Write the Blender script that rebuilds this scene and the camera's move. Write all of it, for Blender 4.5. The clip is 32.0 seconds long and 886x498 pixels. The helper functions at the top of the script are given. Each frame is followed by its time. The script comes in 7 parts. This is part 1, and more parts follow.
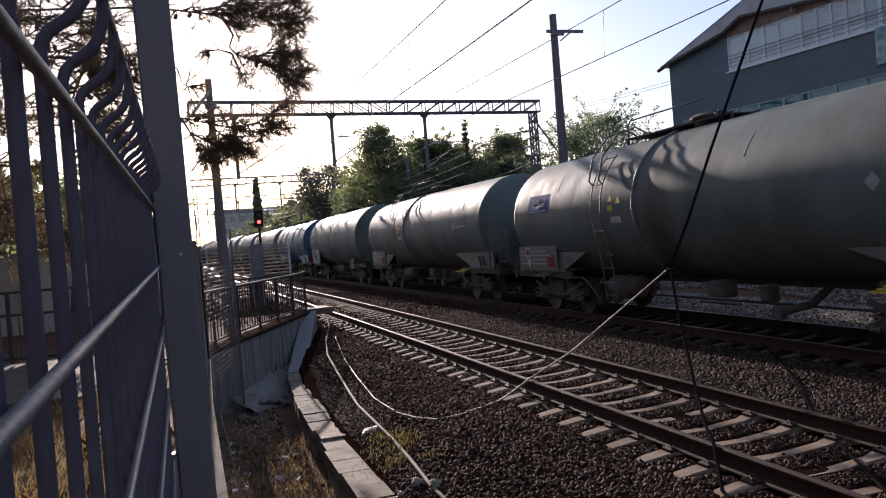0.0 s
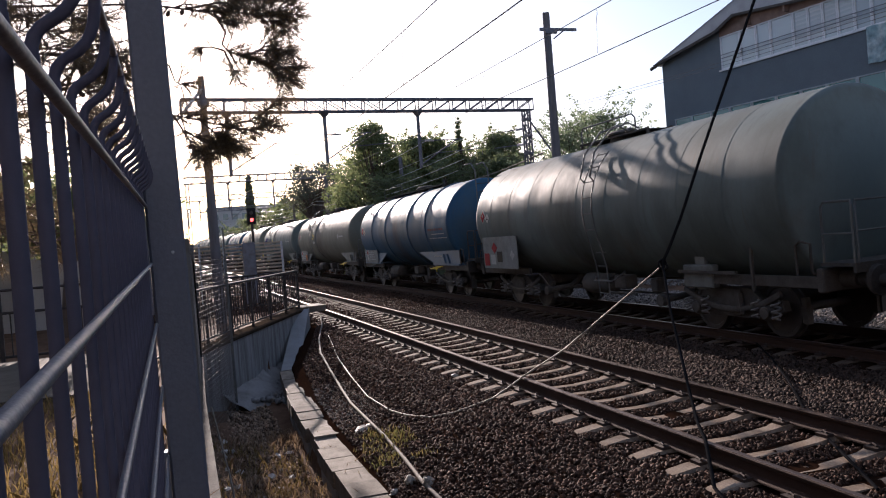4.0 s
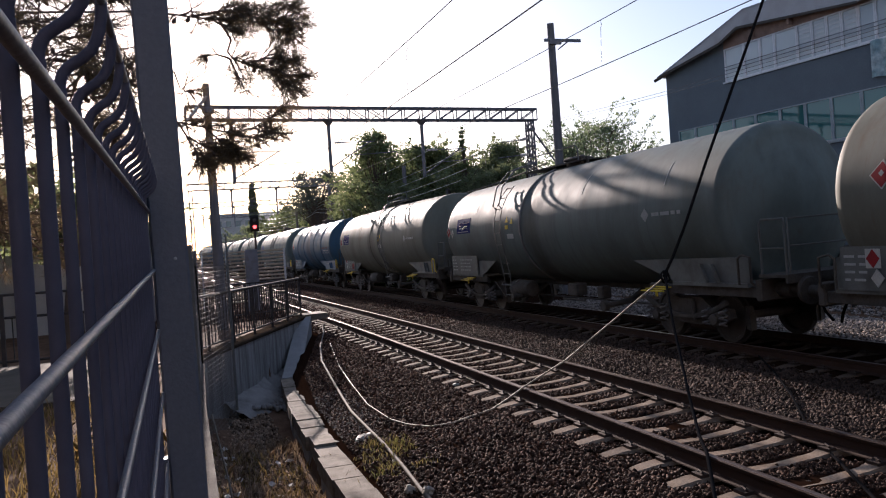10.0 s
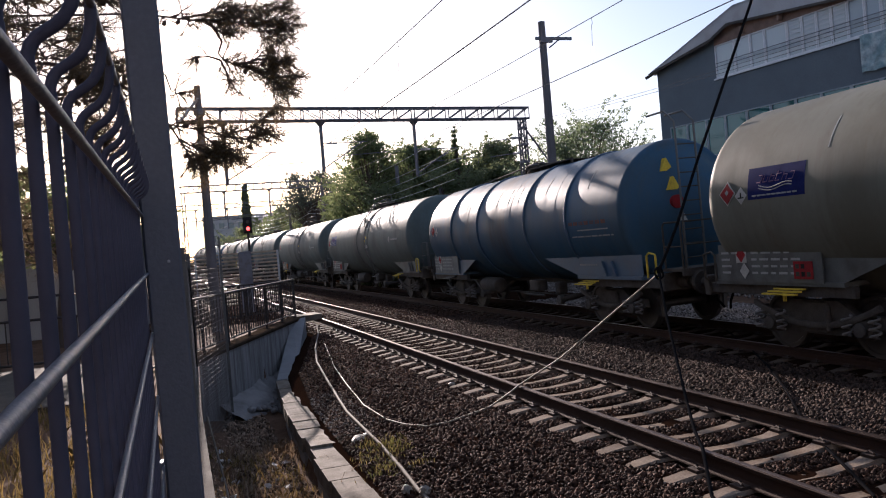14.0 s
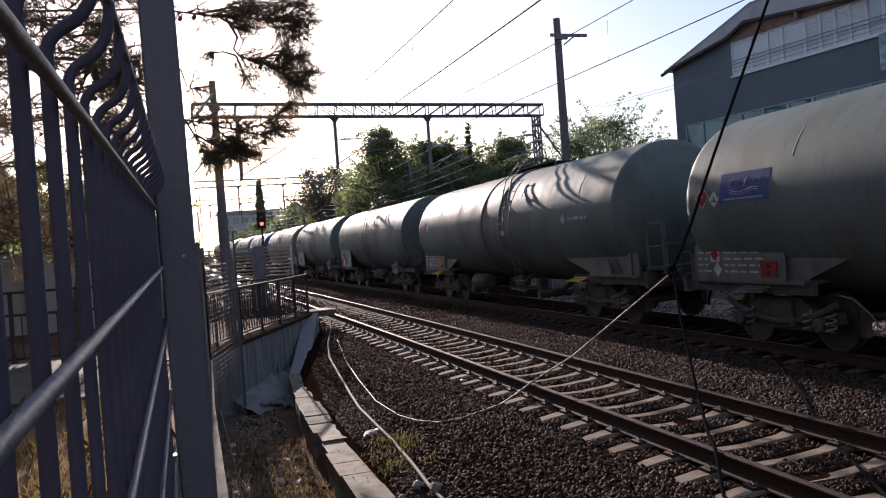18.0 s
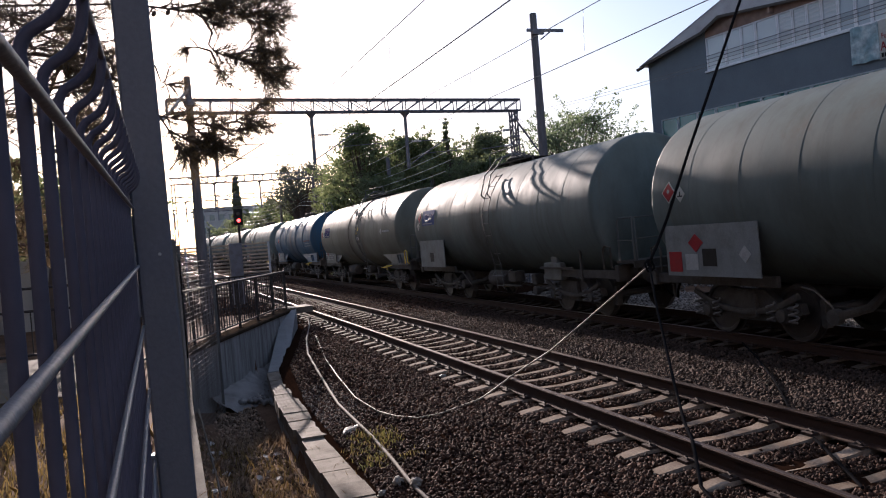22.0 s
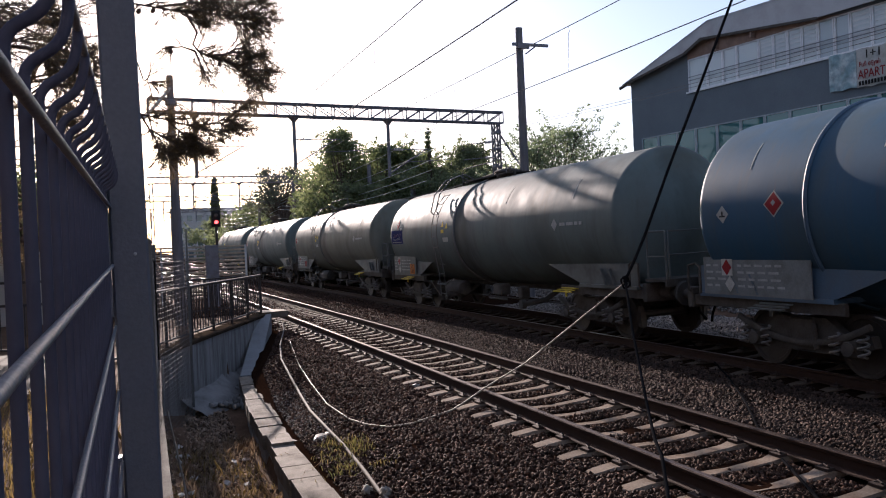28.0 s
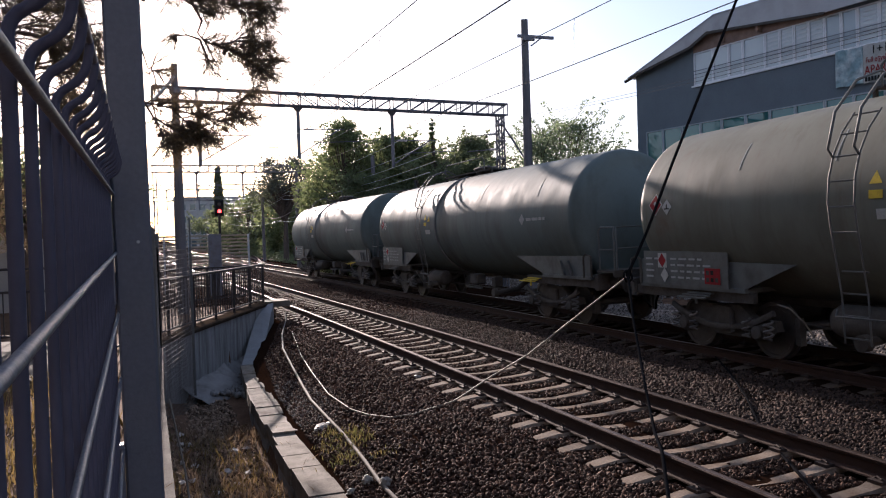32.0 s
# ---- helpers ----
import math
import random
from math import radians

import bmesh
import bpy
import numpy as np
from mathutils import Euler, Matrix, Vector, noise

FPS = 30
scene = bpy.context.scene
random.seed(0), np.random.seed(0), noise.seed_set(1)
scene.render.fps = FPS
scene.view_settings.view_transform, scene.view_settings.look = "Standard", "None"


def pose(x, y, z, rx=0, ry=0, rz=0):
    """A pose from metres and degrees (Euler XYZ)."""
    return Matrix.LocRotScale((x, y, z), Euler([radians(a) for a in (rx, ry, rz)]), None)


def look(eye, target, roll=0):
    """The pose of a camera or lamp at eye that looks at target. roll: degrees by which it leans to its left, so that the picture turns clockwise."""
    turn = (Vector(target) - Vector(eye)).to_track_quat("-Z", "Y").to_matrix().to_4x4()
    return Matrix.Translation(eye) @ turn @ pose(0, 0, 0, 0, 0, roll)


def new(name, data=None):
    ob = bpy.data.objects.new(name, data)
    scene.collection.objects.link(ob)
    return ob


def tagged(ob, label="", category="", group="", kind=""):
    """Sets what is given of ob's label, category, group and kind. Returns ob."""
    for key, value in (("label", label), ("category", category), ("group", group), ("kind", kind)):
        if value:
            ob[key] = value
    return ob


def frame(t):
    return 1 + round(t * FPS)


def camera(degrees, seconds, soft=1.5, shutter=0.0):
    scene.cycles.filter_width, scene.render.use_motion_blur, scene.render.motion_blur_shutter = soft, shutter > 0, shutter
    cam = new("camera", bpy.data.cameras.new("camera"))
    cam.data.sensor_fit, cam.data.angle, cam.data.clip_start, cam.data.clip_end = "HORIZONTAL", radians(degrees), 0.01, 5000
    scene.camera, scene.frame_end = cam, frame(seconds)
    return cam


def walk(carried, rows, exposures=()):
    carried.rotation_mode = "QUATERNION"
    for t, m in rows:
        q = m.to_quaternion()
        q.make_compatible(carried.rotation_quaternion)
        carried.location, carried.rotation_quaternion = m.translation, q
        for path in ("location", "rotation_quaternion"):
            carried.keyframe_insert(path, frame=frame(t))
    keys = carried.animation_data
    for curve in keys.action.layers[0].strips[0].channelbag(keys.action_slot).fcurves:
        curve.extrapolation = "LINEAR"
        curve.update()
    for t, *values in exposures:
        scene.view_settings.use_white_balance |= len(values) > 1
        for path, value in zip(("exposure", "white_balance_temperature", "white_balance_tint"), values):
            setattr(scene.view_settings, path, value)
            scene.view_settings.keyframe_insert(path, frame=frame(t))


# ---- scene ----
# the camera: held by hand at the fence; metres and degrees
cam = camera(58.5, 32.0, 1.1)
PATH = [
    (0.0, 0.0008, -0.011, 2.1685, -17.83, -0.78, 4.49),
    (0.5, 0.0008, -0.011, 2.1685, -17.27, -1.17, 3.20),
    (1.0, 0.0008, -0.011, 2.1685, -17.54, -1.01, 3.22),
    (1.5, 0.0008, -0.011, 2.1685, -17.97, -1.06, 2.26),
    (2.0, 0.0008, -0.011, 2.1685, -18.07, -1.76, 2.68),
    (2.5, 0.0008, -0.011, 2.1685, -17.94, -1.45, 3.63),
    (3.0, 0.0008, -0.011, 2.1685, -18.26, -1.66, 3.67),
    (3.5, 0.0008, -0.011, 2.1685, -18.25, -0.97, 4.56),
    (5.5, 0.0008, -0.011, 2.1685, -18.21, -0.84, 3.21),
    (6.0, 0.0008, -0.011, 2.1685, -17.80, -0.72, 2.76),
    (6.5, 0.0008, -0.011, 2.1685, -17.92, -0.56, 3.02),
    (7.0, 0.0008, -0.011, 2.1685, -17.77, -0.55, 3.19),
    (7.5, 0.0008, -0.011, 2.1685, -17.72, -0.10, 3.82),
    (8.0, 0.0008, -0.011, 2.1685, -17.75, -0.55, 3.53),
    (8.5, 0.0008, -0.011, 2.1685, -17.75, -0.82, 3.41),
    (9.0, 0.0008, -0.011, 2.1685, -18.17, -0.86, 3.60),
    (9.5, 0.0008, -0.011, 2.1685, -18.15, -0.58, 3.68),
    (10.0, 0.0008, -0.011, 2.1685, -18.14, -0.29, 3.87),
    (10.5, 0.0008, -0.011, 2.1685, -18.15, -0.15, 4.26),
    (11.0, 0.0008, -0.011, 2.1685, -17.86, -0.48, 3.82),
    (11.5, 0.0008, -0.011, 2.1685, -18.06, -0.46, 4.04),
    (12.0, 0.0008, -0.011, 2.1685, -17.89, -0.59, 4.24),
    (12.5, 0.0008, -0.011, 2.1685, -18.26, -0.48, 4.52),
    (13.0, 0.0008, -0.011, 2.1685, -18.38, -0.40, 4.52),
    (13.5, 0.0008, -0.011, 2.1685, -18.79, -0.49, 4.77),
    (14.0, 0.0008, -0.011, 2.1685, -18.59, -0.37, 4.59),
    (14.5, 0.0008, -0.011, 2.1685, -18.76, -0.76, 4.75),
    (16.5, 0.0006, -0.011, 2.1687, -18.84, -0.08, 4.58),
    (17.0, 0.0006, -0.011, 2.1688, -18.81, -0.31, 4.25),
    (17.5, 0.0005, -0.011, 2.1689, -18.83, -0.59, 4.06),
    (18.0, 0.0004, -0.011, 2.1690, -17.65, -0.55, 4.12),
    (18.5, 0.0004, -0.011, 2.1691, -16.08, -0.19, 4.80),
    (19.0, 0.0003, -0.011, 2.1692, -17.62, 0.55, 4.09),
    (19.5, 0.0002, -0.011, 2.1694, -17.25, 0.60, 3.97),
    (20.0, 0.0001, -0.011, 2.1695, -17.54, 0.56, 3.75),
    (20.5, -0.0000, -0.011, 2.1696, -18.24, 0.28, 3.43),
    (21.0, -0.0001, -0.011, 2.1698, -18.87, 0.17, 3.98),
    (21.5, -0.0002, -0.011, 2.1699, -18.60, -0.93, 3.94),
    (22.0, -0.0003, -0.011, 2.1700, -19.23, -1.00, 4.54),
    (22.5, -0.0004, -0.011, 2.1701, -19.21, -0.80, 4.70),
    (23.0, -0.0005, -0.011, 2.1703, -19.08, -0.87, 4.91),
    (23.5, -0.0006, -0.011, 2.1704, -18.93, -0.86, 4.04),
    (24.0, -0.0006, -0.011, 2.1705, -18.55, -0.59, 3.41),
    (24.5, -0.0007, -0.011, 2.1706, -18.57, -0.55, 3.04),
    (26.5, -0.0009, -0.011, 2.1709, -19.21, -0.60, 1.32),
    (27.0, -0.0010, -0.011, 2.1710, -19.99, -0.34, 2.10),
    (27.5, -0.0010, -0.011, 2.1710, -20.60, -0.54, 2.04),
    (28.0, -0.0010, -0.011, 2.1710, -20.79, -0.39, 2.43),
    (28.5, -0.0010, -0.011, 2.1710, -21.11, -0.06, 2.53),
    (29.0, -0.0010, -0.011, 2.1710, -20.91, -0.75, 1.70),
    (29.5, -0.0010, -0.011, 2.1710, -21.41, -1.14, 2.30),
    (30.0, -0.0010, -0.011, 2.1710, -21.38, -0.77, 2.42),
    (30.5, -0.0010, -0.011, 2.1710, -21.47, -1.01, 2.63),
    (31.0, -0.0010, -0.011, 2.1710, -20.76, -0.51, 1.75),
    (31.5, -0.0010, -0.011, 2.1710, -21.13, -0.71, 2.18),
    (32.0, -0.0010, -0.011, 2.1710, -20.59, -0.99, 1.76),
]
walk(cam, [(t, pose(x, y, z, 90 + pitch, roll, yaw)) for t, x, y, z, yaw, pitch, roll in PATH],
     [(0.0, 1.16, 5550.0, 23.0), (1.0, 1.21, 5550.0, 23.0), (2.0, 1.30, 5550.0, 23.0), (3.0, 1.42, 5550.0, 23.0), (6.0, 1.205, 5550.0, 23.0), (13.0, 1.25, 5550.0, 23.0), (20.0, 1.24, 5550.0, 23.0), (24.0, 1.31, 5550.0, 23.0), (28.0, 1.38, 5550.0, 23.0), (32.0, 1.40, 5550.0, 23.0)])

# ---- world and sun ----
SUN_EL, SUN_AZ = 14.2, 1.0
world = bpy.data.worlds.new("sky")
world.use_nodes = True
scene.world = world
sky = world.node_tree.nodes.new("ShaderNodeTexSky")
sky.sky_type, sky.sun_disc = "NISHITA", False
sky.sun_elevation, sky.sun_rotation = radians(SUN_EL), radians(SUN_AZ)
sky.air_density, sky.dust_density, sky.ozone_density = 1.0, 1.3, 1.0
haze = world.node_tree.nodes.new("ShaderNodeMix")
haze.data_type, haze.blend_type = "RGBA", "ADD"
haze.inputs[0].default_value = 1.0
haze.inputs[7].default_value = (1.5, 1.66, 1.72, 1.0)
world.node_tree.links.new(sky.outputs[0], haze.inputs[6])
world.node_tree.links.new(haze.outputs[2], world.node_tree.nodes["Background"].inputs[0])
world.node_tree.nodes["Background"].inputs[1].default_value = 0.05
sun_data = bpy.data.lights.new("sun", "SUN")
sun_data.energy, sun_data.angle, sun_data.color = 5.0, radians(0.5), (1.0, 0.81, 0.58)
sun = new("sun", sun_data)
_e, _a = radians(SUN_EL), radians(SUN_AZ)
sun.matrix_basis = look((0, 0, 0), (-math.sin(_a) * math.cos(_e), -math.cos(_a) * math.cos(_e), -math.sin(_e)))


# ---- mesh helpers ----
class Shape:
    """Collects vertices and faces of one mesh."""

    def __init__(self):
        self.v, self.f = [], []

    def add(self, verts, faces):
        n = len(self.v)
        self.v.extend([tuple(p) for p in verts])
        self.f.extend([tuple(i + n for i in f) for f in faces])
        return self

    def box(self, cx, cy, cz, sx, sy, sz, m=None, bevel=0.0):
        hx, hy, hz = sx / 2, sy / 2, sz / 2
        if bevel:
            b = min(bevel, hx * 0.9, hy * 0.9, hz * 0.9)
            pts, ring = [], []
            for z, o in ((-hz, b), (-hz + b, 0), (hz - b, 0), (hz, b)):
                x, y = hx - o, hy - o
                k = b if not o else b * 0.6
                pts += [(-x + k, -y, z), (x - k, -y, z), (x, -y + k, z), (x, y - k, z), (x - k, y, z), (-x + k, y, z), (-x, y - k, z), (-x, -y + k, z)]
            fs = [tuple(range(7, -1, -1)), tuple(range(24, 32))]
            for r in range(3):
                for i in range(8):
                    j = (i + 1) % 8
                    fs.append((r * 8 + i, r * 8 + j, r * 8 + 8 + j, r * 8 + 8 + i))
        else:
            pts = [(x, y, z) for z in (-hz, hz) for y in (-hy, hy) for x in (-hx, hx)]
            fs = [(0, 2, 3, 1), (4, 5, 7, 6), (0, 1, 5, 4), (2, 6, 7, 3), (0, 4, 6, 2), (1, 3, 7, 5)]
        if m is not None:
            pts = [m @ Vector(p) for p in pts]
        return self.add([(p[0] + cx, p[1] + cy, p[2] + cz) for p in pts], fs)

    def tube(self, pts, r, n=8, caps=True, flat=1.0):
        """A round bar along a list of points; r may be a list."""
        pts = [Vector(p) for p in pts]
        rs = r if isinstance(r, (list, tuple)) else [r] * len(pts)
        up, vs = None, []
        for i, p in enumerate(pts):
            d = (pts[min(i + 1, len(pts) - 1)] - pts[max(i - 1, 0)])
            if d.length < 1e-9:
                d = Vector((0, 0, 1))
            d.normalize()
            if up is None:
                up = Vector((0, 0, 1)) if abs(d.z) < 0.9 else Vector((1, 0, 0))
            a = d.cross(up).normalized()
            up = a.cross(d).normalized()
            for k in range(n):
                th = 2 * math.pi * k / n
                vs.append(p + a * (math.cos(th) * rs[i]) + up * (math.sin(th) * rs[i] * flat))
        fs = []
        for i in range(len(pts) - 1):
            for k in range(n):
                j = (k + 1) % n
                fs.append((i * n + k, i * n + j, i * n + n + j, i * n + n + k))
        if caps:
            fs.append(tuple(range(n - 1, -1, -1)))
            fs.append(tuple(range((len(pts) - 1) * n, len(pts) * n)))
        return self.add(vs, fs)

    def lathe(self, prof, o, axis="y", n=32):
        """Turns (radius, along) pairs round an axis through o."""
        vs, fs = [], []
        for r, a in prof:
            for k in range(n):
                th = 2 * math.pi * k / n
                c, s = r * math.cos(th), r * math.sin(th)
                p = {"x": (a, c, s), "y": (c, a, s), "z": (c, s, a)}[axis]
                vs.append((p[0] + o[0], p[1] + o[1], p[2] + o[2]))
        for i in range(len(prof) - 1):
            for k in range(n):
                j = (k + 1) % n
                fs.append((i * n + k, i * n + j, i * n + n + j, i * n + n + k))
        fs.append(tuple(range(n - 1, -1, -1)))
        fs.append(tuple(range((len(prof) - 1) * n, len(prof) * n)))
        return self.add(vs, fs)

    def prism(self, poly, lo, hi, axis="x"):
        """Extrudes a polygon of 2D points along an axis."""
        n = len(poly)
        put = {"x": lambda p, a: (a, p[0], p[1]), "y": lambda p, a: (p[0], a, p[1]), "z": lambda p, a: (p[0], p[1], a)}[axis]
        vs = [put(p, lo) for p in poly] + [put(p, hi) for p in poly]
        fs = [tuple(range(n - 1, -1, -1)), tuple(range(n, 2 * n))] + [(i, (i + 1) % n, n + (i + 1) % n, n + i) for i in range(n)]
        return self.add(vs, fs)

    def data(self, name, mat, smooth=False):
        me = bpy.data.meshes.new(name)
        me.from_pydata(self.v, [], self.f)
        me.materials.append(mat)
        bm = bmesh.new()
        bm.from_mesh(me)
        bmesh.ops.recalc_face_normals(bm, faces=bm.faces)
        bm.to_mesh(me)
        bm.free()
        if smooth:
            me.shade_smooth()
            me.set_sharp_from_angle(angle=radians(smooth if smooth is not True else 40))
        return me


def part(name, shape, material, parent=None, label="", smooth=False):
    me = shape.data(name, material, smooth) if isinstance(shape, Shape) else shape
    ob = new(name, me)
    if parent is not None:
        ob.parent = parent
    if label:
        ob["label"] = label
    return ob


def thing(name, m=None, label="", category="", group="", kind=""):
    ob = new(name)
    ob.empty_display_size = 0.1
    if m is not None:
        ob.matrix_basis = m
    return tagged(ob, label, category, group, kind)


def solo(name, shape, material, label, category, group="", kind="", smooth=False):
    return tagged(part(name, shape, material, None, "", smooth), label, category, group, kind)


# ---- materials ----
def material(name, base, rough=0.6, metal=0.0, spots=None, spot_scale=6.0, spot_amount=0.5, grain=40.0, grain_amount=0.12, bump=0.15, bump_scale=60.0, vary=0.0, spec=0.5, island=0.0, coords="Object", stretch=(1, 1, 1), rough_vary=0.12):
    """Painted, stony, earthy or metal surface: base colour, a second colour in stains, fine grain, relief."""
    mat = bpy.data.materials.new(name)
    mat.use_nodes = True
    nt = mat.node_tree
    N, K = nt.nodes, nt.links.new
    b = N["Principled BSDF"]
    tc = N.new("ShaderNodeTexCoord")
    mp = N.new("ShaderNodeMapping")
    mp.inputs["Scale"].default_value = stretch
    K(tc.outputs[coords], mp.inputs[0])
    big = N.new("ShaderNodeTexNoise")
    big.inputs["Scale"].default_value, big.inputs["Detail"].default_value, big.inputs["Roughness"].default_value = spot_scale, 6, 0.62
    K(mp.outputs[0], big.inputs["Vector"])
    ramp = N.new("ShaderNodeValToRGB")
    ramp.color_ramp.elements[0].position, ramp.color_ramp.elements[1].position = 0.42, 0.68
    K(big.outputs[0], ramp.inputs[0])
    amt = N.new("ShaderNodeMath")
    amt.operation = "MULTIPLY"
    amt.inputs[1].default_value = spot_amount
    K(ramp.outputs[0], amt.inputs[0])
    mix = N.new("ShaderNodeMix")
    mix.data_type = "RGBA"
    mix.inputs[6].default_value = (*base, 1)
    mix.inputs[7].default_value = (*(spots or tuple(c * 0.6 for c in base)), 1)
    K(amt.outputs[0], mix.inputs[0])
    fine = N.new("ShaderNodeTexNoise")
    fine.inputs["Scale"].default_value, fine.inputs["Detail"].default_value = grain, 4
    K(mp.outputs[0], fine.inputs["Vector"])
    gr = N.new("ShaderNodeMapRange")
    gr.inputs[3].default_value, gr.inputs[4].default_value = 1 - grain_amount * 2, 1 + grain_amount * 2
    K(fine.outputs[0], gr.inputs[0])
    hsv = N.new("ShaderNodeHueSaturation")
    K(mix.outputs[2], hsv.inputs["Color"])
    last = gr.outputs[0]
    for amount, source in ((vary, "ShaderNodeObjectInfo"), (island, "ShaderNodeNewGeometry")):
        if amount:
            inf = N.new(source)
            r = N.new("ShaderNodeMapRange")
            r.inputs[3].default_value, r.inputs[4].default_value = 1 - amount, 1 + amount
            K(inf.outputs["Random" if amount == vary and source == "ShaderNodeObjectInfo" else "Random Per Island"], r.inputs[0])
            mul = N.new("ShaderNodeMath")
            mul.operation = "MULTIPLY"
            K(last, mul.inputs[0])
            K(r.outputs[0], mul.inputs[1])
            last = mul.outputs[0]
    K(last, hsv.inputs["Value"])
    K(hsv.outputs[0], b.inputs["Base Color"])
    rr = N.new("ShaderNodeMapRange")
    rr.inputs[3].default_value, rr.inputs[4].default_value = max(0.03, rough - rough_vary), min(1, rough + rough_vary)
    K(big.outputs[0], rr.inputs[0])
    K(rr.outputs[0], b.inputs["Roughness"])
    b.inputs["Metallic"].default_value = metal
    b.inputs["Specular IOR Level"].default_value = spec
    if bump:
        bn = N.new("ShaderNodeTexNoise")
        bn.inputs["Scale"].default_value, bn.inputs["Detail"].default_value = bump_scale, 5
        K(mp.outputs[0], bn.inputs["Vector"])
        bp = N.new("ShaderNodeBump")
        bp.inputs["Strength"].default_value, bp.inputs["Distance"].default_value = bump, 0.01
        K(bn.outputs[0], bp.inputs["Height"])
        K(bp.outputs[0], b.inputs["Normal"])
    return mat


def tank_paint(name, base, worn, spill, rust, rough=0.58, spec=0.1, dome=0.3):
    """Old wagon paint: worn patches, streaks running down, a dark spill below the hatch, rust bleeding in patches."""
    mat = bpy.data.materials.new(name)
    mat.use_nodes = True
    N, K = mat.node_tree.nodes, mat.node_tree.links.new
    b = N["Principled BSDF"]
    tc, info = N.new("ShaderNodeTexCoord"), N.new("ShaderNodeObjectInfo")
    shift = N.new("ShaderNodeMath")
    shift.operation = "MULTIPLY"
    shift.inputs[1].default_value = 37.0
    K(info.outputs["Random"], shift.inputs[0])

    def field(scale, stretch, detail=6, roughness=0.6):
        mp, nz = N.new("ShaderNodeMapping"), N.new("ShaderNodeTexNoise")
        mp.inputs["Scale"].default_value = stretch
        nz.noise_dimensions = "4D"
        nz.inputs["Scale"].default_value, nz.inputs["Detail"].default_value, nz.inputs["Roughness"].default_value = scale, detail, roughness
        K(tc.outputs["Object"], mp.inputs[0])
        K(mp.outputs[0], nz.inputs["Vector"])
        K(shift.outputs[0], nz.inputs["W"])
        return nz.outputs[0]

    def ranged(value, lo, hi, top=1.0):
        r = N.new("ShaderNodeMapRange")
        r.interpolation_type = "SMOOTHSTEP"
        r.inputs["From Min"].default_value, r.inputs["From Max"].default_value, r.inputs["To Max"].default_value = lo, hi, top
        K(value, r.inputs["Value"])
        return r.outputs[0]

    def over(under, color, amount):
        m = N.new("ShaderNodeMix")
        m.data_type = "RGBA"
        K(amount, m.inputs[0])
        if isinstance(under, tuple):
            m.inputs[6].default_value = (*under, 1)
        else:
            K(under, m.inputs[6])
        m.inputs[7].default_value = (*color, 1)
        return m.outputs[2]

    def calc(op, a, c):
        m = N.new("ShaderNodeMath")
        m.operation = op
        for k, q in enumerate((a, c)):
            if isinstance(q, (int, float)):
                m.inputs[k].default_value = q
            else:
                K(q, m.inputs[k])
        return m.outputs[0]

    color = over(base, worn, ranged(field(0.7, (1, 1, 0.5)), 0.42, 0.64, 0.75))
    color = over(color, worn, ranged(field(2.4, (1, 2.2, 0.12)), 0.50, 0.70, 0.5))
    color = over(color, rust, ranged(field(3.2, (1, 2.6, 0.10), 8, 0.7), 0.57, 0.72, 0.4))
    color = over(color, rust, ranged(field(0.55, (1, 1, 0.8), 8, 0.7), 0.54, 0.72, 0.6))
    axes = N.new("ShaderNodeSeparateXYZ")
    K(tc.outputs["Object"], axes.inputs[0])
    away = calc("ABSOLUTE", calc("SUBTRACT", axes.outputs[1], dome), 0)
    ragged = calc("MULTIPLY", field(1.1, (1, 1.6, 0.35), 8, 0.65), 3.4)
    color = over(color, spill, ranged(calc("SUBTRACT", ragged, away), 0.55, 2.2, 0.72))
    fine = N.new("ShaderNodeMix")
    fine.data_type, fine.blend_type = "RGBA", "MULTIPLY"
    fine.inputs[0].default_value = 0.16
    K(color, fine.inputs[6])
    K(field(16, (1, 1, 0.6), 4), fine.inputs[7])
    K(fine.outputs[2], b.inputs["Base Color"])
    K(ranged(field(1.6, (1, 1, 0.5)), 0.3, 0.7, 1.0), calc_in := N.new("ShaderNodeMapRange").inputs["Value"])
    calc_in.node.inputs["To Min"].default_value, calc_in.node.inputs["To Max"].default_value = rough - 0.06, rough + 0.12
    K(calc_in.node.outputs[0], b.inputs["Roughness"])
    b.inputs["Specular IOR Level"].default_value = spec
    bump = N.new("ShaderNodeBump")
    bump.inputs["Strength"].default_value, bump.inputs["Distance"].default_value = 0.09, 0.03
    K(field(1.3, (1, 1, 1), 3), bump.inputs["Height"])
    K(bump.outputs[0], b.inputs["Normal"])
    return mat


def leafy(name, base, second, glow=0.35, rough=0.55):
    """Leaves and needles: two greens per leaf, light passing through."""
    mat = bpy.data.materials.new(name)
    mat.use_nodes = True
    N, K = mat.node_tree.nodes, mat.node_tree.links.new
    b, out = N["Principled BSDF"], N["Material Output"]
    geo = N.new("ShaderNodeNewGeometry")
    mix = N.new("ShaderNodeMix")
    mix.data_type = "RGBA"
    mix.inputs[6].default_value, mix.inputs[7].default_value = (*base, 1), (*second, 1)
    K(geo.outputs["Random Per Island"], mix.inputs[0])
    K(mix.outputs[2], b.inputs["Base Color"])
    b.inputs["Roughness"].default_value = rough
    tr = N.new("ShaderNodeBsdfTranslucent")
    K(mix.outputs[2], tr.inputs[0])
    ms = N.new("ShaderNodeMixShader")
    ms.inputs[0].default_value = glow
    K(b.outputs[0], ms.inputs[1])
    K(tr.outputs[0], ms.inputs[2])
    K(ms.outputs[0], out.inputs[0])
    return mat


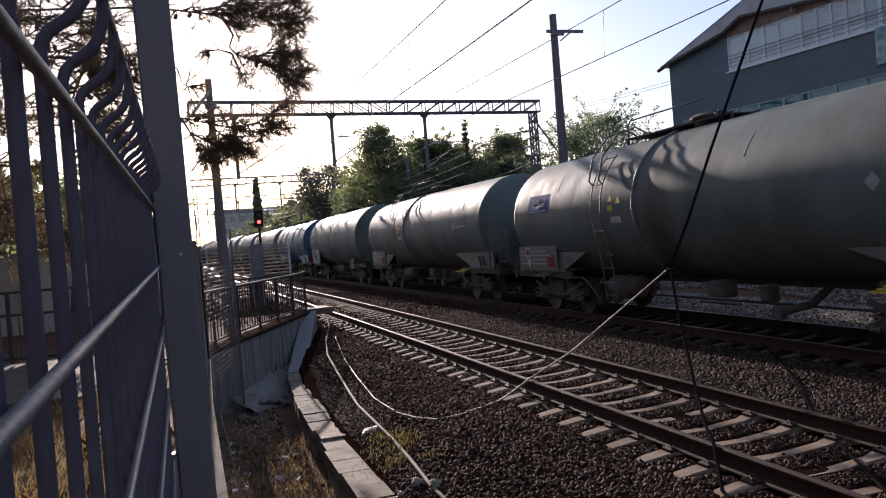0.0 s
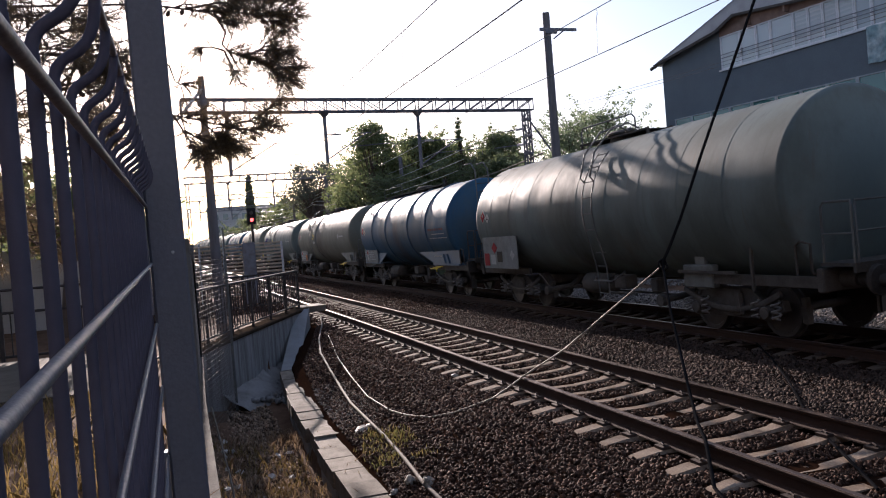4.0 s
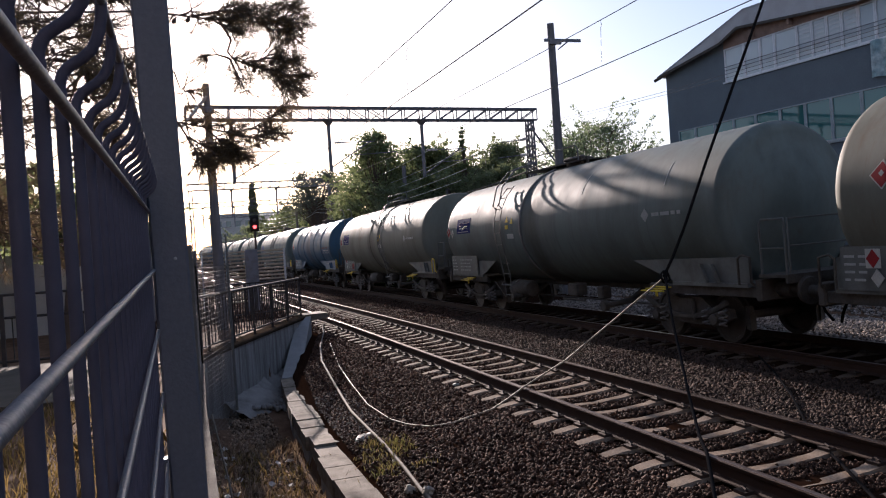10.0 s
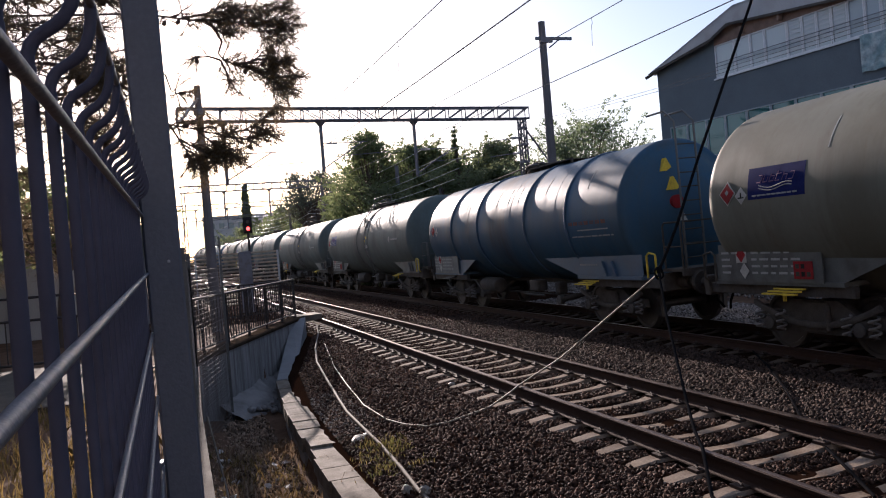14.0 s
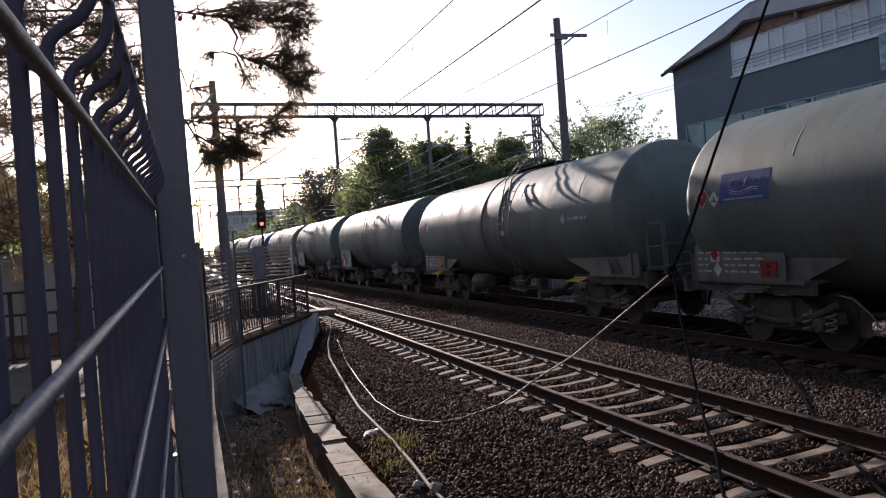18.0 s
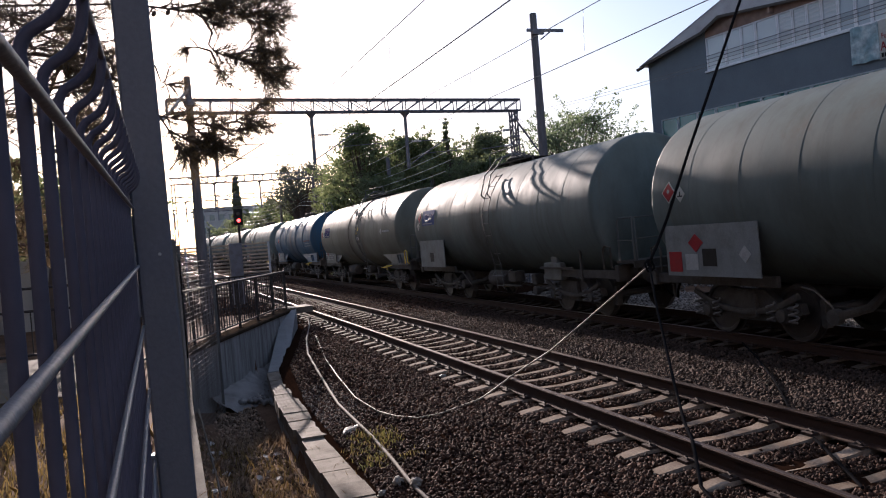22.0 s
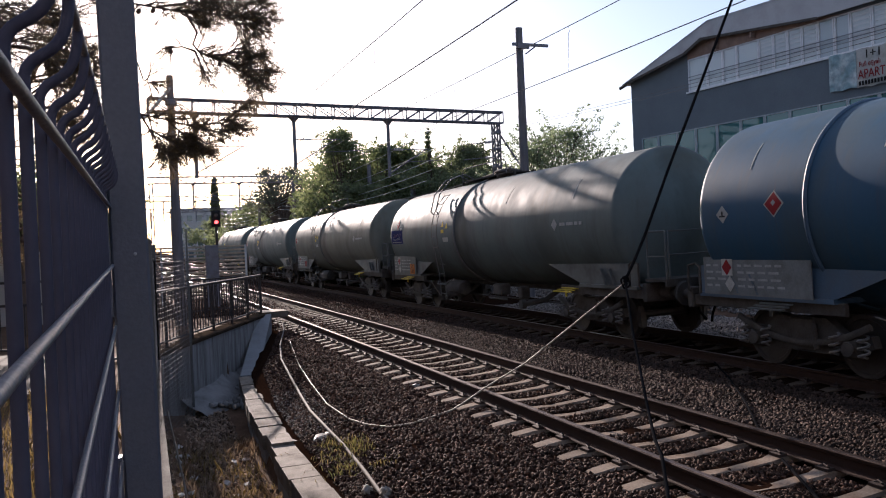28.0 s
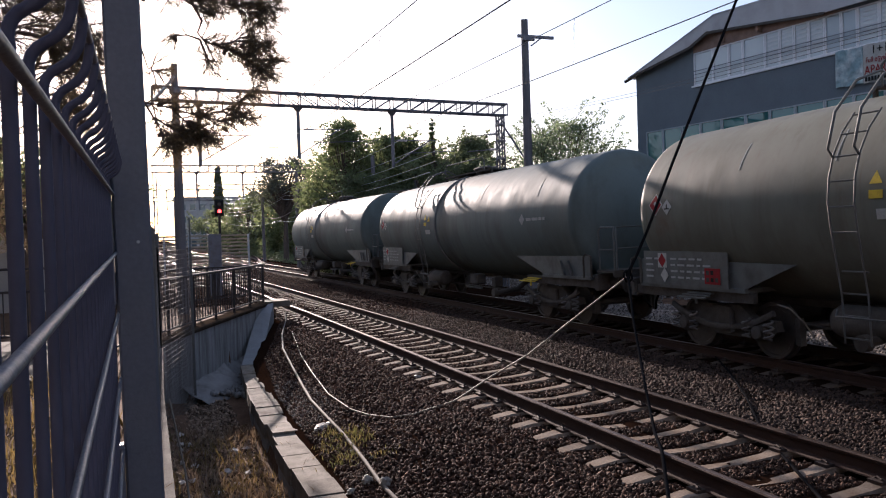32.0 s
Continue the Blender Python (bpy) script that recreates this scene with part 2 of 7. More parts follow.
def lit(name, color, strength):
    mat = bpy.data.materials.new(name)
    mat.use_nodes = True
    b = mat.node_tree.nodes["Principled BSDF"]
    b.inputs["Base Color"].default_value = (*color, 1)
    b.inputs["Emission Color"].default_value = (*color, 1)
    b.inputs["Emission Strength"].default_value = strength
    return mat


def glass(name, tint, rough=0.04):
    mat = bpy.data.materials.new(name)
    mat.use_nodes = True
    b = mat.node_tree.nodes["Principled BSDF"]
    b.inputs["Base Color"].default_value = (*tint, 1)
    b.inputs["Roughness"].default_value = rough
    b.inputs["Specular IOR Level"].default_value = 0.9
    return mat


# bed colour taken near black: holds the shade between the loose stones
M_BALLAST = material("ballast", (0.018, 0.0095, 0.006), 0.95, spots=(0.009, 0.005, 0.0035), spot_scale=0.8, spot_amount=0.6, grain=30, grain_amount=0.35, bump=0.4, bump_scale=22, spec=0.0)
M_STONE = material("ballast_stone", (0.047, 0.0255, 0.0165), 0.9, spots=(0.024, 0.013, 0.0085), spot_scale=1.0, spot_amount=0.7, grain=60, grain_amount=0.3, bump=0.6, island=0.75, spec=0.12)
# paler stone, its colour also raised for sunlight beyond the second track
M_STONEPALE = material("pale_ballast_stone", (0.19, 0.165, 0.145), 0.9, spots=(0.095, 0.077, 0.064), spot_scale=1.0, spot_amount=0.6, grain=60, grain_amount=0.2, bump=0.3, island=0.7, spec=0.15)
# greyer copy of the ballast stone, with reflected sky put into the colour
M_STONEGREY = material("grey_ballast_stone", (0.05, 0.033, 0.0245), 0.88, spots=(0.026, 0.0165, 0.012), spot_scale=1.0, spot_amount=0.7, grain=60, grain_amount=0.3, bump=0.5, island=0.8, spec=0.12)
M_EARTH = material("earth", (0.13, 0.08, 0.052), 0.95, spots=(0.06, 0.035, 0.022), spot_scale=1.7, spot_amount=0.8, grain=35, grain_amount=0.3, bump=0.3, bump_scale=22, spec=0.02)
M_CLOD = material("earth_clod", (0.21, 0.15, 0.105), 0.95, spots=(0.09, 0.06, 0.04), spot_scale=3.0, spot_amount=0.8, grain=50, grain_amount=0.3, bump=0.4, island=0.8, spec=0.08)
M_CONCRETE = material("concrete", (0.22, 0.21, 0.20), 0.85, spots=(0.10, 0.092, 0.084), spot_scale=2.5, spot_amount=0.7, grain=50, grain_amount=0.15, bump=0.15, bump_scale=40, spec=0.1)
M_PATH = material("path_concrete", (0.085, 0.074, 0.06), 0.9, spots=(0.05, 0.042, 0.032), spot_scale=2.5, spot_amount=0.7, grain=40, grain_amount=0.2, bump=0.2, bump_scale=30, spec=0.08)
M_COPING = material("coping_concrete", (0.05, 0.038, 0.028), 0.95, spots=(0.028, 0.021, 0.015), spot_scale=3, spot_amount=0.8, grain=45, grain_amount=0.3, bump=0.25, spec=0.0)
M_PLINTH = material("plinth_concrete", (0.075, 0.068, 0.06), 0.9, spots=(0.04, 0.036, 0.03), spot_scale=5, spot_amount=0.8, grain=60, grain_amount=0.4, bump=0.4, bump_scale=70, spec=0.05)
M_WALLSTAIN = material("stained_concrete", (0.27, 0.265, 0.26), 0.9, spots=(0.10, 0.092, 0.085), spot_scale=2.6, spot_amount=0.9, grain=40, grain_amount=0.2, bump=0.2, spec=0.1, stretch=(2.2, 2.2, 0.22))
M_WING = material("wing_concrete", (0.24, 0.24, 0.24), 0.95, spots=(0.17, 0.168, 0.165), spot_scale=1.6, spot_amount=0.7, grain=40, grain_amount=0.1, bump=0.03, spec=0.0)
M_KERB = material("kerb_concrete", (0.15, 0.127, 0.10), 0.85, spots=(0.085, 0.068, 0.05), spot_scale=4, spot_amount=0.9, grain=70, grain_amount=0.35, bump=0.35, bump_scale=60, vary=0.15, spec=0.1)
M_SLEEPER = material("sleeper_concrete", (0.225, 0.18, 0.138), 0.85, spots=(0.12, 0.082, 0.056), spot_scale=5, spot_amount=0.85, grain=60, grain_amount=0.3, bump=0.3, vary=0.18, spec=0.03)
M_RAIL = material("rail_rust", (0.040, 0.020, 0.013), 0.85, metal=0.1, spots=(0.03, 0.018, 0.014), spot_scale=5, grain=60, grain_amount=0.2, bump=0.3, spec=0.2)
M_RAILTOP = material("rail_polished", (0.21, 0.145, 0.11), 0.36, metal=1.0, spots=(0.11, 0.07, 0.05), spot_scale=3, spot_amount=0.3, grain=80, grain_amount=0.05, bump=0.03, stretch=(4, 0.3, 4))
# the second track's sleepers: same concrete in a darker colour
M_SLEEPERDARK = material("dark_sleeper", (0.085, 0.063, 0.046), 0.9, spots=(0.04, 0.028, 0.02), spot_scale=5, spot_amount=0.85, grain=60, grain_amount=0.3, bump=0.3, vary=0.2, spec=0.1)
M_CLIP = material("clip_iron", (0.05, 0.035, 0.028), 0.75, metal=0.4, spec=0.2)
M_TANK = tank_paint("tank_grey", (0.126, 0.156, 0.152), (0.084, 0.096, 0.086), (0.04, 0.036, 0.031), (0.11, 0.088, 0.065))
M_TANKWARM = tank_paint("tank_warm_grey", (0.162, 0.168, 0.14), (0.114, 0.112, 0.086), (0.05, 0.04, 0.03), (0.13, 0.08, 0.048))
M_TANKBLUE = tank_paint("tank_blue", (0.036, 0.093, 0.158), (0.062, 0.094, 0.114), (0.038, 0.032, 0.03), (0.085, 0.075, 0.075), 0.5)
M_TANKBAND = material("tank_band", (0.12, 0.12, 0.115), 0.6, spots=(0.05, 0.05, 0.05))
M_BLUEBAND = material("tank_band_blue", (0.04, 0.085, 0.14), 0.55)
M_UNDER = material("underframe_dark", (0.078, 0.069, 0.06), 0.85, metal=0.1, spots=(0.028, 0.022, 0.017), spot_scale=4, grain=40, grain_amount=0.2, bump=0.2, spec=0.2)
M_WHEEL = material("wheel_steel", (0.055, 0.046, 0.04), 0.6, metal=0.4, spots=(0.04, 0.03, 0.025), spot_scale=7)
M_SPRING = material("worn_spring_steel", (0.17, 0.16, 0.15), 0.6, metal=0.2, spots=(0.1, 0.085, 0.07), spot_scale=9, spec=0.3)
M_SADDLE = material("saddle_grey", (0.115, 0.122, 0.116), 0.6, spots=(0.055, 0.052, 0.045), spot_scale=2.5, spot_amount=0.7, spec=0.2)
M_SADDLEBLUE = material("saddle_blue", (0.05, 0.095, 0.15), 0.55, spots=(0.07, 0.09, 0.11), spot_scale=2.5, spot_amount=0.7)
M_WHITE = material("white_plate", (0.42, 0.42, 0.39), 0.6, spots=(0.26, 0.25, 0.22), spot_scale=3, spot_amount=0.6, spec=0.06)
M_PANEL = material("pale_panel", (0.18, 0.195, 0.195), 0.6, spots=(0.11, 0.11, 0.1), spot_scale=3, spot_amount=0.7, spec=0.06)
M_YELLOW = material("yellow_paint", (0.62, 0.46, 0.05), 0.5, spots=(0.35, 0.24, 0.05), spot_scale=8, spec=0.06)
M_ORANGE = material("orange_plate", (0.5, 0.16, 0.025), 0.6, spots=(0.3, 0.1, 0.03), spec=0.06)
M_RED = material("red_paint", (0.25, 0.020, 0.024), 0.65, spots=(0.16, 0.03, 0.03), spec=0.06)
M_EMBLEM = material("emblem_paint", (0.23, 0.15, 0.21), 0.7, spots=(0.15, 0.12, 0.22), spec=0.06)
M_RUSTRED = material("worn_red_lettering", (0.15, 0.075, 0.06), 0.7, spots=(0.06, 0.08, 0.11), spot_scale=5, spot_amount=0.9, spec=0.06)
M_NAVY = material("navy_sign", (0.012, 0.018, 0.10), 0.8, spec=0.06)
M_FADED = material("faded_sign", (0.06, 0.085, 0.20), 0.8, spots=(0.12, 0.13, 0.18), spot_scale=5, spec=0.06)
M_BLACK = material("black_paint", (0.02, 0.02, 0.02), 0.5, spec=0.06)
M_PALE = material("pale_marking", (0.32, 0.33, 0.32), 0.6, spec=0.06)
M_STEEL = material("galvanised", (0.34, 0.36, 0.38), 0.5, metal=0.7, spots=(0.22, 0.23, 0.24), spot_scale=5, grain=30, grain_amount=0.12, bump=0.1)
M_POST = material("fence_paint", (0.08, 0.09, 0.112), 0.5, spots=(0.09, 0.10, 0.13), spot_scale=9, grain=140, grain_amount=0.1, bump=0.12, bump_scale=260, spec=0.3)
M_WIRE = material("fence_wire", (0.06, 0.067, 0.085), 0.5, metal=0.05, spots=(0.09, 0.1, 0.12), spot_scale=14, bump=0.1, bump_scale=200)
M_BAR = material("fence_bar", (0.07, 0.071, 0.1), 0.7, spots=(0.045, 0.045, 0.06), spot_scale=14, bump=0.1, bump_scale=200, spec=0.1)
M_MESH = material("mesh_wire", (0.15, 0.13, 0.115), 0.7, spots=(0.08, 0.07, 0.06), spot_scale=14, spec=0.1)
M_LADDER = material("ladder_grey", (0.11, 0.112, 0.108), 0.6, spots=(0.08, 0.075, 0.06), spec=0.2)
M_CORD = material("tan_cable", (0.16, 0.125, 0.095), 0.65, spots=(0.16, 0.13, 0.10), spot_scale=8, spec=0.2)
M_GANTRY = material("gantry_steel", (0.15, 0.15, 0.17), 0.6, metal=0.4, spots=(0.09, 0.07, 0.06))
M_RAILING = material("railing_black", (0.035, 0.032, 0.031), 0.6, metal=0.0, spots=(0.08, 0.06, 0.05), spot_scale=9, spec=0.12)
M_POLE = material("old_pole", (0.13, 0.12, 0.125), 0.85, spots=(0.07, 0.065, 0.06), spot_scale=3, stretch=(3, 3, 0.4))
M_CABLE = material("black_cable", (0.010, 0.010, 0.011), 0.9, spec=0.0)
M_CONDUIT = material("pale_conduit", (0.15, 0.122, 0.095), 0.8, spots=(0.3, 0.28, 0.25), spot_scale=8, spec=0.1)
M_OVERHEAD = material("overhead_wire", (0.10, 0.09, 0.085), 0.5, metal=0.5)
M_INSULATOR = material("insulator", (0.45, 0.42, 0.40), 0.3)
M_FACADE = material("facade_grey", (0.135, 0.160, 0.178), 0.85, spots=(0.115, 0.135, 0.15), spot_scale=0.9, spot_amount=0.7, grain=22, grain_amount=0.08, bump=0.25, bump_scale=40, spec=0.15)
M_ROOF = material("roof_sheet", (0.38, 0.38, 0.385), 0.6, spots=(0.28, 0.27, 0.265), spot_scale=1.4, spot_amount=0.6, stretch=(1, 1, 1), spec=0.3)
M_EAVE = material("eave_wood", (0.25, 0.165, 0.125), 0.75, spots=(0.10, 0.06, 0.045), spot_scale=3)
M_FRAME = material("window_frame_white", (0.62, 0.63, 0.64), 0.45, spots=(0.48, 0.48, 0.48))
M_FRAMEGREY = material("window_frame_grey", (0.30, 0.34, 0.35), 0.5, spots=(0.22, 0.25, 0.26))
M_GLASS = glass("window_glass", (0.10, 0.13, 0.14))
M_GLASSGREEN = glass("window_glass_green", (0.03, 0.13, 0.125))
M_BLIND = material("window_blind", (0.50, 0.52, 0.52), 0.6, spots=(0.42, 0.44, 0.45), spot_scale=1.2)
M_LEAF = leafy("leaf", (0.115, 0.15, 0.06), (0.2, 0.22, 0.1), 0.6)
M_LEAFPALE = leafy("pale_leaf", (0.125, 0.165, 0.085), (0.21, 0.25, 0.14), 0.6)
M_LEAFDARK = leafy("leaf_dark", (0.105, 0.13, 0.062), (0.18, 0.2, 0.095), 0.6)
M_NEEDLE = leafy("pine_needle", (0.07, 0.056, 0.032), (0.13, 0.092, 0.05), 0.55)
M_BARK = material("bark", (0.09, 0.065, 0.05), 0.95, spots=(0.05, 0.04, 0.03), spot_scale=8, bump=0.8, bump_scale=25, stretch=(2, 2, 0.5))
M_PINEFAR = leafy("far_pine", (0.06, 0.068, 0.045), (0.105, 0.11, 0.075), 0.4)
M_GRASS = leafy("dry_grass", (0.23, 0.155, 0.052), (0.12, 0.092, 0.034), 0.45)
M_WEED = leafy("green_weed", (0.10, 0.11, 0.03), (0.22, 0.16, 0.06), 0.4)
M_BAG = leafy("plastic_scrap", (0.30, 0.27, 0.225), (0.21, 0.19, 0.16), 0.3)
M_DEAD = leafy("dead_stem", (0.16, 0.10, 0.06), (0.33, 0.24, 0.15), 0.3)
M_LITTER = material("litter", (0.40, 0.37, 0.33), 0.6, spots=(0.25, 0.22, 0.19), spot_scale=9, vary=0.4)
M_SLAT = material("slat_pale", (0.34, 0.28, 0.21), 0.7, spots=(0.24, 0.19, 0.14), spec=0.1)
M_REDLAMP = lit("signal_red", (1.0, 0.04, 0.03), 4)
# pale plaster, lightened to put distance haze into the far blocks' colour
M_FAR = material("far_plaster", (0.42, 0.40, 0.38), 0.9, spots=(0.34, 0.32, 0.30), spot_scale=0.5, spec=0.1)

# ---- the lie of the place ----
BEND, CANT = -0.0004, 0.0195


def bend(y):
    """Sideways offset of the gently curving line."""
    if y < 50:
        return BEND * y * y
    if y < 110:
        return BEND * 2500 + 100 * BEND * (y - 50)
    q = min(y - 110, 80)
    return BEND * 8500 + 100 * BEND * (q - q * q / 160)


def bend_slope(y):
    return (bend(y + 0.5) - bend(y - 0.5))


def rise(y):
    """The line climbs slightly into the distance."""
    return 0.00004 * y * y if y < 120 else 0.576 + 0.0096 * (y - 120)


def t1(y):
    return 5.39 + bend(y)


def t2(y):
    return 10.30 + bend(y)


def smooth_step(a, b, x):
    t = min(1.0, max(0.0, (x - a) / (b - a)))
    return t * t * (3 - 2 * t)


def wall_x(y):
    """The oblique face of the culvert wall."""
    return 0.78 + (y - 17.1) * 0.3985


def kerb_x(y):
    """Left edge of the raised track bed: the kerb, then the wing wall."""
    return float(np.interp(y, (2, 13.9, 18.2, 20.1, 23.3, 24.5, 30), (1.64, 1.70, 2.06, 2.46, 3.15, 3.2, 1.75 + bend(30))))


def height(x, y):
    xb = x - bend(y)
    if y < 30:
        xb = x - kerb_x(y) + 1.75
    n = 0.05 * noise.noise((x * 0.9, y * 0.9, 0)) + 0.02 * noise.noise((x * 4, y * 4, 3))
    if xb > 1.75:
        if xb < 16.8:
            return -0.75
        return -0.45 + n + 0.5 * smooth_step(17, 30, xb)
    behind = y > 23.7 or (y > 14.0 and x < wall_x(y) - 0.1)
    if behind:
        return 0.3 + n * 0.3
    if x < 0.02:
        return 0.42 + n
    return -1.08 + 1.6 * n + 0.25 * smooth_step(0.7, 0.2, x) + 0.12 * smooth_step(9, 4, y)


def grid_lines(near, far):
    out = list(near)
    s = out[-1] - out[-2]
    while out[-1] < far:
        s *= 1.35
        out.append(out[-1] + s)
    return out


def build_ground():
    xs = [-x for x in reversed(grid_lines([0.3 * i for i in range(1, 24)], 1600))] + [0.0, 0.04] + [0.04 + 0.12 * i for i in range(1, 20)]
    xs = grid_lines(xs, 1600)
    ys = [-y for y in reversed(grid_lines([0.5 * i for i in range(1, 12)], 900))] + [0.25 * i for i in range(0, 112)]
    ys = grid_lines(ys, 2500)
    s = Shape()
    s.v = [(x, y, height(x, y) if abs(x) < 90 and -60 < y < 220 else 0.0) for y in ys for x in xs]
    n = len(xs)
    s.f = [(j * n + i, j * n + i + 1, (j + 1) * n + i + 1, (j + 1) * n + i) for j in range(len(ys) - 1) for i in range(n - 1)]
    solo("ground", s, M_EARTH, "bare brown earth with dry grass beside the tracks", "ground", kind="structure", smooth=60)
    # ballast bed
    cross = [(1.93, -0.80), (2.0, -0.62), (2.6, -0.5), (3.3, -0.29), (3.75, -0.225), (4.6, -0.215), (6.2, -0.20), (7.2, -0.20), (7.8, -0.24), (8.4, -0.21), (9.3, -0.205), (11.3, -0.19), (12.1, -0.18), (13.6, -0.16), (15.6, -0.3), (17.0, -0.7)]
    ys2 = [-40, -25, -14] + [-8 + 0.25 * i for i in range(0, 170)] + [35 + 3 * i for i in range(0, 60)] + [230, 280, 340, 420]
    fine = []
    for a, b in zip(cross, cross[1:]):
        k = max(1, int((b[0] - a[0]) / 0.22))
        fine += [(a[0] + (b[0] - a[0]) * i / k, a[1] + (b[1] - a[1]) * i / k) for i in range(k)]
    fine.append(cross[-1])
    s = Shape()
    s.v = [(max(x + bend(y), kerb_x(y) + 0.1 + 0.02 * (x - 1.93)) if y < 30 else x + bend(y), y, z + rise(y) + 0.028 * noise.noise((x * 3, y * 3, 7)) + 0.015 * noise.noise((x * 9, y * 9, 2))) for y in ys2 for x, z in fine]
    n = len(fine)
    s.f = [(j * n + i, j * n + i + 1, (j + 1) * n + i + 1, (j + 1) * n + i) for j in range(len(ys2) - 1) for i in range(n - 1)]
    return solo("ballast_bed", s, M_BALLAST, "reddish-brown ballast bed, darkened for the shade between its loose stones", "ballast", kind="structure", smooth=60), fine


ballast_bed, BALLAST_CROSS = build_ground()


def ballast_z(xb):
    return float(np.interp(xb, [c[0] for c in BALLAST_CROSS], [c[1] for c in BALLAST_CROSS]))


def stones(name, count, x0, x1, y0, y1, r0, r1, mat, label, parent=None, skip_tracks=True, zfun=None, seed=3, near=0.0, beyond_kerb=True):
    """Loose crushed stones, joined: too many to count."""
    rng = np.random.default_rng(seed)
    base = np.array([(1, 0, 0), (0, 1, 0), (-1, 0, 0), (0, -1, 0), (0, 0, 1), (0, 0, -1)], float)
    tri = np.array([(0, 1, 4), (1, 2, 4), (2, 3, 4), (3, 0, 4), (1, 0, 5), (2, 1, 5), (3, 2, 5), (0, 3, 5)])
    xb = rng.uniform(x0, x1, count)
    y = y0 + (y1 - y0) * rng.uniform(0, 1, count) ** (1 + near)
    if skip_tracks:
        ph = np.mod(y - 0.39 + 0.3, 0.6) - 0.3
        on = (np.abs(ph) < 0.145) & ((np.abs(xb - 5.39) < 1.26) | (np.abs(xb - 10.3) < 1.26))
        rail = (np.abs(np.abs(xb - 5.39) - 0.75) < 0.11) | (np.abs(np.abs(xb - 10.3) - 0.75) < 0.11)
        keep = ~on & ~rail
        xb, y = xb[keep], y[keep]
    keep = not beyond_kerb or xb + BEND * y * y > np.interp(y, (2, 13.9, 18.2, 20.1, 23.3, 24.5, 30), (1.9, 2.06, 2.42, 2.9, 3.62, 3.5, 1.4))
    if beyond_kerb:
        xb, y = xb[keep], y[keep]
    c = len(xb)
    z = np.interp(xb, [q[0] for q in BALLAST_CROSS], [q[1] for q in BALLAST_CROSS]) if zfun is None else np.array([zfun(a, b) for a, b in zip(xb, y)])
    r = rng.uniform(r0, r1, (c, 1, 1)) * rng.uniform(0.6, 1.25, (c, 6, 1))
    pts = base[None] * r + rng.normal(0, 0.14, (c, 6, 3)) * r
    a, b = rng.uniform(0, 6.28, c), rng.uniform(-0.9, 0.9, c)
    ca, sa, cb, sb = np.cos(a), np.sin(a), np.cos(b), np.sin(b)
    R1 = np.stack([np.stack([ca, -sa, 0 * a], 1), np.stack([sa, ca, 0 * a], 1), np.stack([0 * a, 0 * a, 0 * a + 1], 1)], 1)
    R2 = np.stack([np.stack([0 * b + 1, 0 * b, 0 * b], 1), np.stack([0 * b, cb, -sb], 1), np.stack([0 * b, sb, cb], 1)], 1)
    pts = np.einsum("nij,nkj->nki", R1, np.einsum("nij,nkj->nki", R2, pts))
    pts += np.stack([xb + BEND * y * y, y, z + 0.00004 * y * y + rng.uniform(-0.012, 0.018, c)], 1)[:, None]
    f = (tri[None] + 6 * np.arange(c)[:, None, None]).reshape(-1, 3)
    me = bpy.data.meshes.new(name)
    me.vertices.add(c * 6)
    me.vertices.foreach_set("co", pts.reshape(-1).astype(np.float32))
    me.loops.add(len(f) * 3)
    me.loops.foreach_set("vertex_index", f.reshape(-1).astype(np.int32))
    me.polygons.add(len(f))
    me.polygons.foreach_set("loop_start", (np.arange(len(f)) * 3).astype(np.int32))
    me.materials.append(mat)
    me.update(calc_edges=True)
    me.validate()
    return tagged(new(name, me), label, "gravel", kind="stuff")


stones("ballast_gravel", 78000, 2.0, 6.45, 4.2, 24, 0.017, 0.037, M_STONE, "loose dark crushed stones between and beside the tracks", near=0.6)
stones("ballast_gravel", 52000, 6.35, 9.2, 4.2, 24, 0.017, 0.037, M_STONEGREY, "crushed stones between the two tracks, greyed for the reflected sky", near=0.6, seed=12)
stones("ballast_gravel", 42000, 2.0, 9.2, -9, 4.3, 0.02, 0.042, M_STONE, "loose dark crushed stones of the near ballast", seed=8)
stones("ballast_gravel", 34000, 2.1, 9.6, 22, 60, 0.03, 0.06, M_STONE, "crushed stones farther along the tracks", seed=6)
stones("ballast_gravel", 16000, 2.1, 13.5, 60, 170, 0.06, 0.11, M_STONE, "crushed stones in the distance along the tracks", seed=16)
stones("ballast_gravel", 24000, 11.3, 15.5, 6, 26, 0.025, 0.05, M_STONEPALE, "pale crushed stones beyond the second track, colour raised for sunlight", seed=5)

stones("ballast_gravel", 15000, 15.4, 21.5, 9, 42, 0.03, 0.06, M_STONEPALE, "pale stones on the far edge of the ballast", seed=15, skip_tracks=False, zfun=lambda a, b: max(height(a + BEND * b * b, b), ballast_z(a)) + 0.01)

stones("earth_clods", 9000, 0.22, 1.52, 4.5, 17.5, 0.010, 0.05, M_CLOD, "brown clods and rubble on the floor of the drain", seed=31, skip_tracks=False, beyond_kerb=False, zfun=lambda a, b: height(a, b) - 0.004)
stones("rubble", 420, 0.95, 2.15, 16.6, 21.2, 0.03, 0.10, M_CONCRETE, "broken concrete rubble at the foot of the culvert wall", seed=33, skip_tracks=False, beyond_kerb=False, zfun=lambda a, b: -1.02 + 0.14 * noise.noise((a * 2.3, b * 2.3, 9)))
stones("fine_gravel", 2600, 2.0, 2.75, 11.6, 15.0, 0.008, 0.02, M_STONEPALE, "patch of pale fine gravel beside the kerb", seed=9, skip_tracks=False)


